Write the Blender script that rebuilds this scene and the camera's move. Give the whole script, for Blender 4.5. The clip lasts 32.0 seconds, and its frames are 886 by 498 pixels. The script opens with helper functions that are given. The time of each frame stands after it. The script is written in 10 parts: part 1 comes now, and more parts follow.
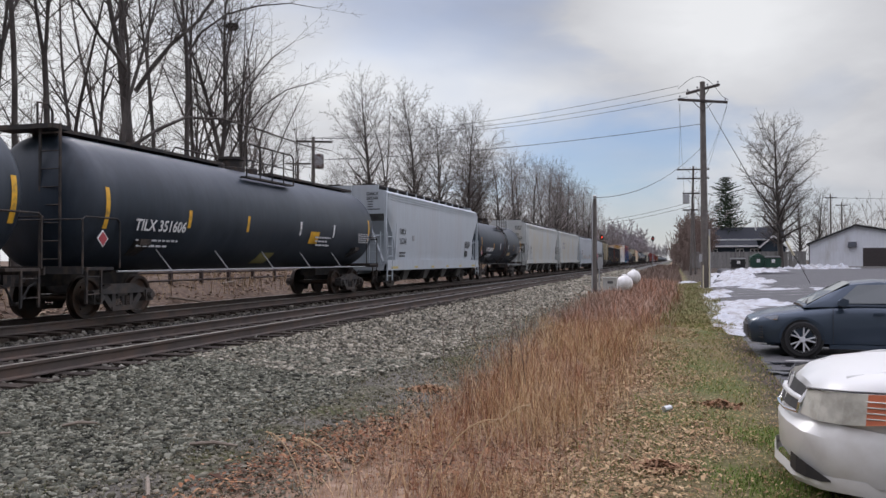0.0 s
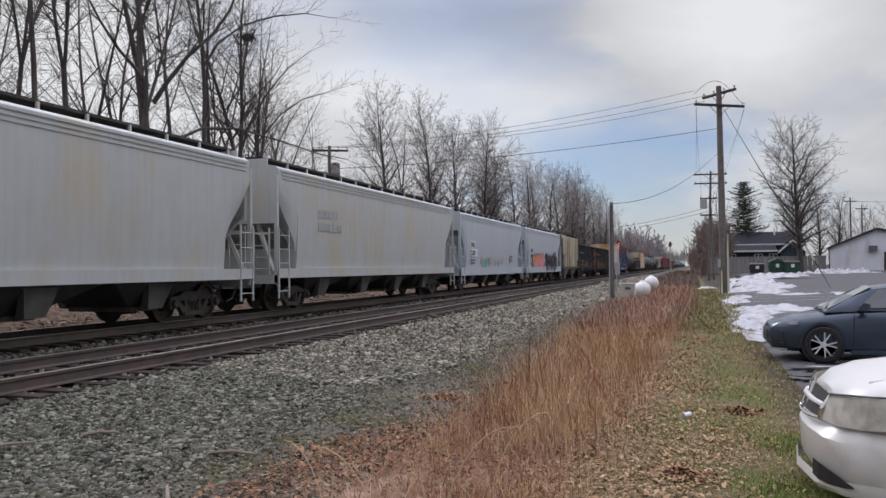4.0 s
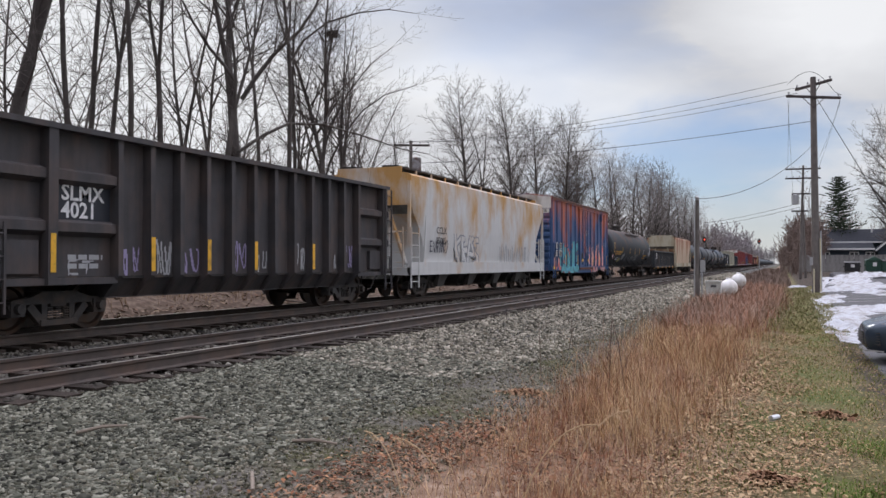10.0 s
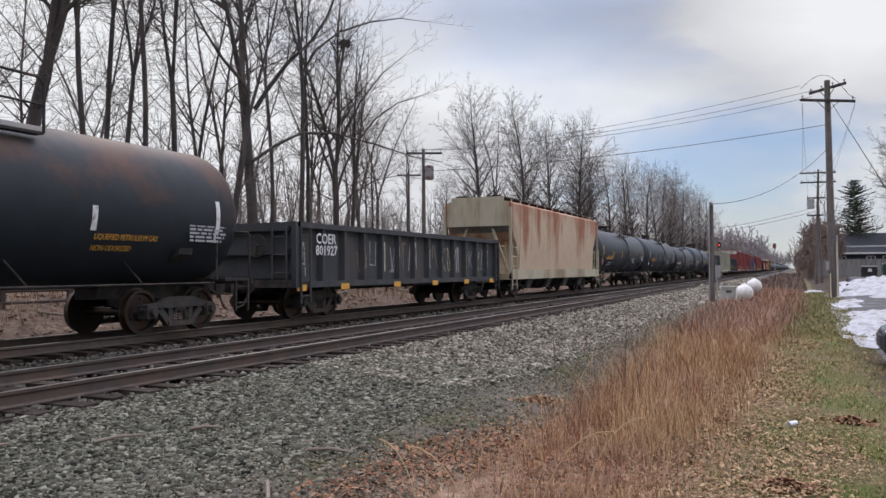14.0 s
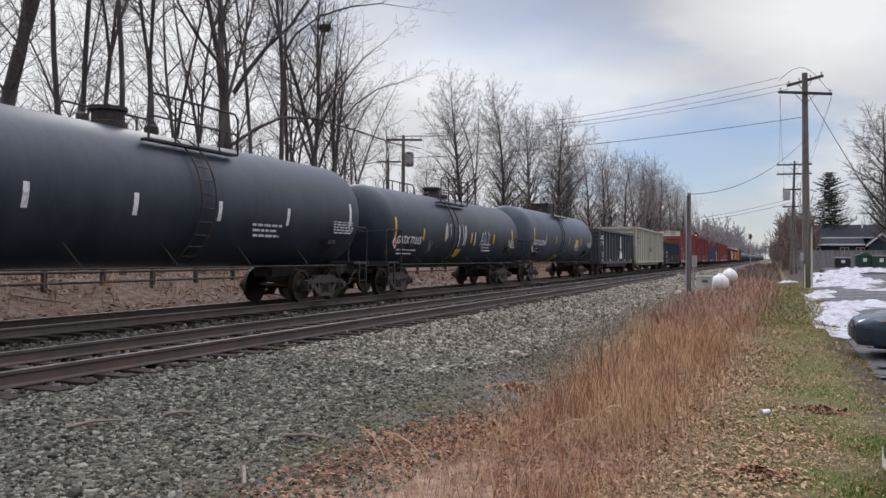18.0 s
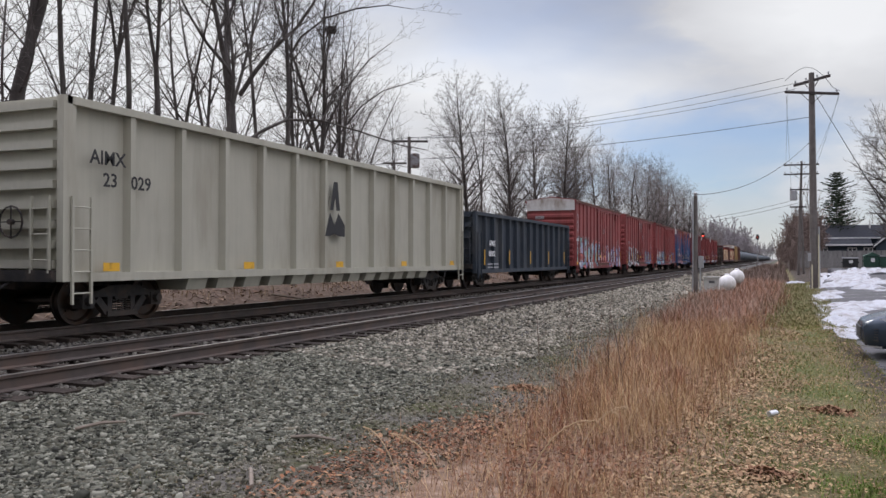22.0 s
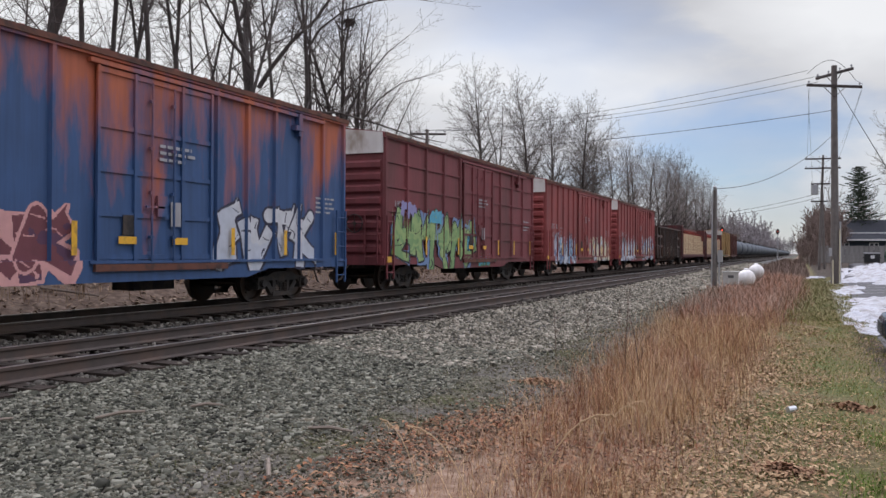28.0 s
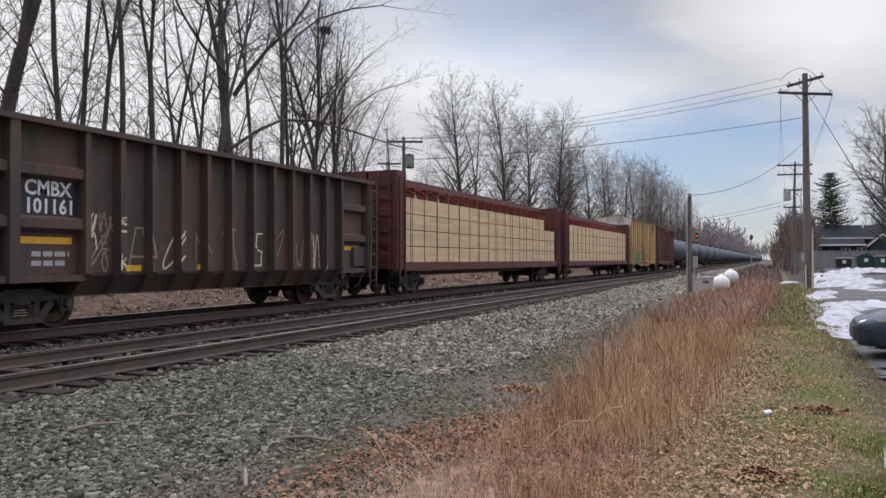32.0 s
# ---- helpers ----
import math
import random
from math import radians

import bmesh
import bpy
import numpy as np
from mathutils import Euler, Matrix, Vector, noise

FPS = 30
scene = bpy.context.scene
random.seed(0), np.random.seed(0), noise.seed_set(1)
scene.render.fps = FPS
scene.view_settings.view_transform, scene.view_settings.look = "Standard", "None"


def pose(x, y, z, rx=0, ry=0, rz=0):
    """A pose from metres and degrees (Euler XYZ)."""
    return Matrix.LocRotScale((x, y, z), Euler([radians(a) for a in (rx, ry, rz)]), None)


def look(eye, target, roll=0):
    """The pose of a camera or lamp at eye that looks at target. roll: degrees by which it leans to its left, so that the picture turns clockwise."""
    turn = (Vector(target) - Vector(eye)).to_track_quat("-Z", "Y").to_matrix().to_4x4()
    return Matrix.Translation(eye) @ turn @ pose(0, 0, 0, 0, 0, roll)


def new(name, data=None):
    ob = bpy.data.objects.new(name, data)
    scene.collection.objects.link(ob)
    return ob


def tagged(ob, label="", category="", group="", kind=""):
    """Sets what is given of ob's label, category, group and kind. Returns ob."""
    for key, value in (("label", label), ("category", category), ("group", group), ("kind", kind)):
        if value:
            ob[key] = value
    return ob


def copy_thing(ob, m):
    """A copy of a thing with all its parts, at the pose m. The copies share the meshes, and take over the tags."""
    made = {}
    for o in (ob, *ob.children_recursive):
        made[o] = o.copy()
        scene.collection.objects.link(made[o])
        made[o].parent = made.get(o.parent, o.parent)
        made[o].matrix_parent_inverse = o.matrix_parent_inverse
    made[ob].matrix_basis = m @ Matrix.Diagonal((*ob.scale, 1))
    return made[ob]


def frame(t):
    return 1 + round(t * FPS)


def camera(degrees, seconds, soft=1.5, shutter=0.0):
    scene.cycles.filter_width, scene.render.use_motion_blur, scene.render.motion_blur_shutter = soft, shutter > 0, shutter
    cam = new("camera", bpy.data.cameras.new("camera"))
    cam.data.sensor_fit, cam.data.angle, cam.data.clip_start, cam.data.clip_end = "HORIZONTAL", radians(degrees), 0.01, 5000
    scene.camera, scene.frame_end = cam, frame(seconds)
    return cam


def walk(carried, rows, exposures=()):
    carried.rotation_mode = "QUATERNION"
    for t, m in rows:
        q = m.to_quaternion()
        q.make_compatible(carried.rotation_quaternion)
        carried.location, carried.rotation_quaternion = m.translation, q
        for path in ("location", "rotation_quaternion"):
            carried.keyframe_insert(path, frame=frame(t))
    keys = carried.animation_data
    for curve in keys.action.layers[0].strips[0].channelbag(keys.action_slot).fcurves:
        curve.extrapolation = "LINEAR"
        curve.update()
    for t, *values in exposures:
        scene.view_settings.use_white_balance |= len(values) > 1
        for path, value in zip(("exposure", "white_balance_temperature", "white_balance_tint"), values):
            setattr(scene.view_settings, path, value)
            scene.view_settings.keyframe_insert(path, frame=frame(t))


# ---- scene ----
# The eye stands still at the edge of a car park; hand-held turns only.
EYE = (0.0, 0.0, 1.65)
cam = camera(56.8, 32.0, soft=1.5)
PATH = [(0, 15.771, 0.799, -0.083), (0.5, 15.693, 1.001, -0.166), (1, 15.883, 1.124, -0.245), (1.5, 16.054, 1.199, -0.491),
        (2, 16.349, 1.294, -0.673), (2.5, 16.507, 1.410, -0.680), (3, 16.729, 1.487, -0.696), (3.5, 16.885, 1.440, -0.618),
        (5.5, 17.087, 0.881, -0.160), (6, 17.968, 0.772, 0.184), (6.5, 20.193, 0.810, 0.236), (7, 21.507, 0.886, 0.286),
        (7.5, 22.454, 0.992, 0.149), (8, 22.718, 1.019, 0.009), (8.5, 22.616, 0.968, 0.138), (9, 22.572, 0.913, 0.187),
        (9.5, 22.612, 0.928, 0.156), (10, 22.514, 0.976, 0.079), (10.5, 22.423, 0.982, -0.005), (11, 22.379, 1.092, -0.259),
        (11.5, 22.377, 1.202, -0.417), (12, 22.469, 1.266, -0.481), (12.5, 22.518, 1.290, -0.426), (13, 22.717, 1.397, -0.488),
        (13.5, 23.090, 1.544, -0.445), (14, 23.442, 1.508, -0.389), (14.5, 23.623, 1.349, -0.359), (16.5, 22.647, 0.822, -0.485),
        (17, 22.415, 0.698, -0.417), (17.5, 22.155, 0.641, -0.050), (18, 21.975, 0.606, 0.191), (18.5, 21.658, 0.648, 0.407),
        (19, 21.546, 0.624, 0.456), (19.5, 21.546, 0.668, 0.501), (20, 21.686, 0.652, 0.286), (20.5, 21.785, 0.666, 0.108),
        (21, 21.953, 0.688, 0.043), (21.5, 22.133, 0.698, 0.016), (22, 22.407, 0.701, 0.038), (22.5, 22.662, 0.729, 0.005),
        (23, 22.942, 0.621, 0.044), (23.5, 23.153, 0.616, 0.150), (24, 23.377, 0.544, 0.134), (24.5, 23.504, 0.456, 0.207),
        (25, 23.587, 0.327, 0.235), (25.5, 23.651, 0.191, 0.391), (27.5, 23.666, 0.121, 0.320), (28, 23.614, 0.202, 0.353),
        (28.5, 23.590, 0.292, 0.321), (29, 23.695, 0.389, 0.270), (29.5, 23.844, 0.407, 0.339), (30, 23.684, 0.497, 0.218),
        (30.5, 23.386, 0.610, 0.155), (31, 22.902, 0.713, 0.106), (31.5, 22.468, 0.704, 0.073), (32, 22.032, 0.728, -0.003)]


EXPOSURES = [(0.0, -0.07), (3.0, -0.13), (6.5, -0.13), (8.5, -0.03), (10.0, 0.0), (32.0, 0.0)]   # the lens opens as it turns to the wood


def held(yaw, pitch, roll):
    return pose(EYE[0], EYE[1], EYE[2], 90 + pitch, 0, yaw) @ pose(0, 0, 0, 0, 0, roll)


walk(cam, [(t, held(yaw, pitch, roll)) for t, yaw, pitch, roll in PATH], EXPOSURES)

# ---- light: bright broken overcast, the sun veiled, ahead and to the left ----
SUN_AZ, SUN_EL = radians(-38), radians(34)
world = bpy.data.worlds.new("sky")
scene.world = world
world.use_nodes = True
wn, wl = world.node_tree.nodes, world.node_tree.links
wn.clear()


def wnode(kind, **kw):
    n = wn.new(kind)
    for k, v in kw.items():
        n.inputs[k].default_value = v
    return n


w_out = wn.new("ShaderNodeOutputWorld")
w_bg = wn.new("ShaderNodeBackground")
w_co = wn.new("ShaderNodeTexCoord")
w_sky = wn.new("ShaderNodeTexSky")
w_sky.sky_type, w_sky.sun_disc = "NISHITA", False
w_sky.sun_elevation, w_sky.sun_rotation = SUN_EL, SUN_AZ
w_sky.air_density, w_sky.dust_density, w_sky.ozone_density = 1.0, 0.6, 1.5
w_sc = wn.new("ShaderNodeVectorMath")
w_sc.operation = "MULTIPLY"
w_sc.inputs[1].default_value = (0.058, 0.068, 0.088)
w_sq = wn.new("ShaderNodeMapping")
w_sq.inputs["Scale"].default_value = (1.0, 1.0, 2.6)
w_sq.inputs["Location"].default_value = (1.3, 0.4, 0.25)
w_n1 = wnode("ShaderNodeTexNoise", Scale=2.3, Detail=9.0, Roughness=0.52, Distortion=0.5)
w_n2 = wnode("ShaderNodeTexNoise", Scale=1.35, Detail=5.0, Roughness=0.5)
w_r1 = wn.new("ShaderNodeValToRGB")   # cloud brightness
w_r1.color_ramp.elements[0].position, w_r1.color_ramp.elements[0].color = 0.33, (0.50, 0.505, 0.545, 1)
w_r1.color_ramp.elements[1].position, w_r1.color_ramp.elements[1].color = 0.84, (0.87, 0.88, 0.91, 1)
w_r2 = wn.new("ShaderNodeValToRGB")   # cloud cover
w_r2.color_ramp.elements[0].position, w_r2.color_ramp.elements[0].color = 0.16, (0.22, 0.22, 0.22, 1)
w_r2.color_ramp.elements[1].position, w_r2.color_ramp.elements[1].color = 0.44, (1, 1, 1, 1)
w_mix = wn.new("ShaderNodeMixRGB")
wl.new(w_co.outputs["Generated"], w_sq.inputs["Vector"])
wl.new(w_sq.outputs[0], w_n1.inputs["Vector"])
wl.new(w_sq.outputs[0], w_n2.inputs["Vector"])


def w_math(op, a, b):
    q = wn.new("ShaderNodeMath")
    q.operation = op
    for i, v in enumerate((a, b)):
        if isinstance(v, (int, float)):
            q.inputs[i].default_value = v
        else:
            wl.new(v, q.inputs[i])
    return q.outputs[0]


def w_lobe(az, el, wide, high, warp, soft=0.55, slant=0.0):
    """1 inside an oval of the sky (degrees right of north, degrees up), its edge torn by cloud noise."""
    da = w_math("SUBTRACT", w_az, radians(az))
    de = w_math("SUBTRACT", w_math("SUBTRACT", w_el, radians(el)), w_math("MULTIPLY", da, slant))
    u, v = w_math("DIVIDE", da, radians(wide)), w_math("DIVIDE", de, radians(high))
    d = w_math("SQRT", w_math("ADD", w_math("MULTIPLY", u, u), w_math("MULTIPLY", v, v)), 0.0)
    d = w_math("ADD", d, w_math("MULTIPLY", w_math("SUBTRACT", w_n3.outputs["Fac"], 0.5), warp))
    mr = wn.new("ShaderNodeMapRange")
    mr.interpolation_type = "SMOOTHSTEP"
    mr.inputs[1].default_value, mr.inputs[2].default_value = 1.0 + soft, 1.0 - soft
    wl.new(d, mr.inputs[0])
    return mr.outputs[0]


w_dir = wn.new("ShaderNodeVectorMath")
w_dir.operation = "NORMALIZE"
wl.new(w_co.outputs["Generated"], w_dir.inputs[0])
w_xyz = wn.new("ShaderNodeSeparateXYZ")
wl.new(w_dir.outputs[0], w_xyz.inputs[0])
w_az, w_el = w_math("ARCTAN2", w_xyz.outputs[0], w_xyz.outputs[1]), w_math("ARCSINE", w_xyz.outputs[2], 0.0)
w_n3 = wnode("ShaderNodeTexNoise", Scale=7.5, Detail=7.0, Roughness=0.55, Distortion=0.25)
wl.new(w_sq.outputs[0], w_n3.inputs["Vector"])
# bright cloud towards the veiled sun, a white billow over the line, a grey bank beside it, a blue gap low down
w_glow = w_math("MAXIMUM", w_lobe(-52, 11, 26, 13, 0.6, 0.7), w_lobe(-17, 12.0, 9.5, 3.4, 1.2, 0.7, -0.08))
w_tear = w_lobe(2.0, 15.6, 7.0, 2.9, 1.9, 0.75, -0.10)
w_dark = w_math("MAXIMUM", w_lobe(-12.0, 17.6, 10.0, 3.6, 1.2, 0.7, -0.12), w_lobe(14.0, 9.5, 7.0, 7.0, 1.0, 0.7))
w_gap = w_math("MAXIMUM", w_lobe(-3.0, 7.2, 8.6, 2.5, 1.8, 0.7, 0.07), w_math("MULTIPLY", w_lobe(9, 9.5, 4.0, 3.0, 1.6, 0.7, 0.3), 0.45))
w_low = w_lobe(-6, 3.0, 22, 2.6, 0.6, 0.8)
w_b = w_math("ADD", w_math("MULTIPLY", w_n1.outputs["Fac"], 0.62), w_math("MULTIPLY", w_n3.outputs["Fac"], 0.38))
w_b = w_math("ADD", w_b, w_math("ADD", w_math("MULTIPLY", w_glow, 0.36), w_math("SUBTRACT", w_math("MULTIPLY", w_tear, 0.36), w_math("MULTIPLY", w_dark, 0.06))))
wl.new(w_b, w_r1.inputs[0])
wl.new(w_math("SUBTRACT", w_math("ADD", w_n2.outputs["Fac"], w_math("MULTIPLY", w_tear, 0.2)), w_math("ADD", w_math("MULTIPLY", w_gap, 0.30), w_math("MULTIPLY", w_low, 0.10))), w_r2.inputs[0])
wl.new(w_sky.outputs[0], w_sc.inputs[0])
wl.new(w_r2.outputs[0], w_mix.inputs[0])
wl.new(w_sc.outputs[0], w_mix.inputs[1])
wl.new(w_r1.outputs[0], w_mix.inputs[2])
# an overcast sky is brighter overhead than at the horizon, and brighter towards the sun than away from it
w_sep = wn.new("ShaderNodeSeparateXYZ")
w_up = wn.new("ShaderNodeMapRange")
w_up.inputs[1].default_value, w_up.inputs[2].default_value = 0.30, 1.0
w_top = wn.new("ShaderNodeMixRGB")
w_top.inputs[1].default_value, w_top.inputs[2].default_value = (1, 1, 1, 1), (4.45, 4.3, 4.8, 1)
wl.new(w_up.outputs[0], w_top.inputs[0])
w_gr = wn.new("ShaderNodeVectorMath")
w_gr.operation = "MULTIPLY"
wl.new(w_co.outputs["Generated"], w_sep.inputs[0])
wl.new(w_sep.outputs[2], w_up.inputs[0])
wl.new(w_mix.outputs[0], w_gr.inputs[0])
wl.new(w_top.outputs[0], w_gr.inputs[1])
w_sun = wn.new("ShaderNodeVectorMath")
w_sun.operation = "DOT_PRODUCT"
w_sun.inputs[1].default_value = (0.5 * math.sin(SUN_AZ), math.cos(SUN_AZ), 0.0)
wl.new(w_dir.outputs[0], w_sun.inputs[0])
w_side = wn.new("ShaderNodeMapRange")
w_side.inputs[1].default_value, w_side.inputs[2].default_value = -0.75, 0.05
w_side.inputs[3].default_value, w_side.inputs[4].default_value = 0.55, 1.0
wl.new(w_sun.outputs["Value"], w_side.inputs[0])
w_gs = wn.new("ShaderNodeVectorMath")
w_gs.operation = "MULTIPLY"
wl.new(w_gr.outputs[0], w_gs.inputs[0])
wl.new(w_side.outputs[0], w_gs.inputs[1])
wl.new(w_gs.outputs[0], w_bg.inputs["Color"])
w_bg.inputs["Strength"].default_value = 1.0
wl.new(w_bg.outputs[0], w_out.inputs[0])

sun_data = bpy.data.lights.new("sun", "SUN")
sun_data.energy, sun_data.angle, sun_data.color = 1.05, radians(16), (1.0, 0.95, 0.91)
sun = new("sun", sun_data)
sun.matrix_world = look((0, 0, 60), (60 * math.sin(-SUN_AZ) * math.cos(SUN_EL), -60 * math.cos(SUN_AZ) * math.cos(SUN_EL), 60 - 60 * math.sin(SUN_EL)))
scene.view_settings.exposure = 0.0

# ---- materials ----
MATS = {}


def mat(name, col, rough=0.6, metal=0.0, var=0.14, scale=5.0, dirt=None, amount=0.0, dscale=1.0, streak=1.0,
        bump=0.0, bscale=30.0, each=0.0, spec=0.5, emit=0.0, zdirt=None):
    """A surface: base colour with fine grain, broad dirt or rust (streak > 1 draws it out upright), bump."""
    if name in MATS:
        return MATS[name]
    m = bpy.data.materials.new(name)
    m.use_nodes = True
    n, l = m.node_tree.nodes, m.node_tree.links
    b = n["Principled BSDF"]
    b.inputs["Roughness"].default_value, b.inputs["Metallic"].default_value = rough, metal
    b.inputs["Specular IOR Level"].default_value = spec
    co = n.new("ShaderNodeTexCoord")
    n1 = n.new("ShaderNodeTexNoise")
    n1.inputs["Scale"].default_value, n1.inputs["Detail"].default_value = scale, 5.0
    l.new(co.outputs["Object"], n1.inputs["Vector"])
    mx = n.new("ShaderNodeMixRGB")
    mx.inputs[1].default_value = (*[max(0, c * (1 - 1.6 * var)) for c in col], 1)
    mx.inputs[2].default_value = (*[min(1, c * (1 + 1.6 * var)) for c in col], 1)
    l.new(n1.outputs["Fac"], mx.inputs[0])
    last = mx.outputs[0]
    if dirt:
        mp = n.new("ShaderNodeMapping")
        mp.inputs["Scale"].default_value = (1, 1, 1 / streak)
        n2 = n.new("ShaderNodeTexNoise")
        n2.inputs["Scale"].default_value, n2.inputs["Detail"].default_value, n2.inputs["Roughness"].default_value = dscale, 8.0, 0.6
        l.new(co.outputs["Object"], mp.inputs[0])
        l.new(mp.outputs[0], n2.inputs["Vector"])
        rp = n.new("ShaderNodeValToRGB")
        rp.color_ramp.elements[0].position, rp.color_ramp.elements[1].position = 0.62 - 0.4 * amount, 0.80 - 0.35 * amount
        src = n2.outputs["Fac"]
        if zdirt:  # more of it towards a height (a band of wear): centre, half width
            sp = n.new("ShaderNodeSeparateXYZ")
            l.new(co.outputs["Object"], sp.inputs[0])
            mr = n.new("ShaderNodeMapRange")
            mr.inputs[1].default_value, mr.inputs[2].default_value = zdirt[0], zdirt[1]
            mr.inputs[3].default_value, mr.inputs[4].default_value = -0.16, 0.16
            l.new(sp.outputs[2], mr.inputs[0])
            ad = n.new("ShaderNodeMath")
            l.new(n2.outputs["Fac"], ad.inputs[0])
            l.new(mr.outputs[0], ad.inputs[1])
            src = ad.outputs[0]
        l.new(src, rp.inputs[0])
        m2 = n.new("ShaderNodeMixRGB")
        m2.inputs[2].default_value = (*dirt, 1)
        l.new(rp.outputs[0], m2.inputs[0])
        l.new(last, m2.inputs[1])
        last = m2.outputs[0]
    if streak > 1:   # fine upright rain streaks
        ms = n.new("ShaderNodeMapping")
        ms.inputs["Scale"].default_value = (6.0, 6.0, 0.35)
        ns = n.new("ShaderNodeTexNoise")
        ns.inputs["Scale"].default_value, ns.inputs["Detail"].default_value, ns.inputs["Roughness"].default_value = 1.0, 6.0, 0.65
        l.new(co.outputs["Object"], ms.inputs[0])
        l.new(ms.outputs[0], ns.inputs["Vector"])
        rs = n.new("ShaderNodeValToRGB")
        rs.color_ramp.elements[0].position, rs.color_ramp.elements[0].color = 0.34, (0.80, 0.79, 0.78, 1)
        rs.color_ramp.elements[1].position, rs.color_ramp.elements[1].color = 0.60, (1.06, 1.06, 1.06, 1)
        l.new(ns.outputs["Fac"], rs.inputs[0])
        mm = n.new("ShaderNodeMixRGB")
        mm.blend_type = "MULTIPLY"
        mm.inputs[0].default_value = 0.75 if max(col) < 0.3 else 0.30
        l.new(last, mm.inputs[1])
        l.new(rs.outputs[0], mm.inputs[2])
        last = mm.outputs[0]
    if each:
        oi = n.new("ShaderNodeObjectInfo")
        hv = n.new("ShaderNodeHueSaturation")
        mr = n.new("ShaderNodeMapRange")
        mr.inputs[3].default_value, mr.inputs[4].default_value = 1 - each, 1 + each
        l.new(oi.outputs["Random"], mr.inputs[0])
        l.new(mr.outputs[0], hv.inputs["Value"])
        l.new(last, hv.inputs["Color"])
        last = hv.outputs[0]
    l.new(last, b.inputs["Base Color"])
    if bump:
        n3 = n.new("ShaderNodeTexNoise")
        n3.inputs["Scale"].default_value, n3.inputs["Detail"].default_value = bscale, 4.0
        l.new(co.outputs["Object"], n3.inputs["Vector"])
        bp = n.new("ShaderNodeBump")
        bp.inputs["Strength"].default_value, bp.inputs["Distance"].default_value = bump, 0.05
        l.new(n3.outputs["Fac"], bp.inputs["Height"])
        l.new(bp.outputs[0], b.inputs["Normal"])
    if emit:
        b.inputs["Emission Color"].default_value = (*col, 1)
        b.inputs["Emission Strength"].default_value = emit
    MATS[name] = m
    return m


def island_mat(name, cols, rough=0.9, spec=0.2, pos=(0.0, 0.35, 0.7, 1.0)):
    """Loose pieces of several colours: a colour for each island."""
    m = bpy.data.materials.new(name)
    m.use_nodes = True
    n, l = m.node_tree.nodes, m.node_tree.links
    b = n["Principled BSDF"]
    b.inputs["Roughness"].default_value, b.inputs["Specular IOR Level"].default_value = rough, spec
    g = n.new("ShaderNodeNewGeometry")
    r = n.new("ShaderNodeValToRGB")
    while len(r.color_ramp.elements) < len(cols):
        r.color_ramp.elements.new(0.5)
    for e, c, i in zip(r.color_ramp.elements, cols, range(len(cols))):
        e.position, e.color = i / max(1, len(cols) - 1), (*c, 1)
    l.new(g.outputs["Random Per Island"], r.inputs[0])
    l.new(r.outputs[0], b.inputs["Base Color"])
    MATS[name] = m
    return m


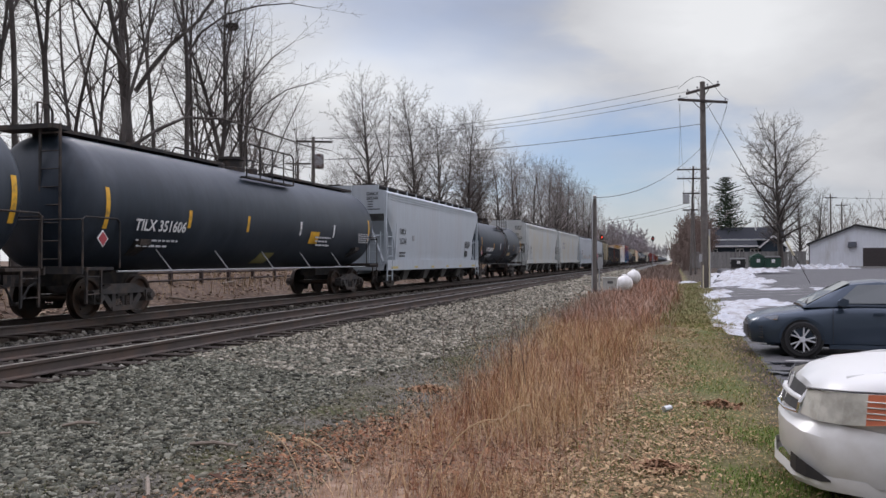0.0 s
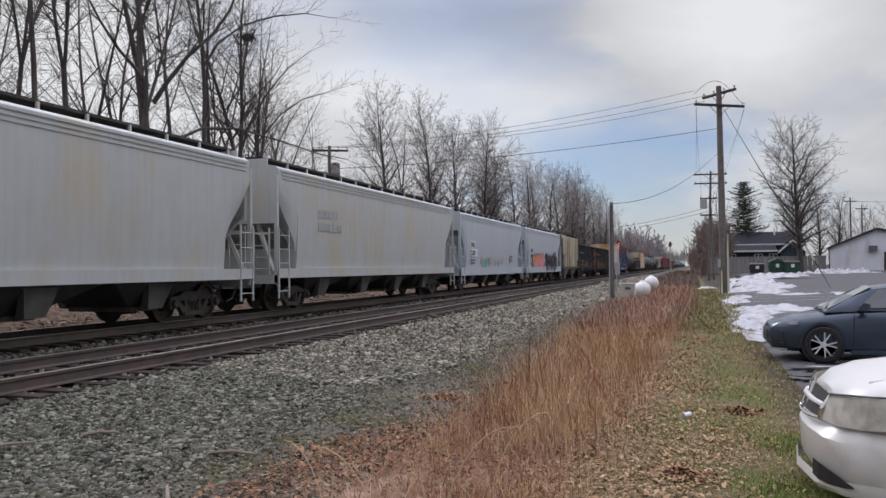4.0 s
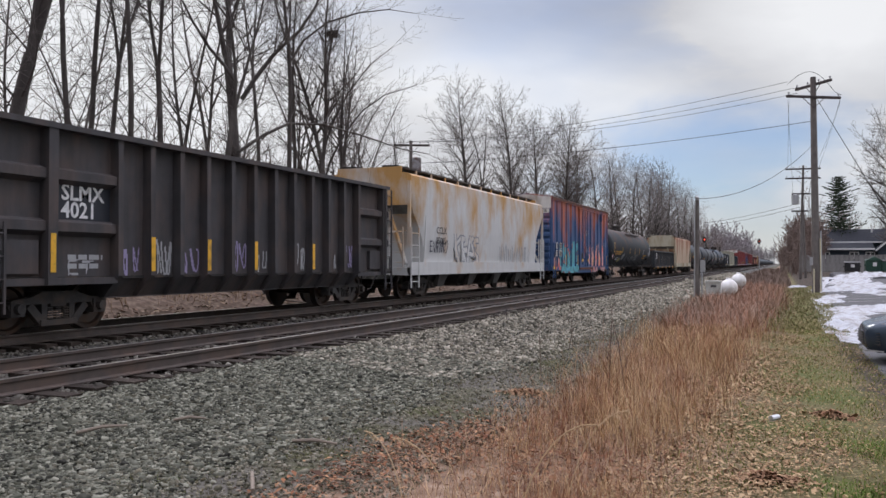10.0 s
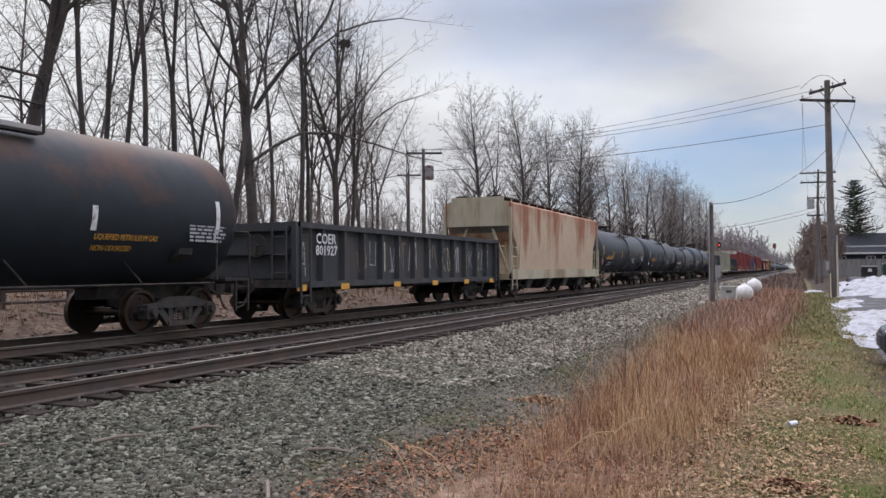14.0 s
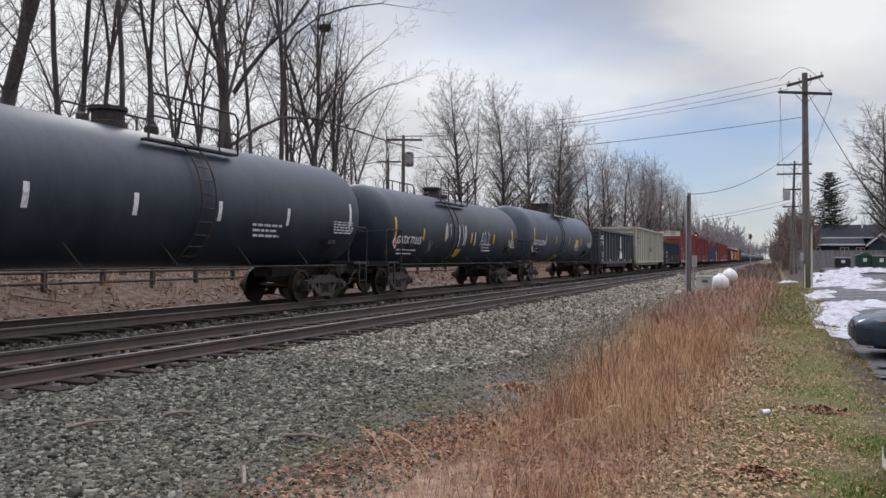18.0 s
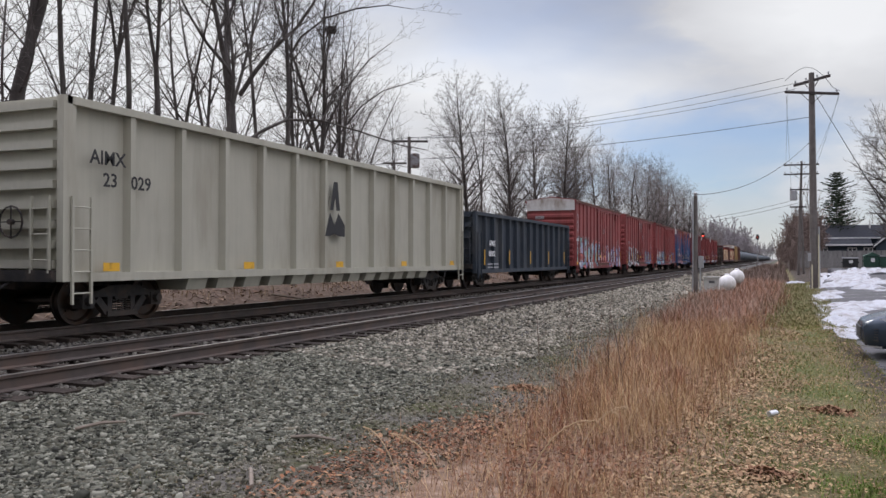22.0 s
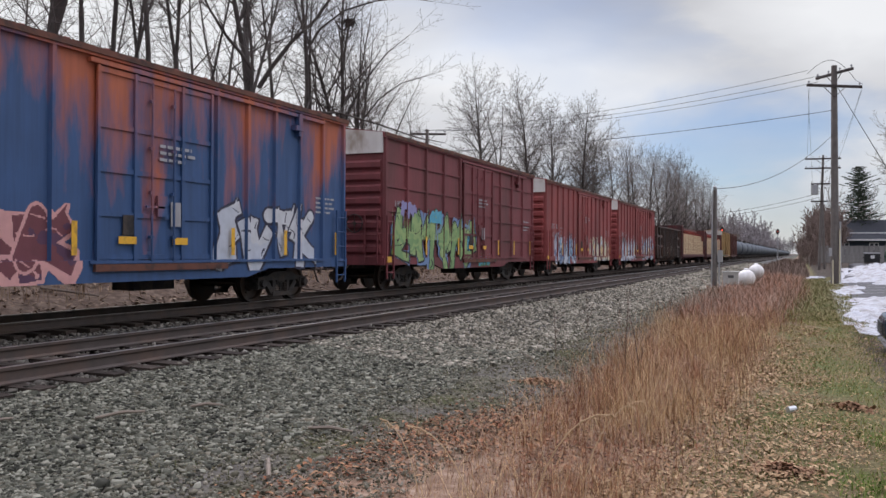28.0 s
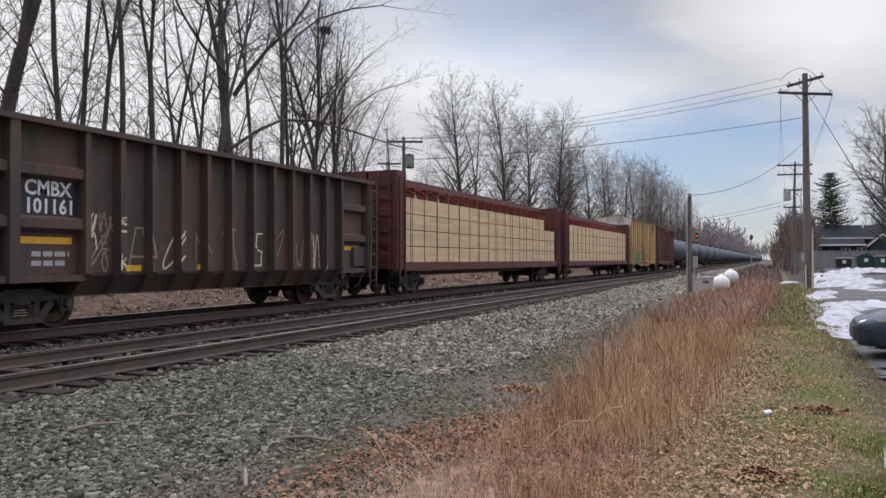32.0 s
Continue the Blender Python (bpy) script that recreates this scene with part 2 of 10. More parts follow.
# ---- mesh building ----
class Geo:
    """Collects vertices and faces of one mesh."""

    def __init__(self):
        self.v, self.f = [], []

    def add(self, vs, fs):
        k = len(self.v)
        self.v += [tuple(p) for p in vs]
        self.f += [tuple(i + k for i in q) for q in fs]
        return self

    def box(self, x0, x1, y0, y1, z0, z1):
        return self.add([(x0, y0, z0), (x1, y0, z0), (x1, y1, z0), (x0, y1, z0), (x0, y0, z1), (x1, y0, z1), (x1, y1, z1), (x0, y1, z1)],
                        [(0, 3, 2, 1), (4, 5, 6, 7), (0, 1, 5, 4), (1, 2, 6, 5), (2, 3, 7, 6), (3, 0, 4, 7)])

    def bar(self, p, q, a, b=None, up=(0, 0, 1)):
        """A square bar from p to q, a wide and b deep."""
        b = a if b is None else b
        p, q = Vector(p), Vector(q)
        d = (q - p).normalized()
        s = d.cross(Vector(up))
        if s.length < 1e-4:
            s = d.cross(Vector((1, 0, 0)))
        s.normalize()
        u = s.cross(d)
        s, u = s * a / 2, u * b / 2
        return self.add([p - s - u, p + s - u, p + s + u, p - s + u, q - s - u, q + s - u, q + s + u, q - s + u],
                        [(0, 1, 2, 3), (7, 6, 5, 4), (0, 4, 5, 1), (1, 5, 6, 2), (2, 6, 7, 3), (3, 7, 4, 0)])

    def tube(self, p, q, r0, r1=None, n=8, caps=True):
        r1 = r0 if r1 is None else r1
        p, q = Vector(p), Vector(q)
        d = (q - p).normalized()
        s = d.cross(Vector((0, 0, 1)))
        if s.length < 1e-3:
            s = Vector((1, 0, 0))
        s.normalize()
        u = s.cross(d)
        c = [(math.cos(2 * math.pi * i / n), math.sin(2 * math.pi * i / n)) for i in range(n)]
        vs = [p + s * (a * r0) + u * (b * r0) for a, b in c] + [q + s * (a * r1) + u * (b * r1) for a, b in c]
        fs = [(i, i + n, (i + 1) % n + n, (i + 1) % n) for i in range(n)]
        if caps:
            fs += [tuple(range(n)), tuple(range(2 * n - 1, n - 1, -1))]
        return self.add(vs, fs)

    def pipe(self, pts, r, n=6):
        """One bent rod through the points."""
        pts = [Vector(p) for p in pts]
        rings, s = [], None
        for i, p in enumerate(pts):
            d = (pts[min(i + 1, len(pts) - 1)] - pts[max(i - 1, 0)]).normalized()
            if s is None:
                s = d.cross(Vector((0, 0, 1)))
                if s.length < 1e-3:
                    s = Vector((1, 0, 0))
            s = (s - d * s.dot(d))
            if s.length < 1e-4:
                s = d.orthogonal()
            s.normalize()
            u = s.cross(d)
            rings.append([p + s * (r * math.cos(2 * math.pi * k / n)) + u * (r * math.sin(2 * math.pi * k / n)) for k in range(n)])
        return self.loft(rings)

    def prism(self, poly, axis, a, b):
        """A flat outline pushed along an axis from a to b. Outline (u, v): x -> (y, z), y -> (x, z), z -> (x, y)."""
        put = {"x": lambda u, v, w: (w, u, v), "y": lambda u, v, w: (u, w, v), "z": lambda u, v, w: (u, v, w)}[axis]
        n = len(poly)
        vs = [put(u, v, a) for u, v in poly] + [put(u, v, b) for u, v in poly]
        return self.add(vs, [tuple(range(n - 1, -1, -1)), tuple(range(n, 2 * n))] + [(i, (i + 1) % n, (i + 1) % n + n, i + n) for i in range(n)])

    def loft(self, rings, closed=True, caps=True):
        n = len(rings[0])
        k = n if closed else n - 1
        fs = []
        for j in range(len(rings) - 1):
            o = j * n
            fs += [(o + i, o + (i + 1) % n, o + (i + 1) % n + n, o + i + n) for i in range(k)]
        if caps:
            e = (len(rings) - 1) * n
            fs += [tuple(range(n - 1, -1, -1)), tuple(range(e, e + n))]
        return self.add([p for r in rings for p in r], fs)

    def lathe(self, prof, axis, c, n=24, caps=True):
        """Profile (along, radius) turned about an axis through c."""
        rings = []
        for a, r in prof:
            ring = []
            for i in range(n):
                t = 2 * math.pi * i / n
                u, v = r * math.cos(t), r * math.sin(t)
                ring.append({"x": (c[0] + a, c[1] + u, c[2] + v), "y": (c[0] + u, c[1] + a, c[2] + v), "z": (c[0] + u, c[1] + v, c[2] + a)}[axis])
            rings.append(ring)
        return self.loft(rings, caps=caps)

    def mesh(self, name, material, smooth=False):
        me = bpy.data.meshes.new(name)
        me.from_pydata(self.v, [], self.f)
        bm = bmesh.new()
        bm.from_mesh(me)
        bmesh.ops.recalc_face_normals(bm, faces=bm.faces)
        bm.to_mesh(me)
        bm.free()
        me.materials.append(material)
        if smooth:
            me.polygons.foreach_set("use_smooth", [True] * len(me.polygons))
            me.set_sharp_from_angle(angle=radians(38))
        return me


def thing(name, label, category, at=(0, 0, 0), group="", kind=""):
    ob = new(name)
    ob.empty_display_size = 0.2
    ob.location = at
    return tagged(ob, label, category, group, kind)


def part(name, geo, material, parent, label="", smooth=False, at=None):
    me = geo.mesh(name, material, smooth) if isinstance(geo, Geo) else geo
    ob = new(name, me)
    ob.parent = parent
    if at is not None:
        ob.location = at
    if label:
        ob["label"] = label
    return ob


def solid(name, geo, material, label, category, group="", kind="", smooth=False, at=(0, 0, 0)):
    ob = new(name, geo.mesh(name, material, smooth) if isinstance(geo, Geo) else geo)
    ob.location = at
    return tagged(ob, label, category, group, kind)


def raw_mesh(name, verts, faces, material):
    """A mesh straight from arrays: all faces with the same number of corners."""
    me = bpy.data.meshes.new(name)
    verts, faces = np.asarray(verts, np.float32), np.asarray(faces, np.int32)
    me.vertices.add(len(verts))
    me.vertices.foreach_set("co", verts.ravel())
    me.loops.add(faces.size)
    me.loops.foreach_set("vertex_index", faces.ravel())
    me.polygons.add(len(faces))
    me.polygons.foreach_set("loop_start", np.arange(0, faces.size, faces.shape[1], dtype=np.int32))
    me.update(calc_edges=True)
    me.materials.append(material)
    return me


def lettering(text, size, material, parent, at, turn=(90, 0, 90), label="", bold=0.0):
    """Words in the built-in font, as a thin raised mesh; turn stands it on a side that faces +x."""
    cu = bpy.data.curves.new("lettering", "FONT")
    cu.body, cu.size, cu.extrude, cu.offset = text, size, 0.002, bold
    cu.resolution_u = 2
    tmp = bpy.data.objects.new("lettering", cu)
    me = bpy.data.meshes.new_from_object(tmp)
    bpy.data.objects.remove(tmp)
    me.materials.clear()
    me.materials.append(material)
    ob = new("lettering", me)
    ob.parent = parent
    ob.location, ob.rotation_euler = at, [radians(a) for a in turn]
    if label:
        ob["label"] = label
    return ob

# ---- ground ----
def ground_z(x, y):
    """Height of the earth: lawn and car park at 0, ballast shoulder, the low bank beyond the tracks."""
    x = np.asarray(x, float)
    z = np.interp(x, [-400, -60, -26, -19.5, -17.0, -15.6, -14.9, -6.2, -4.2, -2.5, -1.0, 1.1, 1.5, 400],
                  [1.2, 1.2, 1.0, 0.95, 0.45, 0.05, 0.02, 0.02, 0.06, 0.05, 0.02, 0.0, -0.06, -0.06])
    rise = np.interp(np.asarray(y, float), [12, 100, 140], [0.0, 0.75, 0.9])   # the car park climbs gently
    return z + rise * np.clip((x - 0.5) / 5.0, 0, 1)


m_ground = bpy.data.materials.new("earth lawn and leaf litter")
m_ground.use_nodes = True
_n, _l = m_ground.node_tree.nodes, m_ground.node_tree.links
_b = _n["Principled BSDF"]
_b.inputs["Roughness"].default_value, _b.inputs["Specular IOR Level"].default_value = 0.95, 0.15
_co = _n.new("ShaderNodeTexCoord")
_sp = _n.new("ShaderNodeSeparateXYZ")
_l.new(_co.outputs["Object"], _sp.inputs[0])


def g_noise(scale, detail=6.0):
    q = _n.new("ShaderNodeTexNoise")
    q.inputs["Scale"].default_value, q.inputs["Detail"].default_value = scale, detail
    _l.new(_co.outputs["Object"], q.inputs["Vector"])
    return q.outputs["Fac"]


def g_ramp(src, stops):
    r = _n.new("ShaderNodeValToRGB")
    while len(r.color_ramp.elements) < len(stops):
        r.color_ramp.elements.new(0.5)
    for e, (p, c) in zip(r.color_ramp.elements, stops):
        e.position, e.color = p, (*c, 1)
    _l.new(src, r.inputs[0])
    return r.outputs[0]


def g_math(op, a, b):
    q = _n.new("ShaderNodeMath")
    q.operation = op
    for i, v in enumerate((a, b)):
        if isinstance(v, (int, float)):
            q.inputs[i].default_value = v
        else:
            _l.new(v, q.inputs[i])
    return q.outputs[0]


def g_mix(f, a, b):
    q = _n.new("ShaderNodeMixRGB")
    _l.new(f, q.inputs[0])
    _l.new(a, q.inputs[1])
    _l.new(b, q.inputs[2])
    return q.outputs[0]


_leaf = g_ramp(g_noise(9, 8), [(0.3, (0.13, 0.085, 0.058)), (0.5, (0.23, 0.155, 0.108)), (0.7, (0.33, 0.25, 0.185))])
_lawn_a = g_ramp(g_noise(30, 6), [(0.30, (0.06, 0.045, 0.026)), (0.5, (0.13, 0.105, 0.055)), (0.62, (0.19, 0.155, 0.085)), (0.75, (0.29, 0.23, 0.14))])
_lawn_b = g_ramp(g_noise(34, 6), [(0.30, (0.045, 0.055, 0.018)), (0.5, (0.085, 0.10, 0.034)), (0.7, (0.16, 0.16, 0.065))])
_lawn = g_mix(g_ramp(g_noise(0.7, 6), [(0.44, (0, 0, 0)), (0.60, (1, 1, 1))]), _lawn_a, _lawn_b)
_grit0 = g_ramp(g_noise(26, 6), [(0.3, (0.045, 0.042, 0.036)), (0.55, (0.105, 0.098, 0.084)), (0.75, (0.17, 0.16, 0.14))])
_moss = g_ramp(g_noise(12, 6), [(0.35, (0.040, 0.042, 0.018)), (0.6, (0.072, 0.074, 0.032)), (0.75, (0.115, 0.108, 0.060))])
_grit = g_mix(g_ramp(g_noise(0.9, 5), [(0.46, (0, 0, 0)), (0.60, (1, 1, 1))]), _grit0, _moss)
_xw = g_math("ADD", _sp.outputs[0], g_math("MULTIPLY", g_math("SUBTRACT", g_noise(0.8, 4), 0.5), 1.6))


def g_step(a, b):
    q = _n.new("ShaderNodeMapRange")
    q.inputs[1].default_value, q.inputs[2].default_value = a, b
    _l.new(_xw, q.inputs[0])
    return q.outputs[0]


_yb = _n.new("ShaderNodeMapRange")
_yb.inputs[1].default_value, _yb.inputs[2].default_value, _yb.inputs[4].default_value = 6.5, 10.0, 1.2
_l.new(_sp.outputs[1], _yb.inputs[0])
_lt = _n.new("ShaderNodeMapRange")
_lt.inputs[1].default_value, _lt.inputs[2].default_value = -3.4, -2.8
_l.new(g_math("SUBTRACT", _xw, _yb.outputs[0]), _lt.inputs[0])
_col = g_mix(_lt.outputs[0], _grit, _leaf)
_col = g_mix(g_step(-1.1, -0.3), _col, _lawn)
_mulch = g_ramp(g_noise(28, 6), [(0.3, (0.022, 0.018, 0.014)), (0.55, (0.06, 0.048, 0.038)), (0.75, (0.13, 0.10, 0.075))])
_xe = g_math("ADD", _sp.outputs[0], g_math("MULTIPLY", g_math("SUBTRACT", g_noise(2.2, 5), 0.5), 0.9))
_edge = _n.new("ShaderNodeMapRange")
_edge.inputs[1].default_value, _edge.inputs[2].default_value = 0.85, 1.15
_l.new(_xe, _edge.inputs[0])
_col = g_mix(_edge.outputs[0], _col, _mulch)
_bank = g_ramp(g_noise(5, 8), [(0.3, (0.060, 0.040, 0.030)), (0.5, (0.115, 0.080, 0.058)), (0.7, (0.19, 0.145, 0.11))])
_col = g_mix(g_step(-14.7, -15.6), _col, _bank)
_l.new(_col, _b.inputs["Base Color"])
_bp = _n.new("ShaderNodeBump")
_bp.inputs["Strength"].default_value, _bp.inputs["Distance"].default_value = 0.6, 0.03
_l.new(g_noise(22, 6), _bp.inputs["Height"])
_l.new(_bp.outputs[0], _b.inputs["Normal"])

gx = np.array([-2600, -900, -400, -200, -120, -80, -60, -45, -35, -30, -26, -23, -21, -19.5, -18, -17, -16.3, -15.6, -14.9, -13, -10, -8, -6.2, -5.5, -4.8, -4.2, -3.6, -3, -2.5, -2, -1.5, -1, -0.5, 0, 0.5, 0.9, 1.1, 1.5, 3, 6, 12, 25, 60, 120, 300, 900, 2600], float)
gy = np.concatenate([[-2600, -600, -200, -80, -40, -20, -10], np.arange(-6, 40, 1.0), np.arange(40, 120, 4.0), [130, 150, 180, 220, 280, 360, 500, 700, 1000, 1500, 2200, 3400]])
GX, GY = np.meshgrid(gx, gy, indexing="ij")
rng = np.random.default_rng(3)
GZ = ground_z(GX, GY) + rng.uniform(-0.006, 0.006, GX.shape) * (np.abs(GX + 3) < 4) + rng.uniform(-0.1, 0.12, GX.shape) * (GX < -16.5) * (GX > -60)
nyy = len(gy)
gf = [(i * nyy + j, (i + 1) * nyy + j, (i + 1) * nyy + j + 1, i * nyy + j + 1) for i in range(len(gx) - 1) for j in range(nyy - 1)]
ground = new("ground", raw_mesh("ground", np.stack([GX.ravel(), GY.ravel(), GZ.ravel()], 1), gf, m_ground))
tagged(ground, "brown leaf-strewn verge with patchy winter lawn and earth", "ground", kind="structure")

asphalt = mat("worn asphalt", (0.052, 0.052, 0.056), 0.75, 0, 0.2, 40.0, (0.045, 0.045, 0.05), 0.4, 0.5, bump=0.25, bscale=90)
lx = np.concatenate([[1.30, 1.5, 1.8, 2.4, 3.2, 4.5], np.arange(6, 62, 4.0)])
ly = np.arange(-30, 102, 3.0)
LX, LY = np.meshgrid(lx, ly, indexing="ij")
edge = np.random.default_rng(8).uniform(-0.07, 0.07, LY.shape[1])
LX[0] += edge + np.interp(ly, [0, 10, 26, 52, 100], [-0.15, -0.12, 0.15, 0.6, 4.0])
LX[1] += np.interp(ly, [0, 26, 52, 100], [0, 0.2, 0.6, 4.0])
LX[2:6] += np.interp(ly, [0, 52, 100], [0, 0.6, 3.0])
LZ = ground_z(LX, LY) + 0.045
LZ[0] -= 0.09
lf = [(i * len(ly) + j, (i + 1) * len(ly) + j, (i + 1) * len(ly) + j + 1, i * len(ly) + j + 1) for i in range(len(lx) - 1) for j in range(len(ly) - 1)]
lot = new("parking_lot", raw_mesh("parking_lot", np.stack([LX.ravel(), LY.ravel(), LZ.ravel()], 1), lf, asphalt))
tagged(lot, "worn grey asphalt car park with wet patches", "car park", kind="structure")
line_m = mat("worn white line paint", (0.55, 0.55, 0.53), 0.8, 0, 0.1, 9.0, (0.12, 0.12, 0.12), 0.35, 4.0)
for y in (7.1, 9.58, 12.06, 14.54, 17.02, 19.5, 22.0, 24.5, 27.0, 29.5, 32.0, 37.6, 40.1, 42.6, 45.1, 47.6):
    g = Geo()
    for i in range(8 if y < 35 else 11):
        x0, x1 = 1.75 + i * 0.6, 2.35 + i * 0.6
        z0, z1 = float(ground_z(x0, y)) + 0.051, float(ground_z(x1, y)) + 0.051
        g.add([(x0, y - 0.05, z0), (x1, y - 0.05, z1), (x1, y + 0.05, z1), (x0, y + 0.05, z0)], [(0, 1, 2, 3)])
    solid("parking_line", g, line_m, "worn white painted bay line on asphalt", "line", "bay lines")

wet_m = mat("standing melt water", (0.014, 0.015, 0.017), 0.08, 0, 0.2, 3.0, spec=0.5)
rnd = random.Random(41)
for x, y, rx, ry in ((1.75, 13.0, 0.42, 0.30), (2.2, 13.75, 0.55, 0.22), (1.75, 14.15, 0.35, 0.16), (3.0, 12.7, 0.6, 0.4), (2.3, 15.2, 0.5, 0.3), (2.9, 20.5, 0.5, 1.0)):
    ring = [(1 + 0.32 * math.sin(3 * a + rnd.uniform(0, 1)) + rnd.uniform(-0.25, 0.2), a) for a in [k * math.pi / 10 for k in range(20)]]
    pts = [(x + rx * q * math.cos(a), y + ry * q * math.sin(a)) for q, a in ring]
    g = Geo().add([(u, v, float(ground_z(u, v)) + 0.049) for u, v in pts] + [(x, y, float(ground_z(x, y)) + 0.049)], [(k, (k + 1) % 20, 20) for k in range(20)])
    solid("puddle", g, wet_m, "dark patch of melt water on asphalt", "puddle", "puddles")

# ---- tracks ----
ballast_m = mat("grey crushed stone", (0.050, 0.050, 0.045), 0.9, 0, 0.6, 34.0, (0.11, 0.10, 0.09), 0.35, 1.2, bump=0.9, bscale=32)
g = Geo().prism([(-15.5, 0.0), (-14.6, 0.14), (-11.5, 0.14), (-10.6, 0.10), (-9.8, 0.215), (-9.4, 0.215), (-6.9, 0.215), (-6.6, 0.215), (-4.55, 0.0), (-4.5, -0.3), (-15.5, -0.3)], "y", -60, 1800)
solid("ballast", g, ballast_m, "bed of grey crushed stone under two tracks", "ballast", kind="structure")
rail_top = mat("polished rail head", (0.38, 0.36, 0.34), 0.28, 0.9, 0.1, 8.0)
rail_rust = mat("rusty rail side", (0.085, 0.070, 0.062), 0.75, 0.2, 0.25, 4.0, (0.115, 0.080, 0.062), 0.4, 2.0)
tie_m = mat("weathered timber tie", (0.033, 0.026, 0.021), 0.95, 0, 0.3, 7.0, (0.065, 0.052, 0.043), 0.35, 2.5, bump=0.4, bscale=25, each=0.3, spec=0.15)


def rail_prism(x, z):
    w = [(-0.07, -0.172), (0.07, -0.172), (0.07, -0.158), (0.012, -0.14), (0.009, -0.05), (0.034, -0.036), (0.036, -0.004), (-0.036, -0.004), (-0.034, -0.036), (-0.009, -0.05), (-0.012, -0.14), (-0.07, -0.158)]
    return Geo().prism([(x + a, z + b) for a, b in w], "y", -60, 1800)


for tn, (xc, zc) in (("near", (XN_ := -8.17, 0.45)), ("far", (-13.04, 0.40))):
    track = thing("track", f"{tn} railway track of rusty rails with polished heads on timber ties", "railway track", (0, 0, 0), "two tracks", kind="structure")
    for sx in (-0.755, 0.755):
        r = part("rail", rail_prism(xc + sx, zc), rail_rust, track)
        part("rail_head", Geo().box(xc + sx - 0.033, xc + sx + 0.033, -60, 1800, zc - 0.004, zc), rail_top, r)
    tie_mesh = Geo().box(-1.3, 1.3, -0.115, 0.115, -0.36, -0.17).mesh("tie", tie_m)
    rnd = random.Random(5)
    for i in range(130):
        o = part("tie", tie_mesh, None, track, at=(xc + rnd.uniform(-0.05, 0.05), -4 + i * 0.52 + rnd.uniform(-0.04, 0.04), zc + rnd.uniform(-0.012, 0.006)))
        o.rotation_euler = (0, 0, rnd.uniform(-0.02, 0.02))
    far = Geo()
    for i in range(130, 900):
        y = -4 + i * 0.52
        far.box(xc - 1.3, xc + 1.3, y - 0.115, y + 0.115, zc - 0.36, zc - 0.172)
    o = part("tie", far, tie_m, track)
    o["kind"] = "stuff"

# ---- the train: every car stands on the far track, its base at rail height ----
XT, ZT = -13.04, 0.40      # far track: centre line, rail top
XN, ZN = -8.17, 0.45       # near track
HW = 1.60                  # half width of a car

black_paint = mat("black tank paint", (0.018, 0.028, 0.041), 0.46, 0, 0.2, 2.0, (0.036, 0.047, 0.062), 0.35, 0.7, 2.5, spec=0.42)
soot = mat("sooty cast steel", (0.022, 0.021, 0.021), 0.8, 0.0, 0.35, 9.0, (0.075, 0.055, 0.042), 0.4, 3.0, bump=0.2, bscale=40)
wheel_steel = mat("wheel steel", (0.060, 0.052, 0.048), 0.45, 0.7, 0.3, 6.0, (0.06, 0.035, 0.022), 0.5, 3.0)
white_mark = mat("white marking paint", (0.72, 0.73, 0.73), 0.7, 0, 0.1, 9.0, (0.25, 0.25, 0.25), 0.25, 6.0)
dim_mark = mat("dusty white marking", (0.36, 0.37, 0.38), 0.8, 0, 0.15, 9.0)
dark_mark = mat("black marking paint", (0.02, 0.02, 0.022), 0.6)
yellow_mark = mat("yellow reflective stripe", (0.75, 0.42, 0.03), 0.45, 0, 0.1, 8.0, (0.35, 0.2, 0.04), 0.25, 5.0)
amber_mark = mat("amber lettering paint", (0.68, 0.36, 0.06), 0.7)
chute_grey = mat("grimy grey chute paint", (0.115, 0.112, 0.105), 0.8, 0, 0.2, 2.5, (0.055, 0.048, 0.042), 0.4, 1.2, 2.0)
# slope sheets: shade of the end recess put into a darker grey
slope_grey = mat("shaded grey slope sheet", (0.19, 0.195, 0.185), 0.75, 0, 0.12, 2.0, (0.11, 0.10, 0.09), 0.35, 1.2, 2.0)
# hopper bays below the sill, much darker than the car sides
bay_dark = mat("dark grey hopper paint", (0.060, 0.058, 0.055), 0.8, 0, 0.2, 2.0, (0.05, 0.045, 0.04), 0.4, 1.5, 2.0)
bay_dust = mat("dusty hopper bay paint", (0.19, 0.178, 0.155), 0.8, 0, 0.2, 2.0, (0.06, 0.053, 0.046), 0.42, 1.2, 2.0)
cap_grey = mat("dirty grey board", (0.33, 0.33, 0.34), 0.7, 0, 0.15, 6.0)
rust_band = mat("rust brown band", (0.14, 0.055, 0.035), 0.8, 0, 0.2, 4.0, (0.05, 0.03, 0.025), 0.4, 3.0)
red_placard = mat("red placard", (0.35, 0.05, 0.06), 0.6)

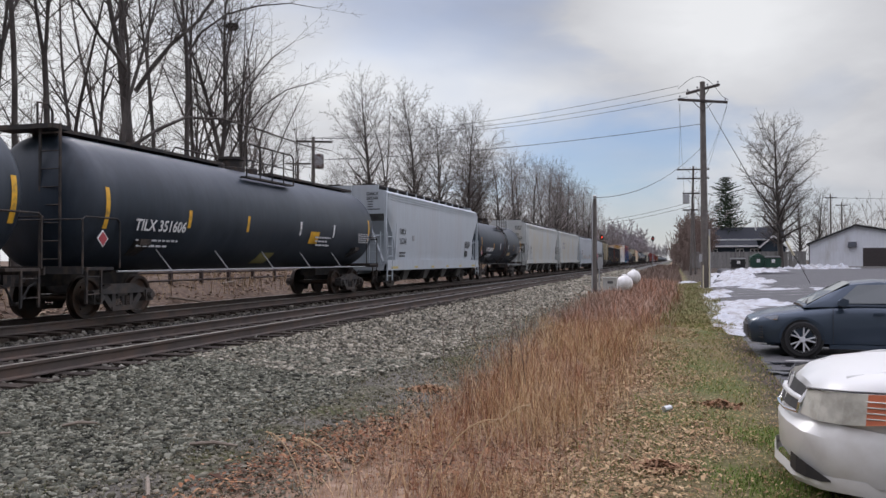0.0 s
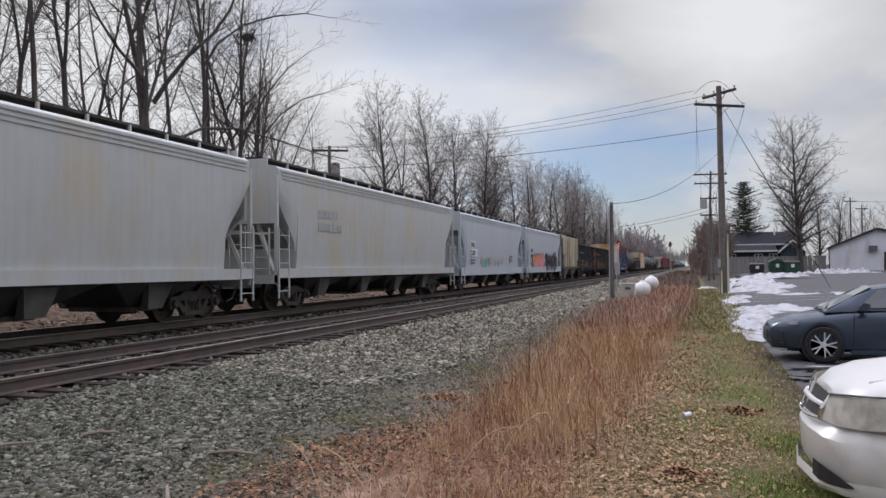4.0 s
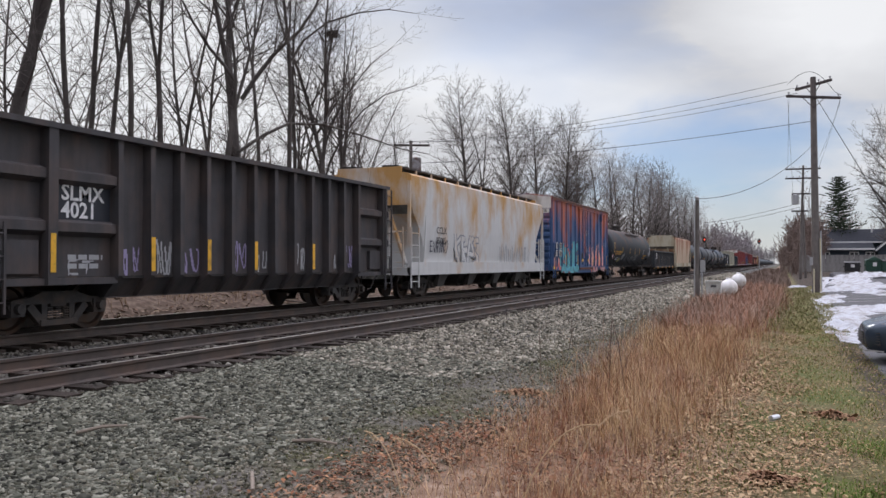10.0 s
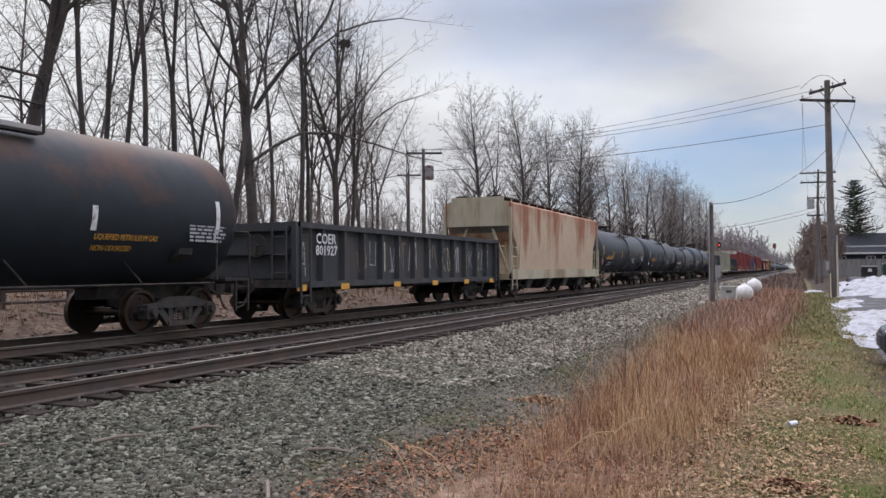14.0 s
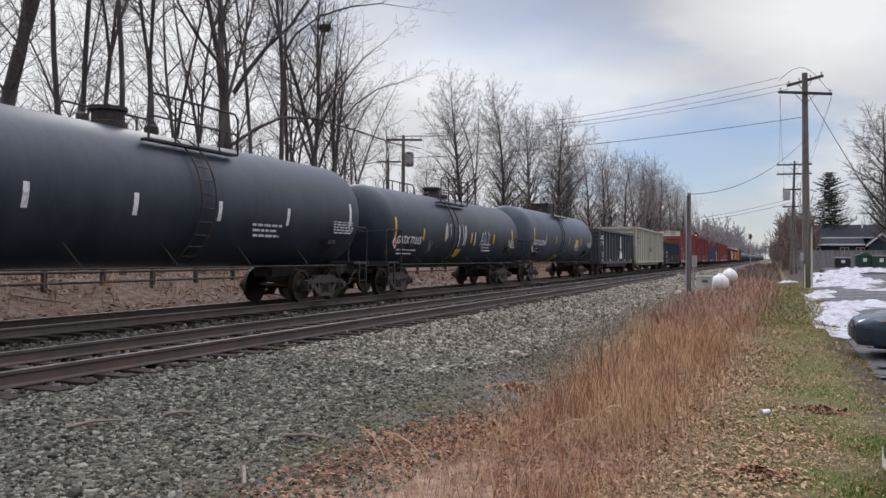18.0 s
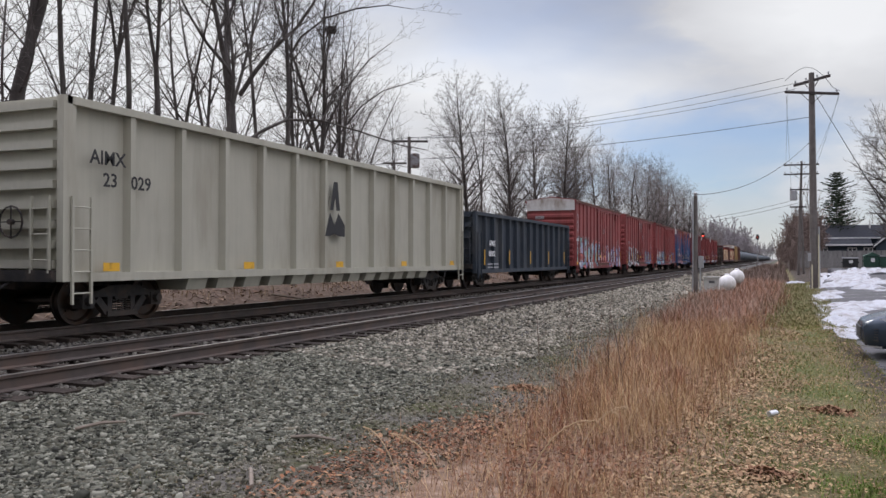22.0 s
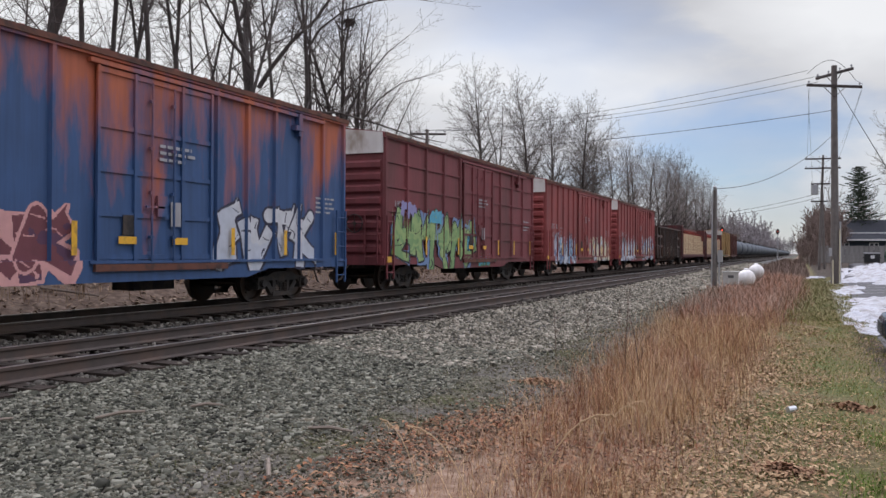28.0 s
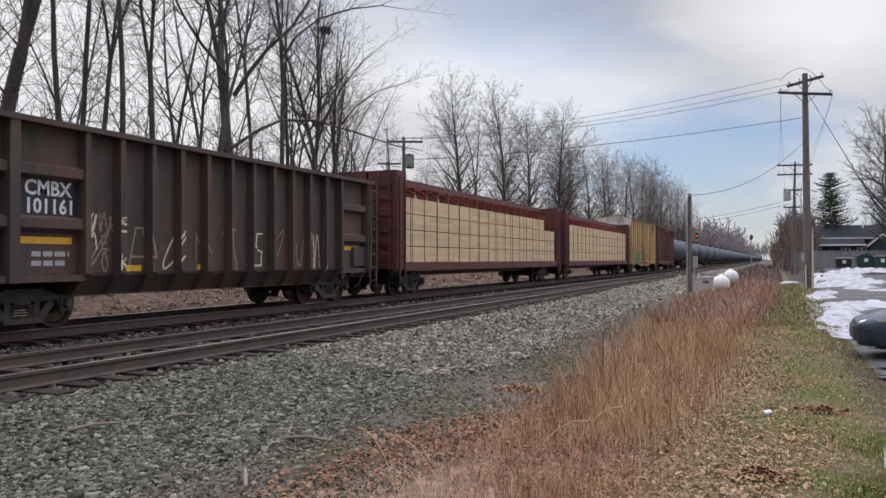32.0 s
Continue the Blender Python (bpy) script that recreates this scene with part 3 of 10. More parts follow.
# shared running gear, built once
g = Geo()
for sx in (-1, 1):
    a, b = sx * 0.92, sx * 1.08
    g.prism([(-1.06, 0.50), (-0.98, 0.60), (-0.62, 0.64), (-0.36, 0.74), (0.36, 0.74), (0.62, 0.64), (0.98, 0.60), (1.06, 0.50),
             (1.02, 0.36), (0.78, 0.36), (0.70, 0.52), (-0.70, 0.52), (-0.78, 0.36), (-1.02, 0.36)], "x", a, b)
    for sy in (-1, 1):
        g.bar((sx * 1.0, sy * 0.62, 0.50), (sx * 1.0, sy * 0.34, 0.20), 0.14, 0.12, (1, 0, 0))
        g.bar((sx * 1.0, sy * 0.30, 0.56), (sx * 1.0, sy * 0.30, 0.20), 0.12, 0.10, (1, 0, 0))
        g.box(sx * 0.98 - 0.13, sx * 0.98 + 0.13, sy * 0.89 - 0.14, sy * 0.89 + 0.14, 0.32, 0.58)
        g.tube((sx * 1.04, sy * 0.89, 0.457), (sx * 1.20, sy * 0.89, 0.457), 0.105, 0.085, 10)
    g.box(sx * 1.0 - 0.09, sx * 1.0 + 0.09, -0.40, 0.40, 0.14, 0.24)
    for k in (-0.17, 0, 0.17):
        for z in range(5):
            g.tube((sx * 1.0, k, 0.25 + z * 0.045), (sx * 1.0, k, 0.275 + z * 0.045), 0.075, 0.075, 8)
g.box(-1.05, 1.05, -0.17, 0.17, 0.47, 0.72)
for sy in (-1, 1):
    g.box(-0.8, 0.8, sy * 0.36 - 0.04, sy * 0.36 + 0.04, 0.36, 0.44)
TRUCK_MESH = g.mesh("truck", mat("grimy cast truck steel", (0.046, 0.044, 0.043), 0.75, 0.1, 0.35, 9.0, (0.08, 0.060, 0.047), 0.35, 3.0, bump=0.2, bscale=40))
g = Geo()
g.tube((-1.0, 0, 0), (1.0, 0, 0), 0.085, 0.085, 10)
for sx in (-1, 1):
    g.lathe([(sx * 0.68, 0.10), (sx * 0.68, 0.485), (sx * 0.712, 0.485), (sx * 0.715, 0.457), (sx * 0.825, 0.452), (sx * 0.825, 0.385),
             (sx * 0.775, 0.35), (sx * 0.765, 0.19), (sx * 0.85, 0.15), (sx * 0.85, 0.08)], "x", (0, 0, 0), 24)
    for k in range(3):
        t = k * 2 * math.pi / 3
        g.tube((sx * 0.77, 0.27 * math.cos(t), 0.27 * math.sin(t)), (sx * 0.80, 0.27 * math.cos(t), 0.27 * math.sin(t)), 0.03, 0.03, 6)
WHEEL_MESH = g.mesh("wheelset", wheel_steel, True)
g = Geo()
g.box(-0.09, 0.09, -0.25, 0.42, 0.80, 0.96)
g.prism([(-0.17, 0.36), (0.14, 0.36), (0.20, 0.50), (0.13, 0.66), (0.02, 0.66), (0.06, 0.54), (-0.08, 0.48), (-0.17, 0.62)], "z", 0.73, 1.02)
COUPLER_MESH = g.mesh("coupler", soot)
g = Geo()
g.pipe([(0.28 * math.cos(i * math.pi / 6), 0, 0.28 * math.sin(i * math.pi / 6)) for i in range(13)], 0.018, 5)
g.bar((-0.28, 0, 0), (0.28, 0, 0), 0.02).bar((0, 0, -0.28), (0, 0, 0.28), 0.02)
g.tube((0, -0.05, 0), (0, 0.05, 0), 0.05, 0.05, 8)
BRAKE_MESH = g.mesh("brake_wheel", soot)
WHEELSETS = []
CARS = []


def running_gear(car, length, inset=2.1):
    h = length / 2
    for sy in (-1, 1):
        tr = part("truck", TRUCK_MESH, None, car, "sooty cast steel truck", at=(0, sy * (h - inset), 0))
        for k in (-0.89, 0.89):
            w = part("wheelset", WHEEL_MESH, None, tr, at=(0, k, 0.457))
            WHEELSETS.append(w)
        cp = part("coupler", COUPLER_MESH, None, car, at=(0, sy * (h + 0.05), 0))
        if sy < 0:
            cp.rotation_euler = (0, 0, math.pi)
    for sy in (-1, 1):
        ho = Geo().pipe([(0.35, sy * (h - 0.1), 0.85), (0.38, sy * (h + 0.22), 0.72), (0.36, sy * (h + 0.42), 0.42), (0.30, sy * (h + 0.6), 0.36)], 0.025, 6)
        part("brake_hose", ho, soot, car)


def ladder(car, x, y, z0, z1, along, width, material, rungs=None, name="ladder"):
    """A ladder on a side (along 'y') or an end (along 'x')."""
    g = Geo()
    n = rungs or max(2, int((z1 - z0) / 0.36))
    e = (0, width / 2) if along == "y" else (width / 2, 0)
    a, b = (x - e[0], y - e[1]), (x + e[0], y + e[1])
    for p in (a, b):
        g.box(p[0] - 0.022, p[0] + 0.022, p[1] - 0.022, p[1] + 0.022, z0, z1)
    for i in range(n):
        z = z0 + (i + 0.5) * (z1 - z0) / n
        g.tube((*a, z), (*b, z), 0.015, 0.015, 5)
    return part(name, g, material, car)


def bars_text(car, x, y0, z0, widths, height, gap, material, name="marking"):
    """Lines of writing too small to read: plain bars."""
    g = Geo()
    for i, w in enumerate(widths):
        z = z0 - i * gap
        y = y0
        rnd = random.Random(int(1000 * (y0 + 7)) + i)
        while y < y0 + w:
            d = rnd.uniform(0.10, 0.30)
            g.box(x, x + 0.004, y, min(y + d, y0 + w), z, z + height)
            y += d + 0.05
    return part(name, g, material, car)


def start_car(name, label, category, F, R):
    car = thing(name, label, category, (XT, (F + R) / 2, ZT), "cars of the freight train")
    car["start"] = (F + R) / 2
    CARS.append(car)
    return car, R - F


# --- spray paint: shapes laid in cells on panel, rib and shell alike ---
STROKES = (
    ((0.12, 0, 0.16, 1), (0.16, 1, 0.85, 0.75), (0.85, 0.75, 0.25, 0.46), (0.35, 0.46, 0.95, 0)),
    ((0.02, 0, 0.38, 1), (0.38, 1, 0.66, 1), (0.66, 1, 1, 0), (0.2, 0.36, 0.82, 0.36)),
    ((0.95, 0.95, 0.2, 0.92), (0.2, 0.92, 0.12, 0.58), (0.12, 0.58, 0.88, 0.44), (0.88, 0.44, 0.84, 0.05), (0.84, 0.05, 0.02, 0.06)),
    ((0.14, 1, 0.14, 0), (0.14, 0.95, 0.95, 0.98), (0.14, 0.5, 0.75, 0.5), (0.14, 0.06, 0.95, 0.03)),
    ((0.12, 0, 0.10, 1), (0.10, 0.95, 0.88, 0.05), (0.88, 0, 0.94, 1)),
    ((0.5, 0.95, 0.46, 0), (0.0, 0.9, 1.0, 0.97)),
    ((0.12, 0, 0.16, 1), (0.2, 0.5, 0.95, 1), (0.25, 0.5, 0.98, 0)),
    ((0.12, 1, 0.14, 0.15), (0.14, 0.12, 0.86, 0.1), (0.86, 0.1, 0.9, 1)),
    ((0.5, 1, 0.1, 0.55), (0.1, 0.55, 0.4, 0.02), (0.4, 0.02, 0.9, 0.4), (0.9, 0.4, 0.5, 1)),
)


COATS, SILLS = {}, {}


def lay(car, y0, z0, cell, depth, shell, groups):
    """Thin paint on a side: upright runs of cells, following ribs (depth) or a round shell (radius, centre)."""
    COATS[car.name] = COATS.get(car.name, 0) + 1
    lift = 0.003 + 0.003 * COATS[car.name]
    foot, proud = SILLS.get(car.name, (-9.0, 0.0))
    for m, mask in groups:
        g = Geo()
        ny, nz = mask.shape
        for i in range(ny):
            a, b = y0 + i * cell, y0 + (i + 1) * cell
            x = depth((a + b) / 2) + lift if depth else 0
            js = int((foot - z0) / cell)
            j = 0
            while j < nz:
                if not mask[i, j]:
                    j += 1
                    continue
                k = j
                while k < nz and mask[i, k] and (not shell or k - j < 4) and not (k == js and j < js):
                    k += 1
                zl, zh = z0 + j * cell, z0 + k * cell
                if k <= js:
                    xl = xh = proud + lift
                else:
                    xl, xh = (x, x) if not shell else [math.sqrt(max(0.04, (shell[0] + 0.002 + lift) ** 2 - (q - shell[1]) ** 2)) for q in (zl, zh)]
                g.add([(xl, a, zl), (xl, b, zl), (xh, b, zh), (xh, a, zh)], [(0, 1, 2, 3)])
                j = k
        if g.f:
            o = part("spray_paint", g, m, car, "sprayed shapes")
            o["kind"] = "stuff"


def soft_noise(Y, Z, sy, sz, seed):
    q = np.empty(Y.shape)
    for i in range(Y.shape[0]):
        for j in range(Y.shape[1]):
            q[i, j] = noise.noise(Vector((Y[i, j] * sy, Z[i, j] * sz, seed * 3.7)))
    return q


def seg_dist(Y, Z, a, b, c, d, square):
    dy, dz = c - a, d - b
    ln = math.hypot(dy, dz) + 1e-6
    u = ((Y - a) * dy + (Z - b) * dz) / ln
    v = np.abs(-(Y - a) * dz + (Z - b) * dy) / ln
    over = np.maximum(np.maximum(-u, u - ln), 0)
    return np.maximum(v, over * 1.25) if square else np.hypot(v, over)


def spray(car, y0, y1, z0, z1, depth, fills, outline, seed, letters=5, cell=0.032, style="block", halo=None, shell=None, fat=1.0, shine=None, edge=0.06):
    """A piece of overlapping fat letter-like shapes: outline, cast edge, patches of colour, a cloud behind."""
    rnd = random.Random(seed)
    if style == "thin":
        return tag(car, y0, y1, z0, z1, depth, fills, seed, letters, shell)
    ny, nz = max(8, int((y1 - y0) / cell)), max(6, int((z1 - z0) / cell))
    Y, Z = np.meshgrid((np.arange(ny) + 0.5) * cell, (np.arange(nz) + 0.5) * cell, indexing="ij")
    W_, H_ = ny * cell, nz * cell
    wob = 0.05 * soft_noise(Y, Z, 2.2, 2.2, seed)
    step = W_ / (letters + 0.2)
    owner = np.full((ny, nz), -1)
    line = np.zeros((ny, nz), bool)
    inner = np.zeros((ny, nz))
    cast = np.zeros((ny, nz), bool)
    near = np.full((ny, nz), 9.0)
    rim = edge if outline else 0.0
    order = rnd.sample(range(9), 9)
    for i in range(letters):
        c0 = step * (i + 0.1) + rnd.uniform(-0.05, 0.05) * step
        base, tall = H_ * rnd.uniform(0.02, 0.08), H_ * rnd.uniform(0.60, 0.74)
        slant, wide = rnd.uniform(-0.10, 0.16) * step, step * rnd.uniform(0.86, 1.04)
        thick = 0.15 * min(step, H_ * 0.75) * fat * rnd.uniform(0.9, 1.15)
        d = np.full((ny, nz), 9.0)
        for a, b, c, e in STROKES[order[i % 9]]:
            a, b, c, e = [q + rnd.uniform(-0.27, 0.27) for q in (a, b, c, e)]
            p = (c0 + wide * a * 0.86 + slant * b + thick * 0.5, base + thick + (tall - thick) * b, c0 + wide * c * 0.86 + slant * e + thick * 0.5, base + thick + (tall - thick) * e)
            d = np.minimum(d, seg_dist(Y + wob, Z + wob, *p, rnd.random() < 0.75) - thick * rnd.uniform(0.85, 1.2))
        if rnd.random() < 0.5:   # a spur that runs to a point
            a, e = c0 + wide * rnd.random(), rnd.uniform(0.15, 0.4)
            t = np.clip((Z - H_ * 0.55) / (H_ * 0.42), 0, 1)
            d = np.minimum(d, np.where((Z > H_ * 0.55) & (Z < H_ * 0.97), np.abs(Y - a - e * (t - 0.3) * step) - thick * (1 - t), 9))
        hit = d < 0
        ring = (d >= 0) & (d < rim)
        owner = np.where(hit, i, np.where(ring, -1, owner))
        line = (line & ~hit) | ring
        inner = np.where(hit, d, inner)
        sh = np.zeros((ny, nz), bool)
        sh[2:, :-2] = d[:-2, 2:] < 0.02
        cast |= sh
        near = np.minimum(near, d)
    patch = soft_noise(Y, Z, 1.1, 1.5, seed + 1) * 1.3 + 0.9 * Z / H_ + 0.22 * soft_noise(Y, Z, 5, 5, seed + 2)
    sel = np.clip(((patch - 0.05) * len(fills) / 0.95).astype(int), 0, len(fills) - 1) if len(fills) > 1 else np.zeros((ny, nz), int)
    sel = (sel + np.where(owner >= 0, owner, 0) * (len(fills) > 2)) % len(fills)
    groups = []
    face = owner >= 0
    bright = face & (inner > -0.075) & (inner < -0.05) & (soft_noise(Y, Z, 2, 2, seed + 4) > 0.12) if shine else np.zeros((ny, nz), bool)
    for k, f in enumerate(fills):
        groups.append((f, face & (sel == k) & ~bright))
    if shine:
        groups.append((shine, bright))
    if outline:
        crease = face & (np.abs(soft_noise(Y + 0.3 * Z, Z, 1.5, 2.2, seed + 6)) < 0.03) & (inner < -0.04) & (soft_noise(Y, Z, 0.9, 0.9, seed + 7) > -0.1)
        groups = [(f, q & ~crease) for f, q in groups]
        groups.append((outline, ((line | cast) & ~face) | crease))
    if halo:
        cloud = (near < 0.10 + 0.26 * soft_noise(Y, Z, 1.6, 1.6, seed + 3)) & (Z < H_ * 0.90 + 0.2 * soft_noise(Y, Z, 2.5, 0.1, seed + 5))
        groups.append((halo, cloud & ~face & ~line & ~(cast if outline else face)))
    lay(car, y0, z0, cell, depth, shell, groups)


def tag(car, y0, y1, z0, z1, depth, fills, seed, letters, shell=None, cell=0.022):
    """Quick thin scrawls: one looping line a letter."""
    rnd = random.Random(seed)
    ny, nz = max(8, int((y1 - y0) / cell)), max(6, int((z1 - z0) / cell))
    Y, Z = np.meshgrid((np.arange(ny) + 0.5) * cell, (np.arange(nz) + 0.5) * cell, indexing="ij")
    W_, H_ = ny * cell, nz * cell
    step = W_ / letters
    masks = [np.zeros((ny, nz), bool) for _ in fills]
    for i in range(letters):
        if rnd.random() < 0.12:
            continue
        c = (i + 0.5) * step
        w, h = min(step, H_) * rnd.uniform(0.36, 0.5), H_ * rnd.uniform(0.36, 0.48)
        f1, f2, p1, p2 = rnd.choice((0.5, 1, 1)), rnd.choice((1, 1.5, 2)), rnd.uniform(0, 6.3), rnd.uniform(0, 6.3)
        mid = H_ * rnd.uniform(0.42, 0.58)
        pts = [(c + w * (0.75 * math.sin(f1 * t + p1) + 0.35 * (t / 3.14 - 1)), mid + h * math.sin(f2 * t + p2)) for t in np.linspace(0, 6.28, 22)]
        thick = rnd.uniform(0.015, 0.024)
        lo, hi = max(0, int((c - step * 1.2) / cell)), min(ny, int((c + step * 1.2) / cell))
        d = np.full((hi - lo, nz), 9.0)
        if rnd.random() < (0.65 if shell else 0.25):   # a plain stroke letter
            lean = rnd.uniform(-0.1, 0.25) * w
            for a, b, e, f in STROKES[rnd.randrange(9)]:
                d = np.minimum(d, seg_dist(Y[lo:hi], Z[lo:hi], c + 1.5 * w * (a - 0.5) + lean * b, mid + 1.7 * h * (b - 0.5), c + 1.5 * w * (e - 0.5) + lean * f, mid + 1.7 * h * (f - 0.5), False))
        else:
            for (a, b), (e, f) in zip(pts, pts[1:]):
                d = np.minimum(d, seg_dist(Y[lo:hi], Z[lo:hi], a, b, e, f, False))
        masks[i % len(fills)][lo:hi] |= d < thick
    lay(car, y0, z0, cell, depth, shell, list(zip(fills, masks)))


# --- tank cars ---
def tank_shell(L, r, zc, head=0.66, n=48):
    prof = [(-L / 2, 0.02)]
    for i in range(1, 9):
        t = i / 8 * math.pi / 2
        prof.append((-L / 2 + head * (1 - math.cos(t)), r * math.sin(t)))
    prof += [(-p, q) for p, q in reversed(prof)]
    return Geo().lathe(prof, "y", (0, 0, zc), n)


def arc_strip(r, zc, y0, y1, a0, a1, n=8):
    """A strip on the tank's side: angles in degrees above the horizontal."""
    g = Geo()
    for i in range(n):
        t0, t1 = radians(a0 + (a1 - a0) * i / n), radians(a0 + (a1 - a0) * (i + 1) / n)
        p = [((r + 0.006) * math.cos(t), y, zc + (r + 0.006) * math.sin(t)) for t in (t0, t1) for y in (y0, y1)]
        g.add(p, [(0, 1, 3, 2)])
    return g


def tank_car(F, R, label, paint, name="tank_car", r=1.50, zc=2.50, full_walk=False, dome=0.0, mid_ladder=False, stripes=(), mark=None, mark_mat=None, mark_y=None, mark_size=0.40, plat=(-1.0, 2.2), ladder_y=None, box_dome=False, tables=True, gas=False):
    car, L = start_car(name, label, "tank car", F, R)
    h = L / 2
    part("tank", tank_shell(L - 0.1, r, zc), paint, car, smooth=True)
    for sy in (-1, 1):   # stub sills with their saddles
        g = Geo()
        g.box(-0.3, 0.3, sy * h, sy * (h - 3.4), 0.72, 1.06)
        for sx in (-1, 1):
            g.prism([(0.25, 0.95), (1.42, 1.62), (1.45, 1.75), (1.2, 1.7), (0.2, 1.2)] if sx > 0 else [(-0.25, 0.95), (-0.2, 1.2), (-1.2, 1.7), (-1.45, 1.75), (-1.42, 1.62)], "y", sy * (h - 2.35), sy * (h - 1.95))
        part("stub_sill", g, soot, car)
    for sy in (-1, 1):
        g = Geo()
        g.box(-1.5, 1.5, sy * (h - 0.12), sy * (h - 0.95), 1.06, 1.12)
        g.box(-1.5, 1.5, sy * (h + 0.02), sy * (h - 0.02), 0.98, 1.14)
        part("end_platform", g, soot, car)
        for sx in (-1, 1):
            g = Geo()
            g.pipe([(sx * 1.46, sy * (h - 0.04), 1.1), (sx * 1.46, sy * (h - 0.04), 2.1), (sx * 1.46, sy * (h - 0.12), 2.16), (sx * 1.46, sy * (h - 1.1), 2.16), (sx * 1.46, sy * (h - 1.2), 2.08), (sx * 1.46, sy * (h - 1.2), 1.1)], 0.022, 6)
            part("handrail", g, soot, car)
        part("handrail", Geo().pipe([(-1.46, sy * h, 2.1), (1.46, sy * h, 2.1)], 0.02, 6), soot, car)
        ladder(car, 1.48, sy * (h - 0.35), 0.38, 1.1, "y", 0.44, soot, 2, "stirrup")
    g = Geo()
    for sx in (-1, 1):   # side running rail with brackets
        g.tube((sx * 1.40, -h + 1.2, 1.02), (sx * 1.40, h - 1.2, 1.02), 0.022, 0.022, 6)
        y = -h + 3.2
        while y < h - 3:
            g.bar((sx * 1.40, y, 1.02), (sx * 1.14, y - 0.25, zc - 0.98), 0.03)
            y += 2.6
    part("side_rail", g, dim_mark if full_walk else soot, car)
    top = zc + r
    g = Geo()
    if box_dome:
        g.box(-0.55, 0.55, dome - 0.55, dome + 0.55, top - 0.15, top + 0.48)
        g.box(-0.60, 0.60, dome - 0.60, dome + 0.60, top + 0.48, top + 0.52)
    else:
        g.lathe([(-0.06, 0.40), (0.20, 0.40), (0.22, 0.34), (0.42, 0.34), (0.44, 0.40), (0.52, 0.40), (0.54, 0.22)], "z", (0, dome, top - 0.12), 20)
    part("manway", g, soot, car, "black manway dome", smooth=True)
    for sx in (-1, 1):
        g = Geo()
        pa, pb = plat
        g.box(sx * 1.12 - 0.10, sx * 1.12 + 0.10, pa, pb, top - 0.36, top - 0.31)
        g.bar((sx * 0.95, pa + 0.1, top - 0.33), (sx * 0.8, pa + 0.1, top - 0.62), 0.05)
        g.bar((sx * 0.95, pb - 0.1, top - 0.33), (sx * 0.8, pb - 0.1, top - 0.62), 0.05)
        walkway = part("top_platform", g, soot, car)
        g = Geo()
        g.pipe([(sx * 1.22, pa, top - 0.33), (sx * 1.22, pa, top + 0.50), (sx * 1.22, pa + 0.12, top + 0.62), (sx * 1.22, pb - 0.12, top + 0.62), (sx * 1.22, pb, top + 0.50), (sx * 1.22, pb, top - 0.33)], 0.027, 6)
        g.pipe([(sx * 1.22, pa, top + 0.15), (sx * 1.22, pb, top + 0.15)], 0.022, 6)
        for y in (0.27, 0.52, 0.77):
            g.tube((sx * 1.22, pa + (pb - pa) * y, top - 0.33), (sx * 1.22, pa + (pb - pa) * y, top + 0.62), 0.022, 0.022, 5)
        part("railing", g, soot, walkway)
    part("valve", Geo().lathe([(0, 0.16), (0.22, 0.16), (0.26, 0.10)], "z", (0, dome + 1.3, top - 0.04), 10), soot, car)
    part("valve", Geo().lathe([(0, 0.12), (0.16, 0.12), (0.2, 0.06)], "z", (0.1, dome - 0.8, top - 0.04), 10), soot, car)
    if full_walk:
        g = Geo()
        g.box(-0.42, 0.42, -h + 0.15, plat[0], top + 0.02, top + 0.10)
        g.box(-0.42, 0.42, plat[1], h - 0.2, top + 0.02, top + 0.10)
        g.box(-0.75, 0.75, -h + 0.0, -h + 0.5, top + 0.0, top + 0.10)
        y = -h + 0.6
        while y < h - 0.5:
            g.box(-0.3, 0.3, y, y + 0.06, top - 0.08, top + 0.04)
            y += 1.3
        part("running_board", g, soot, car, "black roof walkway")
        ladder(car, 0.6, -h + 0.1, 1.1, top + 0.1, "x", 0.5, soot)
        g = Geo()
        g.pipe([(0.35, -h + 0.02, top), (0.35, -h + 0.02, top + 0.55), (0.35, -h + 0.35, top + 0.55), (0.35, -h + 0.45, top + 0.4), (0.35, -h + 0.45, top)], 0.025, 6)
        part("grab_rail", g, soot, car)
    if mid_ladder or ladder_y is not None:
        ly = dome + 1.15 if ladder_y is None else ladder_y
        g = Geo()
        a0, a1 = -62, 66
        for y in (ly - 0.25, ly + 0.25):
            pts = [((r + 0.10) * math.cos(radians(a)), y, zc + (r + 0.10) * math.sin(radians(a))) for a in range(a0, a1 + 1, 10)]
            g.pipe(pts, 0.022, 5)
        for a in range(a0, a1, 11):
            x, z = (r + 0.10) * math.cos(radians(a)), zc + (r + 0.10) * math.sin(radians(a))
            g.tube((x, ly - 0.25, z), (x, ly + 0.25, z), 0.015, 0.015, 5)
        part("ladder", g, soot, car)
    running_gear(car, L, 1.85)
    for y, m in stripes:
        part("stripe", arc_strip(r, zc, y - 0.065, y + 0.065, *((-22, 12) if abs(y) > h - 1.7 else (-17, 0))), m, car)
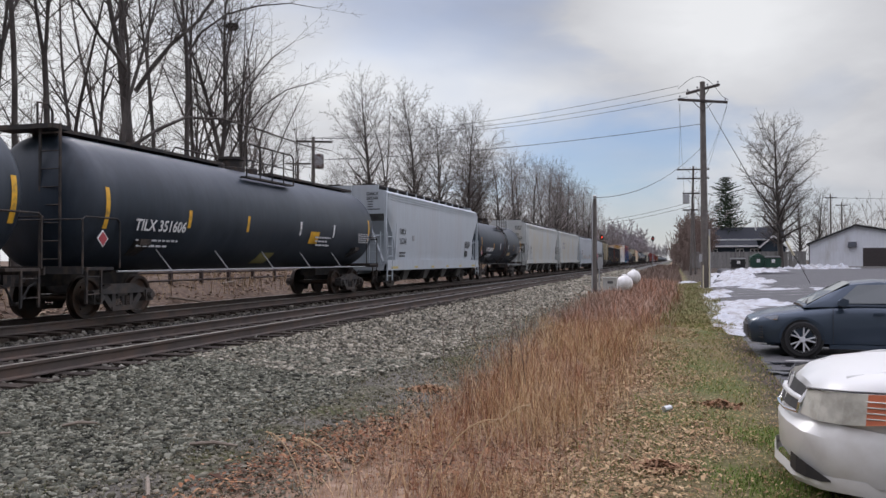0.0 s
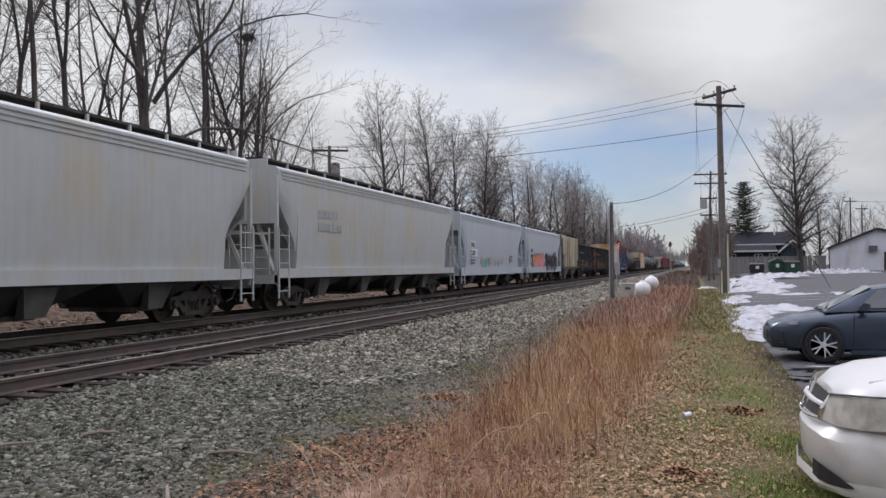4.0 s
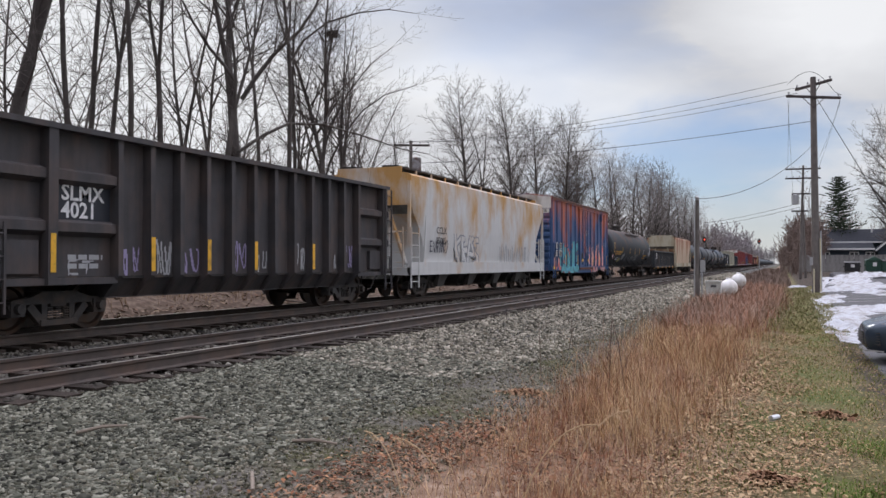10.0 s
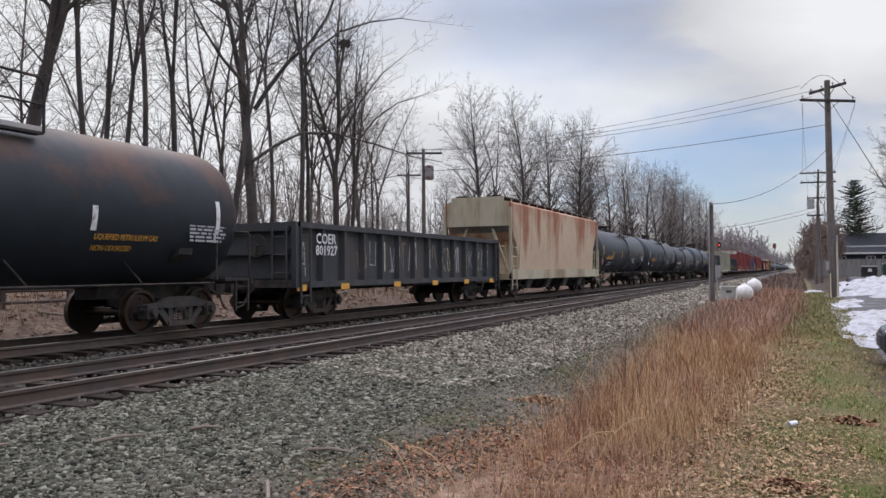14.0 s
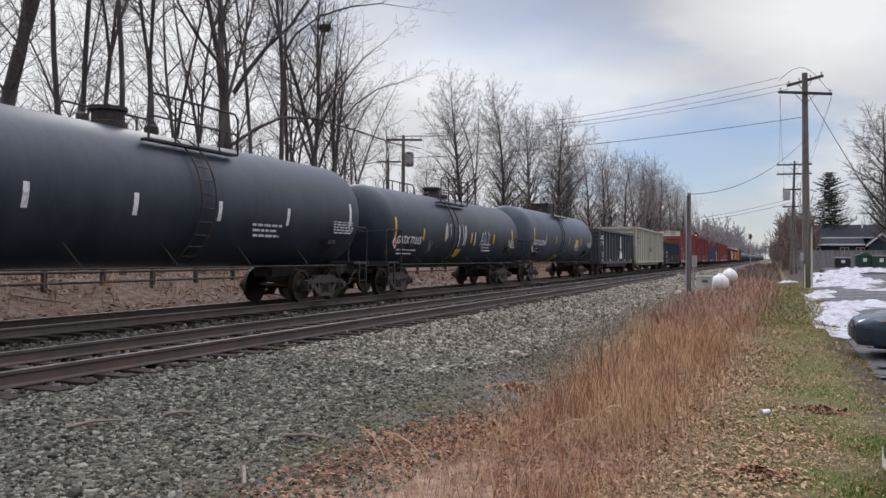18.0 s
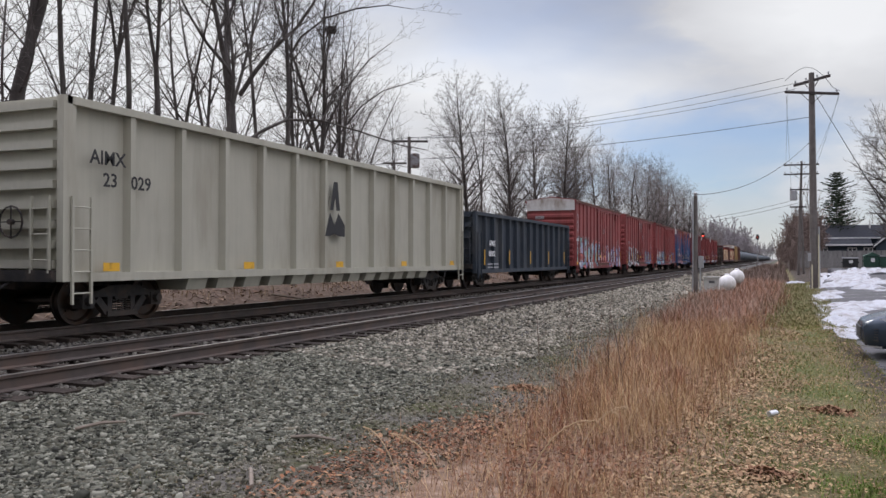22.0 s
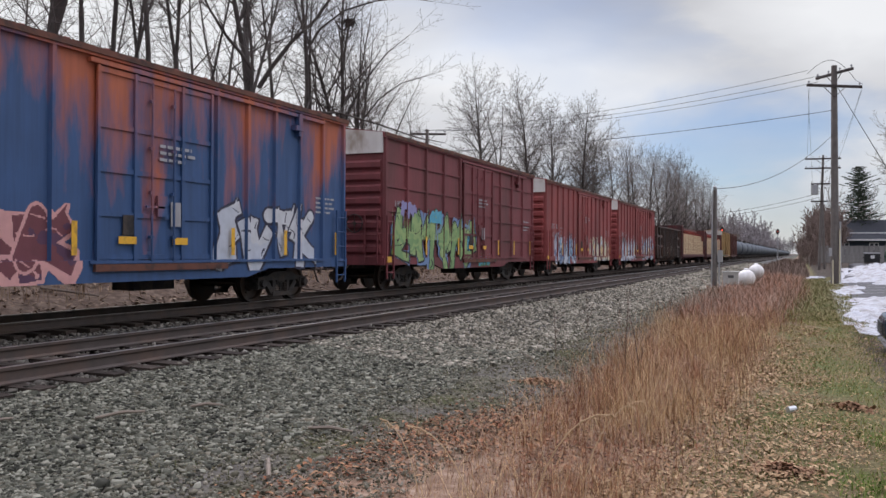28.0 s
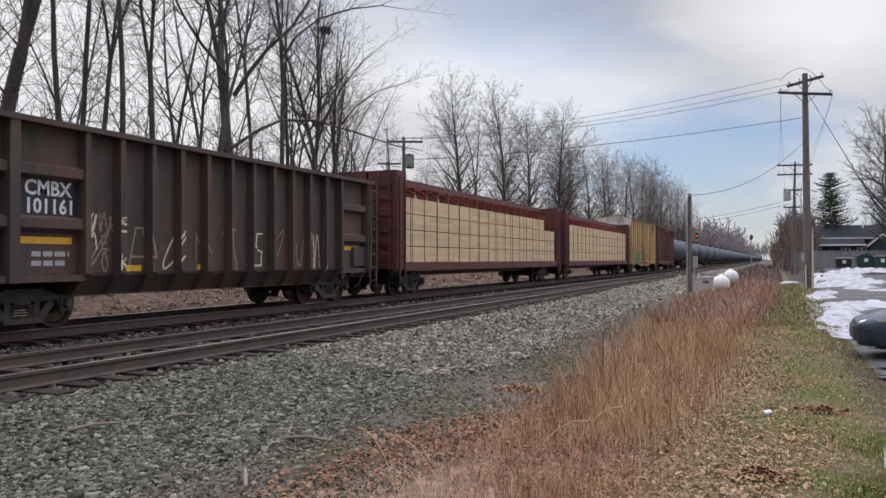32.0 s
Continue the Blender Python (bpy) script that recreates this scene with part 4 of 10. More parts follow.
    if mark:
        a = math.asin(0.42 / r)
        lettering(mark, mark_size, mark_mat or white_mark, car, ((r + 0.02) * math.cos(a) + 0.03, mark_y, zc - 0.56), (90 + math.degrees(a), 0, 90), bold=0.008)
        bars_text(car, r * 0.90 + 0.03, mark_y + 0.2, zc - 0.80, (1.6, 1.2), 0.045, 0.13, dim_mark)
        if tables:
            bars_text(car, r * 0.985, h - 2.1, zc - 0.18, (1.1, 1.15, 1.1, 1.15, 1.1, 1.0), 0.045, 0.078, dim_mark)
            if not gas:
                bars_text(car, r * 0.985, h - 6.0, zc - 0.5, (1.3, 1.0, 1.1), 0.06, 0.13, dim_mark)
    pl = Geo()
    pl.prism([(-h + 0.62, 1.54), (-h + 0.79, 1.72), (-h + 0.62, 1.90), (-h + 0.45, 1.72)], "x", 1.47, 1.485)
    pla = part("placard", pl, white_mark, car, "red and white diamond placard")
    part("placard_face", Geo().prism([(-h + 0.62, 1.57), (-h + 0.76, 1.72), (-h + 0.62, 1.87), (-h + 0.48, 1.72)], "x", 1.486, 1.489), red_placard, pla)
    return car


# --- covered hoppers ---
def hopper_car(F, R, label, paint, name="covered_hopper", roof=None, zeave=4.0, bays=4, ribs=0, slope=2.3, sill=None, rails=True, tri=True, belt=True, low=0.84, panel=3.2):
    car, L = start_car(name, label, "hopper car", F, R)
    h = L / 2
    roof = roof or paint
    sill = sill or paint
    zt, zb = zeave + (0.0 if ribs else 0.16), 1.05
    deck = zeave + 0.40     # roof walkway
    g = Geo()
    if ribs:   # straight slanting ends
        cut = ((0.12, zt - 0.45), (0.13, zt - 0.75), (slope, zb))
    else:      # ends that draw in to a blunt point at mid height
        cut = ((0.12, 3.42), (0.50, 2.92), (0.95, 2.46), (1.22, 2.06), (1.30, 1.75), (1.31, zb))
    ys = [-h + e for e, _ in cut] + [0] + [h - e for e, _ in reversed(cut)]
    rings = []
    for y in ys:
        edge = float(np.interp(h - abs(y), [e for e, _ in cut], [q for _, q in cut]))
        ring = []
        for z, x in ((edge, 1.50), (edge + (zt - 0.5 - edge) * 0.25, 1.56), (edge + (zt - 0.5 - edge) * 0.6, HW), (zt - 0.42, HW - 0.005), (zt - 0.07, 1.575), (zt, 1.50)):
            ring.append((x if not ribs else 1.52, y, z))
        roofline = [(1.05, y, zt + 0.10), (0.45, y, zt + 0.18)]
        full = ring + roofline + [(-x, yy, z) for x, yy, z in reversed(ring + roofline)]
        rings.append(full)
    g.loft(rings)
    body = part("body", g, paint, car, smooth=not ribs)
    g = Geo()
    for sx in (-1, 1):
        g.box(sx * 1.50, sx * (HW + 0.03), -h + 0.05, h - 0.05, low, 1.28)
        g.box(sx * 1.2, sx * 1.5, -h + 0.1, h - 0.1, low + 0.02, low + 0.08)
    part("side_sill", g, sill, car)
    if belt:
        g = Geo()
        for k in range(3):
            g.box(HW - 0.03, HW + 0.012, -h + 0.3, h - 0.3, zt - 0.36 + k * 0.105, zt - 0.315 + k * 0.105)
        part("belt_rail", g, paint, car)
    if ribs:
        for k in range(ribs):
            y = -h + slope * 0.62 + (L - slope * 1.24) * k / (ribs - 1)
            foot = zb if abs(y) < h - slope else zb + 0.9
            part("rib", Geo().box(1.5, HW, y - 0.05, y + 0.05, foot, zt - 0.1), paint, car)
    for sy in (-1, 1):   # end frame: posts, platform, slanted braces
        g = Geo()
        for sx in (-1, 1):
            g.box(sx * (HW - 0.10), sx * HW, sy * h, sy * (h - 0.10), 0.86, zt - 0.25)
            g.bar((sx * 1.4, sy * (h - 0.1), 1.2), (sx * 0.5, sy * (h - 0.4), zt - 0.9), 0.10)
        g.box(-HW, HW, sy * h, sy * (h - 0.14), 0.84, 1.10)
        g.box(-1.4, 1.4, sy * (h - 0.02), sy * (h - 1.9), 1.04, 1.10)
        g.box(-0.28, 0.28, sy * (h - 0.1), sy * (h - 3.0), 0.70, 1.05)
        g.box(-1.45, 1.45, sy * h, sy * (h - 0.04), 2.3, 2.34)
        part("end_frame", g, sill, car)
        part("end_sheet", Geo().box(-1.46, 1.46, sy * (h - 0.10), sy * (h - 0.16), panel, zt + 0.02).box(-1.22, 1.22, sy * (h - 0.10), sy * (h - 0.16), zt + 0.02, zt + 0.24), sill, car)
        part("end_rib", Geo().box(-0.04, 0.04, sy * (h - 0.02), sy * (h - 0.10), panel, zt + 0.22), sill, car)
        sh = Geo()
        sh.prism([(sy * (h - 0.16), panel + 0.1), (sy * (h - 0.10), panel + 0.1), (sy * (h - 2.5), 1.02), (sy * (h - 2.56), 1.02)], "x", -1.40, 1.40)
        part("slope_sheet", sh, slope_grey, car, "slope sheet in shaded grey")
        ladder(car, HW + 0.03, sy * (h - 0.34), 0.42, 2.45, "y", 0.62, sill, 5)
        ladder(car, 1.1, sy * (h + 0.03), 1.1, 2.45, "x", 0.5, sill, 4)
    bm_ = part("brake_wheel", BRAKE_MESH, None, car, at=(-0.6, -h - 0.06, 2.0))
    span = (L - 2 * slope + 0.8) / bays
    for b in range(bays):
        y = -(L - 2 * slope + 0.8) / 2 + (b + 0.5) * span
        g = Geo()
        a, c = span * 0.46, 0.34
        w_top, w_low, z_top = (1.45, 0.75, 1.0) if not ribs else (1.50, 1.30, 1.16)
        g.loft([[(-w_top, y - a, z_top), (w_top, y - a, z_top), (w_top, y + a, z_top), (-w_top, y + a, z_top)],
                [(-w_low, y - c, 0.42), (w_low, y - c, 0.42), (w_low, y + c, 0.42), (-w_low, y + c, 0.42)]])
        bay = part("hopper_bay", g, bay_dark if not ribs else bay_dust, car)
        for sx in (-1, 1):
            chute = Geo().loft([[(sx * 1.34, y - 0.48, low + 0.06), (sx * 1.42, y - 0.48, low + 0.06), (sx * 1.42, y + 0.48, low + 0.06), (sx * 1.34, y + 0.48, low + 0.06)],
                                [(sx * 1.00, y - 0.26, 0.38), (sx * 1.22, y - 0.26, 0.38), (sx * 1.22, y + 0.26, 0.38), (sx * 1.00, y + 0.26, 0.38)]])
            part("chute", chute, chute_grey, bay, "grimy grey side chute")
        part("outlet_gate", Geo().box(-0.85, 0.85, y - 0.4, y + 0.4, 0.32, 0.42).box(0.85, 1.0, y - 0.12, y + 0.12, 0.33, 0.41), chute_grey, bay)
    g = Geo()
    g.box(-1.05, -0.50, -h + 0.1, h - 0.1, deck, deck + 0.06)
    g.box(0.50, 1.05, -h + 0.1, h - 0.1, deck, deck + 0.06)
    board_ = part("running_board", g, soot if rails else roof, car, "dark roof walkway")
    y = -h + 0.3
    while y < h:
        for sx in (-1, 1):
            part("bracket", Geo().box(sx * 1.02, sx * 1.08, y, y + 0.06, zt + 0.02, deck + 0.02), sill, board_)
        y += 1.35
    g = Geo()
    g.box(-0.34, 0.34, -h + 0.6, h - 0.6, zt + 0.14, deck)
    y = -h + 0.9
    while y < h - 0.6:
        g.box(-0.38, 0.38, y, y + 0.12, deck - 0.02, deck + 0.04)
        y += 1.4
    part("hatch", g, roof, car)
    running_gear(car, L, 1.95)
    return car


# --- box cars ---
def box_car(F, R, label, paint, name="box_car", ribs=15, cap=None, end_paint=None, zeave=4.85, grid=False, door_w=3.05, door_paint=None):
    car, L = start_car(name, label, "box car", F, R)
    h = L / 2
    end_paint = end_paint or paint
    zb = 1.02
    door_y = 0.35
    dw = door_w / 2
    g = Geo()
    g.box(-1.50, 1.50, -h + 0.06, h - 0.06, zb, zeave - 0.1)
    part("body", g, paint, car)
    g = Geo()
    g.prism([(-1.58, zeave - 0.16), (1.58, zeave - 0.16), (1.58, zeave - 0.02), (1.50, zeave + 0.02), (0, zeave + 0.20), (-1.50, zeave + 0.02), (-1.58, zeave - 0.02)], "y", -h, h)
    cover = part("roof", g, paint, car)
    for sx in (-1, 1):
        part("roof_edge", Geo().box(sx * 1.581, sx * 1.612, -h - 0.01, h + 0.01, zeave - 0.11, zeave + 0.0), rust_band, cover, "rusty roof edge")
    seam = Geo().prism([(1.50, zeave + 0.01), (1.50, zeave + 0.05), (0, zeave + 0.25), (-1.5, zeave + 0.05), (-1.5, zeave + 0.01), (0, zeave + 0.2)], "y", -0.04, 0.04).mesh("roof_seam", paint, False)
    for k in range(17):
        part("roof_seam", seam, paint, cover, at=(0, -h + 0.4 + (L - 0.8) * k / 16, 0))
    for sx in (-1, 1):
        g = Geo()
        g.prism([(-h, 1.06), (-h, 0.84), (-h + 3.6, 0.84), (-h + 4.4, 0.66), (h - 4.4, 0.66), (h - 3.6, 0.84), (h, 0.84), (h, 1.06)], "x", sx * 1.50, sx * 1.575)
        part("side_sill", g, paint, car)
    n = ribs
    for k in range(n):
        y = -h + 0.14 + (L - 0.28) * k / (n - 1)
        if door_y - dw - 0.1 < y < door_y + dw + 0.1:
            continue
        part("rib", Geo().prism([(1.50, y - 0.07), (1.575, y - 0.04), (1.575, y + 0.04), (1.50, y + 0.07)], "z", 1.04, zeave - 0.14), paint, car)
    if grid:
        for z in (1.75, 2.5, 3.25, 4.0):
            for a, b in ((-h + 0.1, door_y - dw - 0.05), (door_y + dw + 0.05, h - 0.1)):
                part("rib", Geo().box(1.5, 1.545, a, b, z - 0.03, z + 0.03), paint, car)
    dp = door_paint or paint
    door = part("door", Geo().box(1.50, 1.545, door_y - dw, door_y + dw, 1.06, zeave - 0.3), dp, car)
    for z in (1.12, 1.9, 2.7, 3.5, zeave - 0.36):
        part("door_rib", Geo().box(1.545, 1.575, door_y - dw, door_y + dw, z - 0.045, z + 0.045), dp, door)
    for y in (door_y - dw, door_y - dw * 0.42, door_y + dw * 0.42, door_y + dw):
        part("door_post", Geo().box(1.545, 1.60, y - 0.035, y + 0.035, 1.04, zeave - 0.3), dp, door)
    for y in (door_y - 0.25, door_y + 0.35):
        part("lock_rod", Geo().tube((1.625, y, 1.05), (1.625, y, zeave - 0.4), 0.024, 0.024, 6), dp, door)
        for z in (1.5, 2.35, 3.2, 4.1):
            part("rod_guide", Geo().box(1.57, 1.64, y - 0.05, y + 0.05, z - 0.03, z + 0.03), dp, door)
    part("door_threshold", Geo().box(1.50, 1.64, door_y - dw - 0.1, door_y + dw + 0.5, 0.86, 0.99), rust_band, car, "grimy door threshold")
    part("door_stop", Geo().box(1.50, 1.63, h - 2.45, h - 2.3, zeave - 0.75, zeave - 0.2).box(1.50, 1.66, h - 2.62, h - 2.3, zeave - 0.62, zeave - 0.5), paint, car)
    part("door_latch", Geo().box(1.575, 1.63, door_y - 0.1, door_y + 0.16, 1.9, 2.3).box(1.6, 1.63, door_y - 0.4, door_y + 0.1, 2.06, 2.10), dp, door)
    part("placard_board", Geo().box(1.60, 1.612, door_y + 0.28, door_y + 0.56, 1.72, 2.20), cap_grey, door, "grey placard board")
    part("placard_board", Geo().box(1.58, 1.59, door_y - 0.95, door_y - 0.62, 1.52, 1.90), soot, door, "dark placard board")
    part("door_track", Geo().box(1.50, 1.62, door_y - dw - 0.2, h - 1.2, 1.0, 1.05).box(1.50, 1.60, door_y - dw - 0.2, h - 1.2, zeave - 0.28, zeave - 0.2), paint, car)
    for sy in (-1, 1):
        g = Geo()
        zc = zb + 0.15
        zmax = zeave - 0.75
        k = 8
        for i in range(k):
            z = zc + (zmax - zc) * i / k
            d = (zmax - zc) / k
            part("end_rib", Geo().prism([(sy * (h - 0.06), z), (sy * (h + 0.03), z + d * 0.2), (sy * (h + 0.03), z + d * 0.6), (sy * (h - 0.06), z + d * 0.8)], "x", -1.42, 1.42), end_paint, car)
        g.box(-1.52, 1.52, sy * (h - 0.08), sy * (h + 0.02), 0.84, 1.12)
        part("end_sill", g, end_paint, car)
        part("end_cap", Geo().prism([(-1.50, zeave - 0.62), (1.50, zeave - 0.62), (1.50, zeave + 0.0), (0, zeave + 0.17), (-1.5, zeave + 0.0)], "y", sy * (h - 0.05), sy * (h + 0.012)), cap or end_paint, car)
        ladder(car, 1.60, sy * (h - 0.36), 0.42, 2.35, "y", 0.44, end_paint)
        ladder(car, 1.15, sy * (h + 0.06), 0.9, 2.35, "x", 0.44, end_paint)
    part("brake_wheel", BRAKE_MESH, None, car, at=(0.6, -h - 0.10, 2.1))
    part("centre_sill", Geo().box(-0.35, 0.35, -h + 0.2, h - 0.2, 0.72, 1.02).box(-0.3, 0.3, 1.0, 2.2, 0.4, 0.72), soot, car)
    running_gear(car, L, 2.35)
    SILLS[car.name] = (1.06, 1.575)

    def depth(y):
        s = (y + h - 0.14) / ((L - 0.28) / (n - 1))
        if door_y - dw < y < door_y + dw:
            return 1.546
        return 1.575 if abs(s - round(s)) * (L - 0.28) / (n - 1) < 0.05 else (1.546 if grid else 1.50)

    return car, depth, h


# --- gondolas ---
def gondola(F, R, label, paint, name="gondola_car", ztop=3.65, ribs=15, zbot=0.9, end_ribs=5, panel=None, mark=None, tub=False, chord=0.14):
    car, L = start_car(name, label, "gondola", F, R)
    h = L / 2
    for sx in (-1, 1):
        part("side_wall", Geo().box(sx * 1.36, sx * 1.42, -h + 0.2, h - 0.2, zbot, ztop), paint, car)
        part("top_chord", Geo().box(sx * 1.38, sx * HW, -h + 0.15, h - 0.15, ztop - chord, ztop), paint, car)
        part("side_sill", Geo().box(sx * 1.40, sx * (HW - 0.02), -h + 0.2, h - 0.2, zbot - 0.06, zbot + 0.10), paint, car)
    for k in range(ribs):
        y = -h + 0.30 + (L - 0.6) * k / (ribs - 1)
        low = zbot - 0.02
        part("rib", Geo().prism([(1.42, y - 0.11), (HW - 0.03, y - 0.065), (HW - 0.03, y + 0.065), (1.42, y + 0.11)], "z", low, ztop - 0.05), paint, car)
    part("floor", Geo().box(-1.42, 1.42, -h + 0.2, h - 0.2, zbot, zbot + 0.08), soot, car)
    for sy in (-1, 1):
        g = Geo()
        g.box(-1.45, 1.45, sy * (h - 0.24), sy * (h - 0.18), zbot, ztop)
        for i in range(end_ribs):
            z = zbot + 0.25 + (ztop - zbot - 0.4) * i / max(1, end_ribs - 1)
            part("end_rib", Geo().box(-1.37, 1.37, sy * (h - 0.18), sy * (h - 0.04), z - 0.07, z + 0.07), paint, car)
        for sx in (-1, 1):
            part("corner_post", Geo().box(sx * 1.452, sx * HW, sy * (h - 0.26), sy * (h - 0.06), zbot - 0.05, ztop), paint, car)
        part("end_wall", g, paint, car)
        part("end_platform", Geo().box(-1.45, 1.45, sy * (h - 0.12), sy * (h + 0.04), 0.85, 1.05), soot, car)
        ladder(car, HW + 0.03, sy * (h - 0.45), 0.45, min(ztop - 0.1, 2.35), "y", 0.42, paint)
        ladder(car, 1.15, sy * (h + 0.02), 1.0, min(ztop - 0.1, 2.35), "x", 0.42, paint)
    if tub:
        y = -h + 3.4
        while y < h - 3.4:
            part("floor_tub", Geo().prism([(-1.54, zbot - 0.04), (-1.44, 0.60), (1.44, 0.60), (1.54, zbot - 0.04)], "y", y, y + 0.62), paint, car)
            y += 1.0
    part("centre_sill", Geo().box(-0.3, 0.3, -h + 0.2, h - 0.2, 0.70, zbot), soot, car)
    part("brake_wheel", BRAKE_MESH, None, car, at=(0.5, -h - 0.06, 1.9))
    running_gear(car, L, 2.0)

    def depth(y):
        s = (y + h - 0.30) / ((L - 0.6) / (ribs - 1))
        return HW - 0.03 if abs(s - round(s)) * (L - 0.6) / (ribs - 1) < 0.065 else 1.42

    return car, depth, h


def tub_gondola(F, R, label, paint, ztop=3.65, ribs=12, name="gondola_car"):
    """A deep scrap gondola: stepped ends, wide end bays with two bars, close ribs that run in under a bathtub floor."""
    car, L = start_car(name, label, "gondola", F, R)
    h = L / 2
    ya, yb, yc = -h + 1.40, -h + 2.95, h - 2.05
    for sx in (-1, 1):
        part("side_wall", Geo().box(sx * 1.30, sx * 1.36, -h + 0.2, h - 0.2, 0.95, ztop), paint, car)
        part("top_chord", Geo().box(sx * 1.32, sx * HW, -h + 0.1, h - 0.1, ztop - 0.10, ztop), paint, car)
        for a, b in ((-h + 0.2, yb), (yc, h - 0.2)):
            part("side_sill", Geo().box(sx * 1.32, sx * 1.50, a, b, 0.86, 0.98), paint, car)
        g = Geo()
        g.prism([(sx * 1.36, 0.96), (sx * 1.10, 0.60), (sx * 1.04, 0.60), (sx * 1.30, 0.96)], "y", yb, yc)
        part("tub_side", g, paint, car)
    part("tub_floor", Geo().box(-1.1, 1.1, yb, yc, 0.57, 0.62), paint, car)
    for y in (yb, yc):
        part("tub_end", Geo().prism([(-1.42, 0.96), (-1.1, 0.58), (1.1, 0.58), (1.42, 0.96)], "y", y - 0.03, y + 0.03), paint, car)
    for y in (ya, h - 0.42):
        part("rib", Geo().box(1.35, 1.575, y - 0.10, y + 0.10, 0.86, ztop - 0.05), paint, car)
    pitch = (yc - yb) / (ribs - 1)
    for k in range(ribs):
        y = yb + pitch * k
        part("rib", Geo().prism([(1.35, ztop - 0.05), (1.555, ztop - 0.05), (1.575, 1.0), (1.22, 0.60), (1.0, 0.60), (1.35, 0.98)], "y", y - 0.062, y + 0.062), paint, car)
    for z in (1.86, 2.76):
        for a, b in ((-h + 0.06, ya - 0.1), (ya + 0.1, yb - 0.06), (yc + 0.06, h - 0.52)):
            part("bar", Geo().prism([(1.36, z - 0.15), (1.52, z - 0.07), (1.52, z + 0.09), (1.36, z + 0.15)], "y", a, b), paint, car)
    part("floor", Geo().box(-1.40, 1.40, -h + 0.2, h - 0.2, 0.95, 1.0), soot, car)
    for sy in (-1, 1):
        g = Geo().box(-1.42, 1.42, sy * (h - 0.22), sy * (h - 0.14), 1.0, ztop)
        for sx in (-1, 1):
            part("corner_post", Geo().box(sx * 1.422, sx * 1.50, sy * (h - 0.26), sy * (h - 0.10), 0.9, ztop), paint, car)
        part("end_wall", g, paint, car)
        for z in (1.86, 2.76):
            part("end_bar", Geo().prism([(sy * (h - 0.14), z - 0.13), (sy * (h - 0.0), z - 0.07), (sy * (h - 0.0), z + 0.09), (sy * (h - 0.14), z + 0.13)], "x", -1.50, 1.50), paint, car)
        part("end_platform", Geo().box(-1.45, 1.55, sy * (h - 0.5), sy * (h + 0.10), 0.92, 1.06), soot, car)
        part("bolster_box", Geo().box(0.6, 1.46, sy * (h - 1.2), sy * (h - 0.25), 1.06, 1.62), paint, car)
        ladder(car, 1.60, sy * (h - 0.22), 0.42, ztop - 0.1 if sy > 0 else 1.9, "y", 0.42, paint)
        ladder(car, 0.75, sy * (h + 0.06), 1.06, 1.9, "x", 0.42, paint)
        part("grab_rail", Geo().pipe([(1.50, sy * (h + 0.06), 1.06), (1.50, sy * (h + 0.06), 1.45), (1.50, sy * (h - 0.5), 1.45), (1.50, sy * (h - 0.5), 1.06)], 0.02, 6), paint, car)
    part("centre_sill", Geo().box(-0.3, 0.3, -h + 0.2, yb, 0.70, 0.95).box(-0.3, 0.3, yc, h - 0.2, 0.70, 0.95), soot, car)
    part("brake_wheel", BRAKE_MESH, None, car, at=(0.2, -h - 0.10, 1.7))
    running_gear(car, L, 2.0)

    def depth(y):
        if abs(y - ya) < 0.10:
            return 1.575
        if y < yb - 0.1 or y > yc + 0.1:
            return 1.36
        s = (y - yb) / pitch
        return 1.57 if abs(s - round(s)) * pitch < 0.065 else 1.36

    return car, depth, h


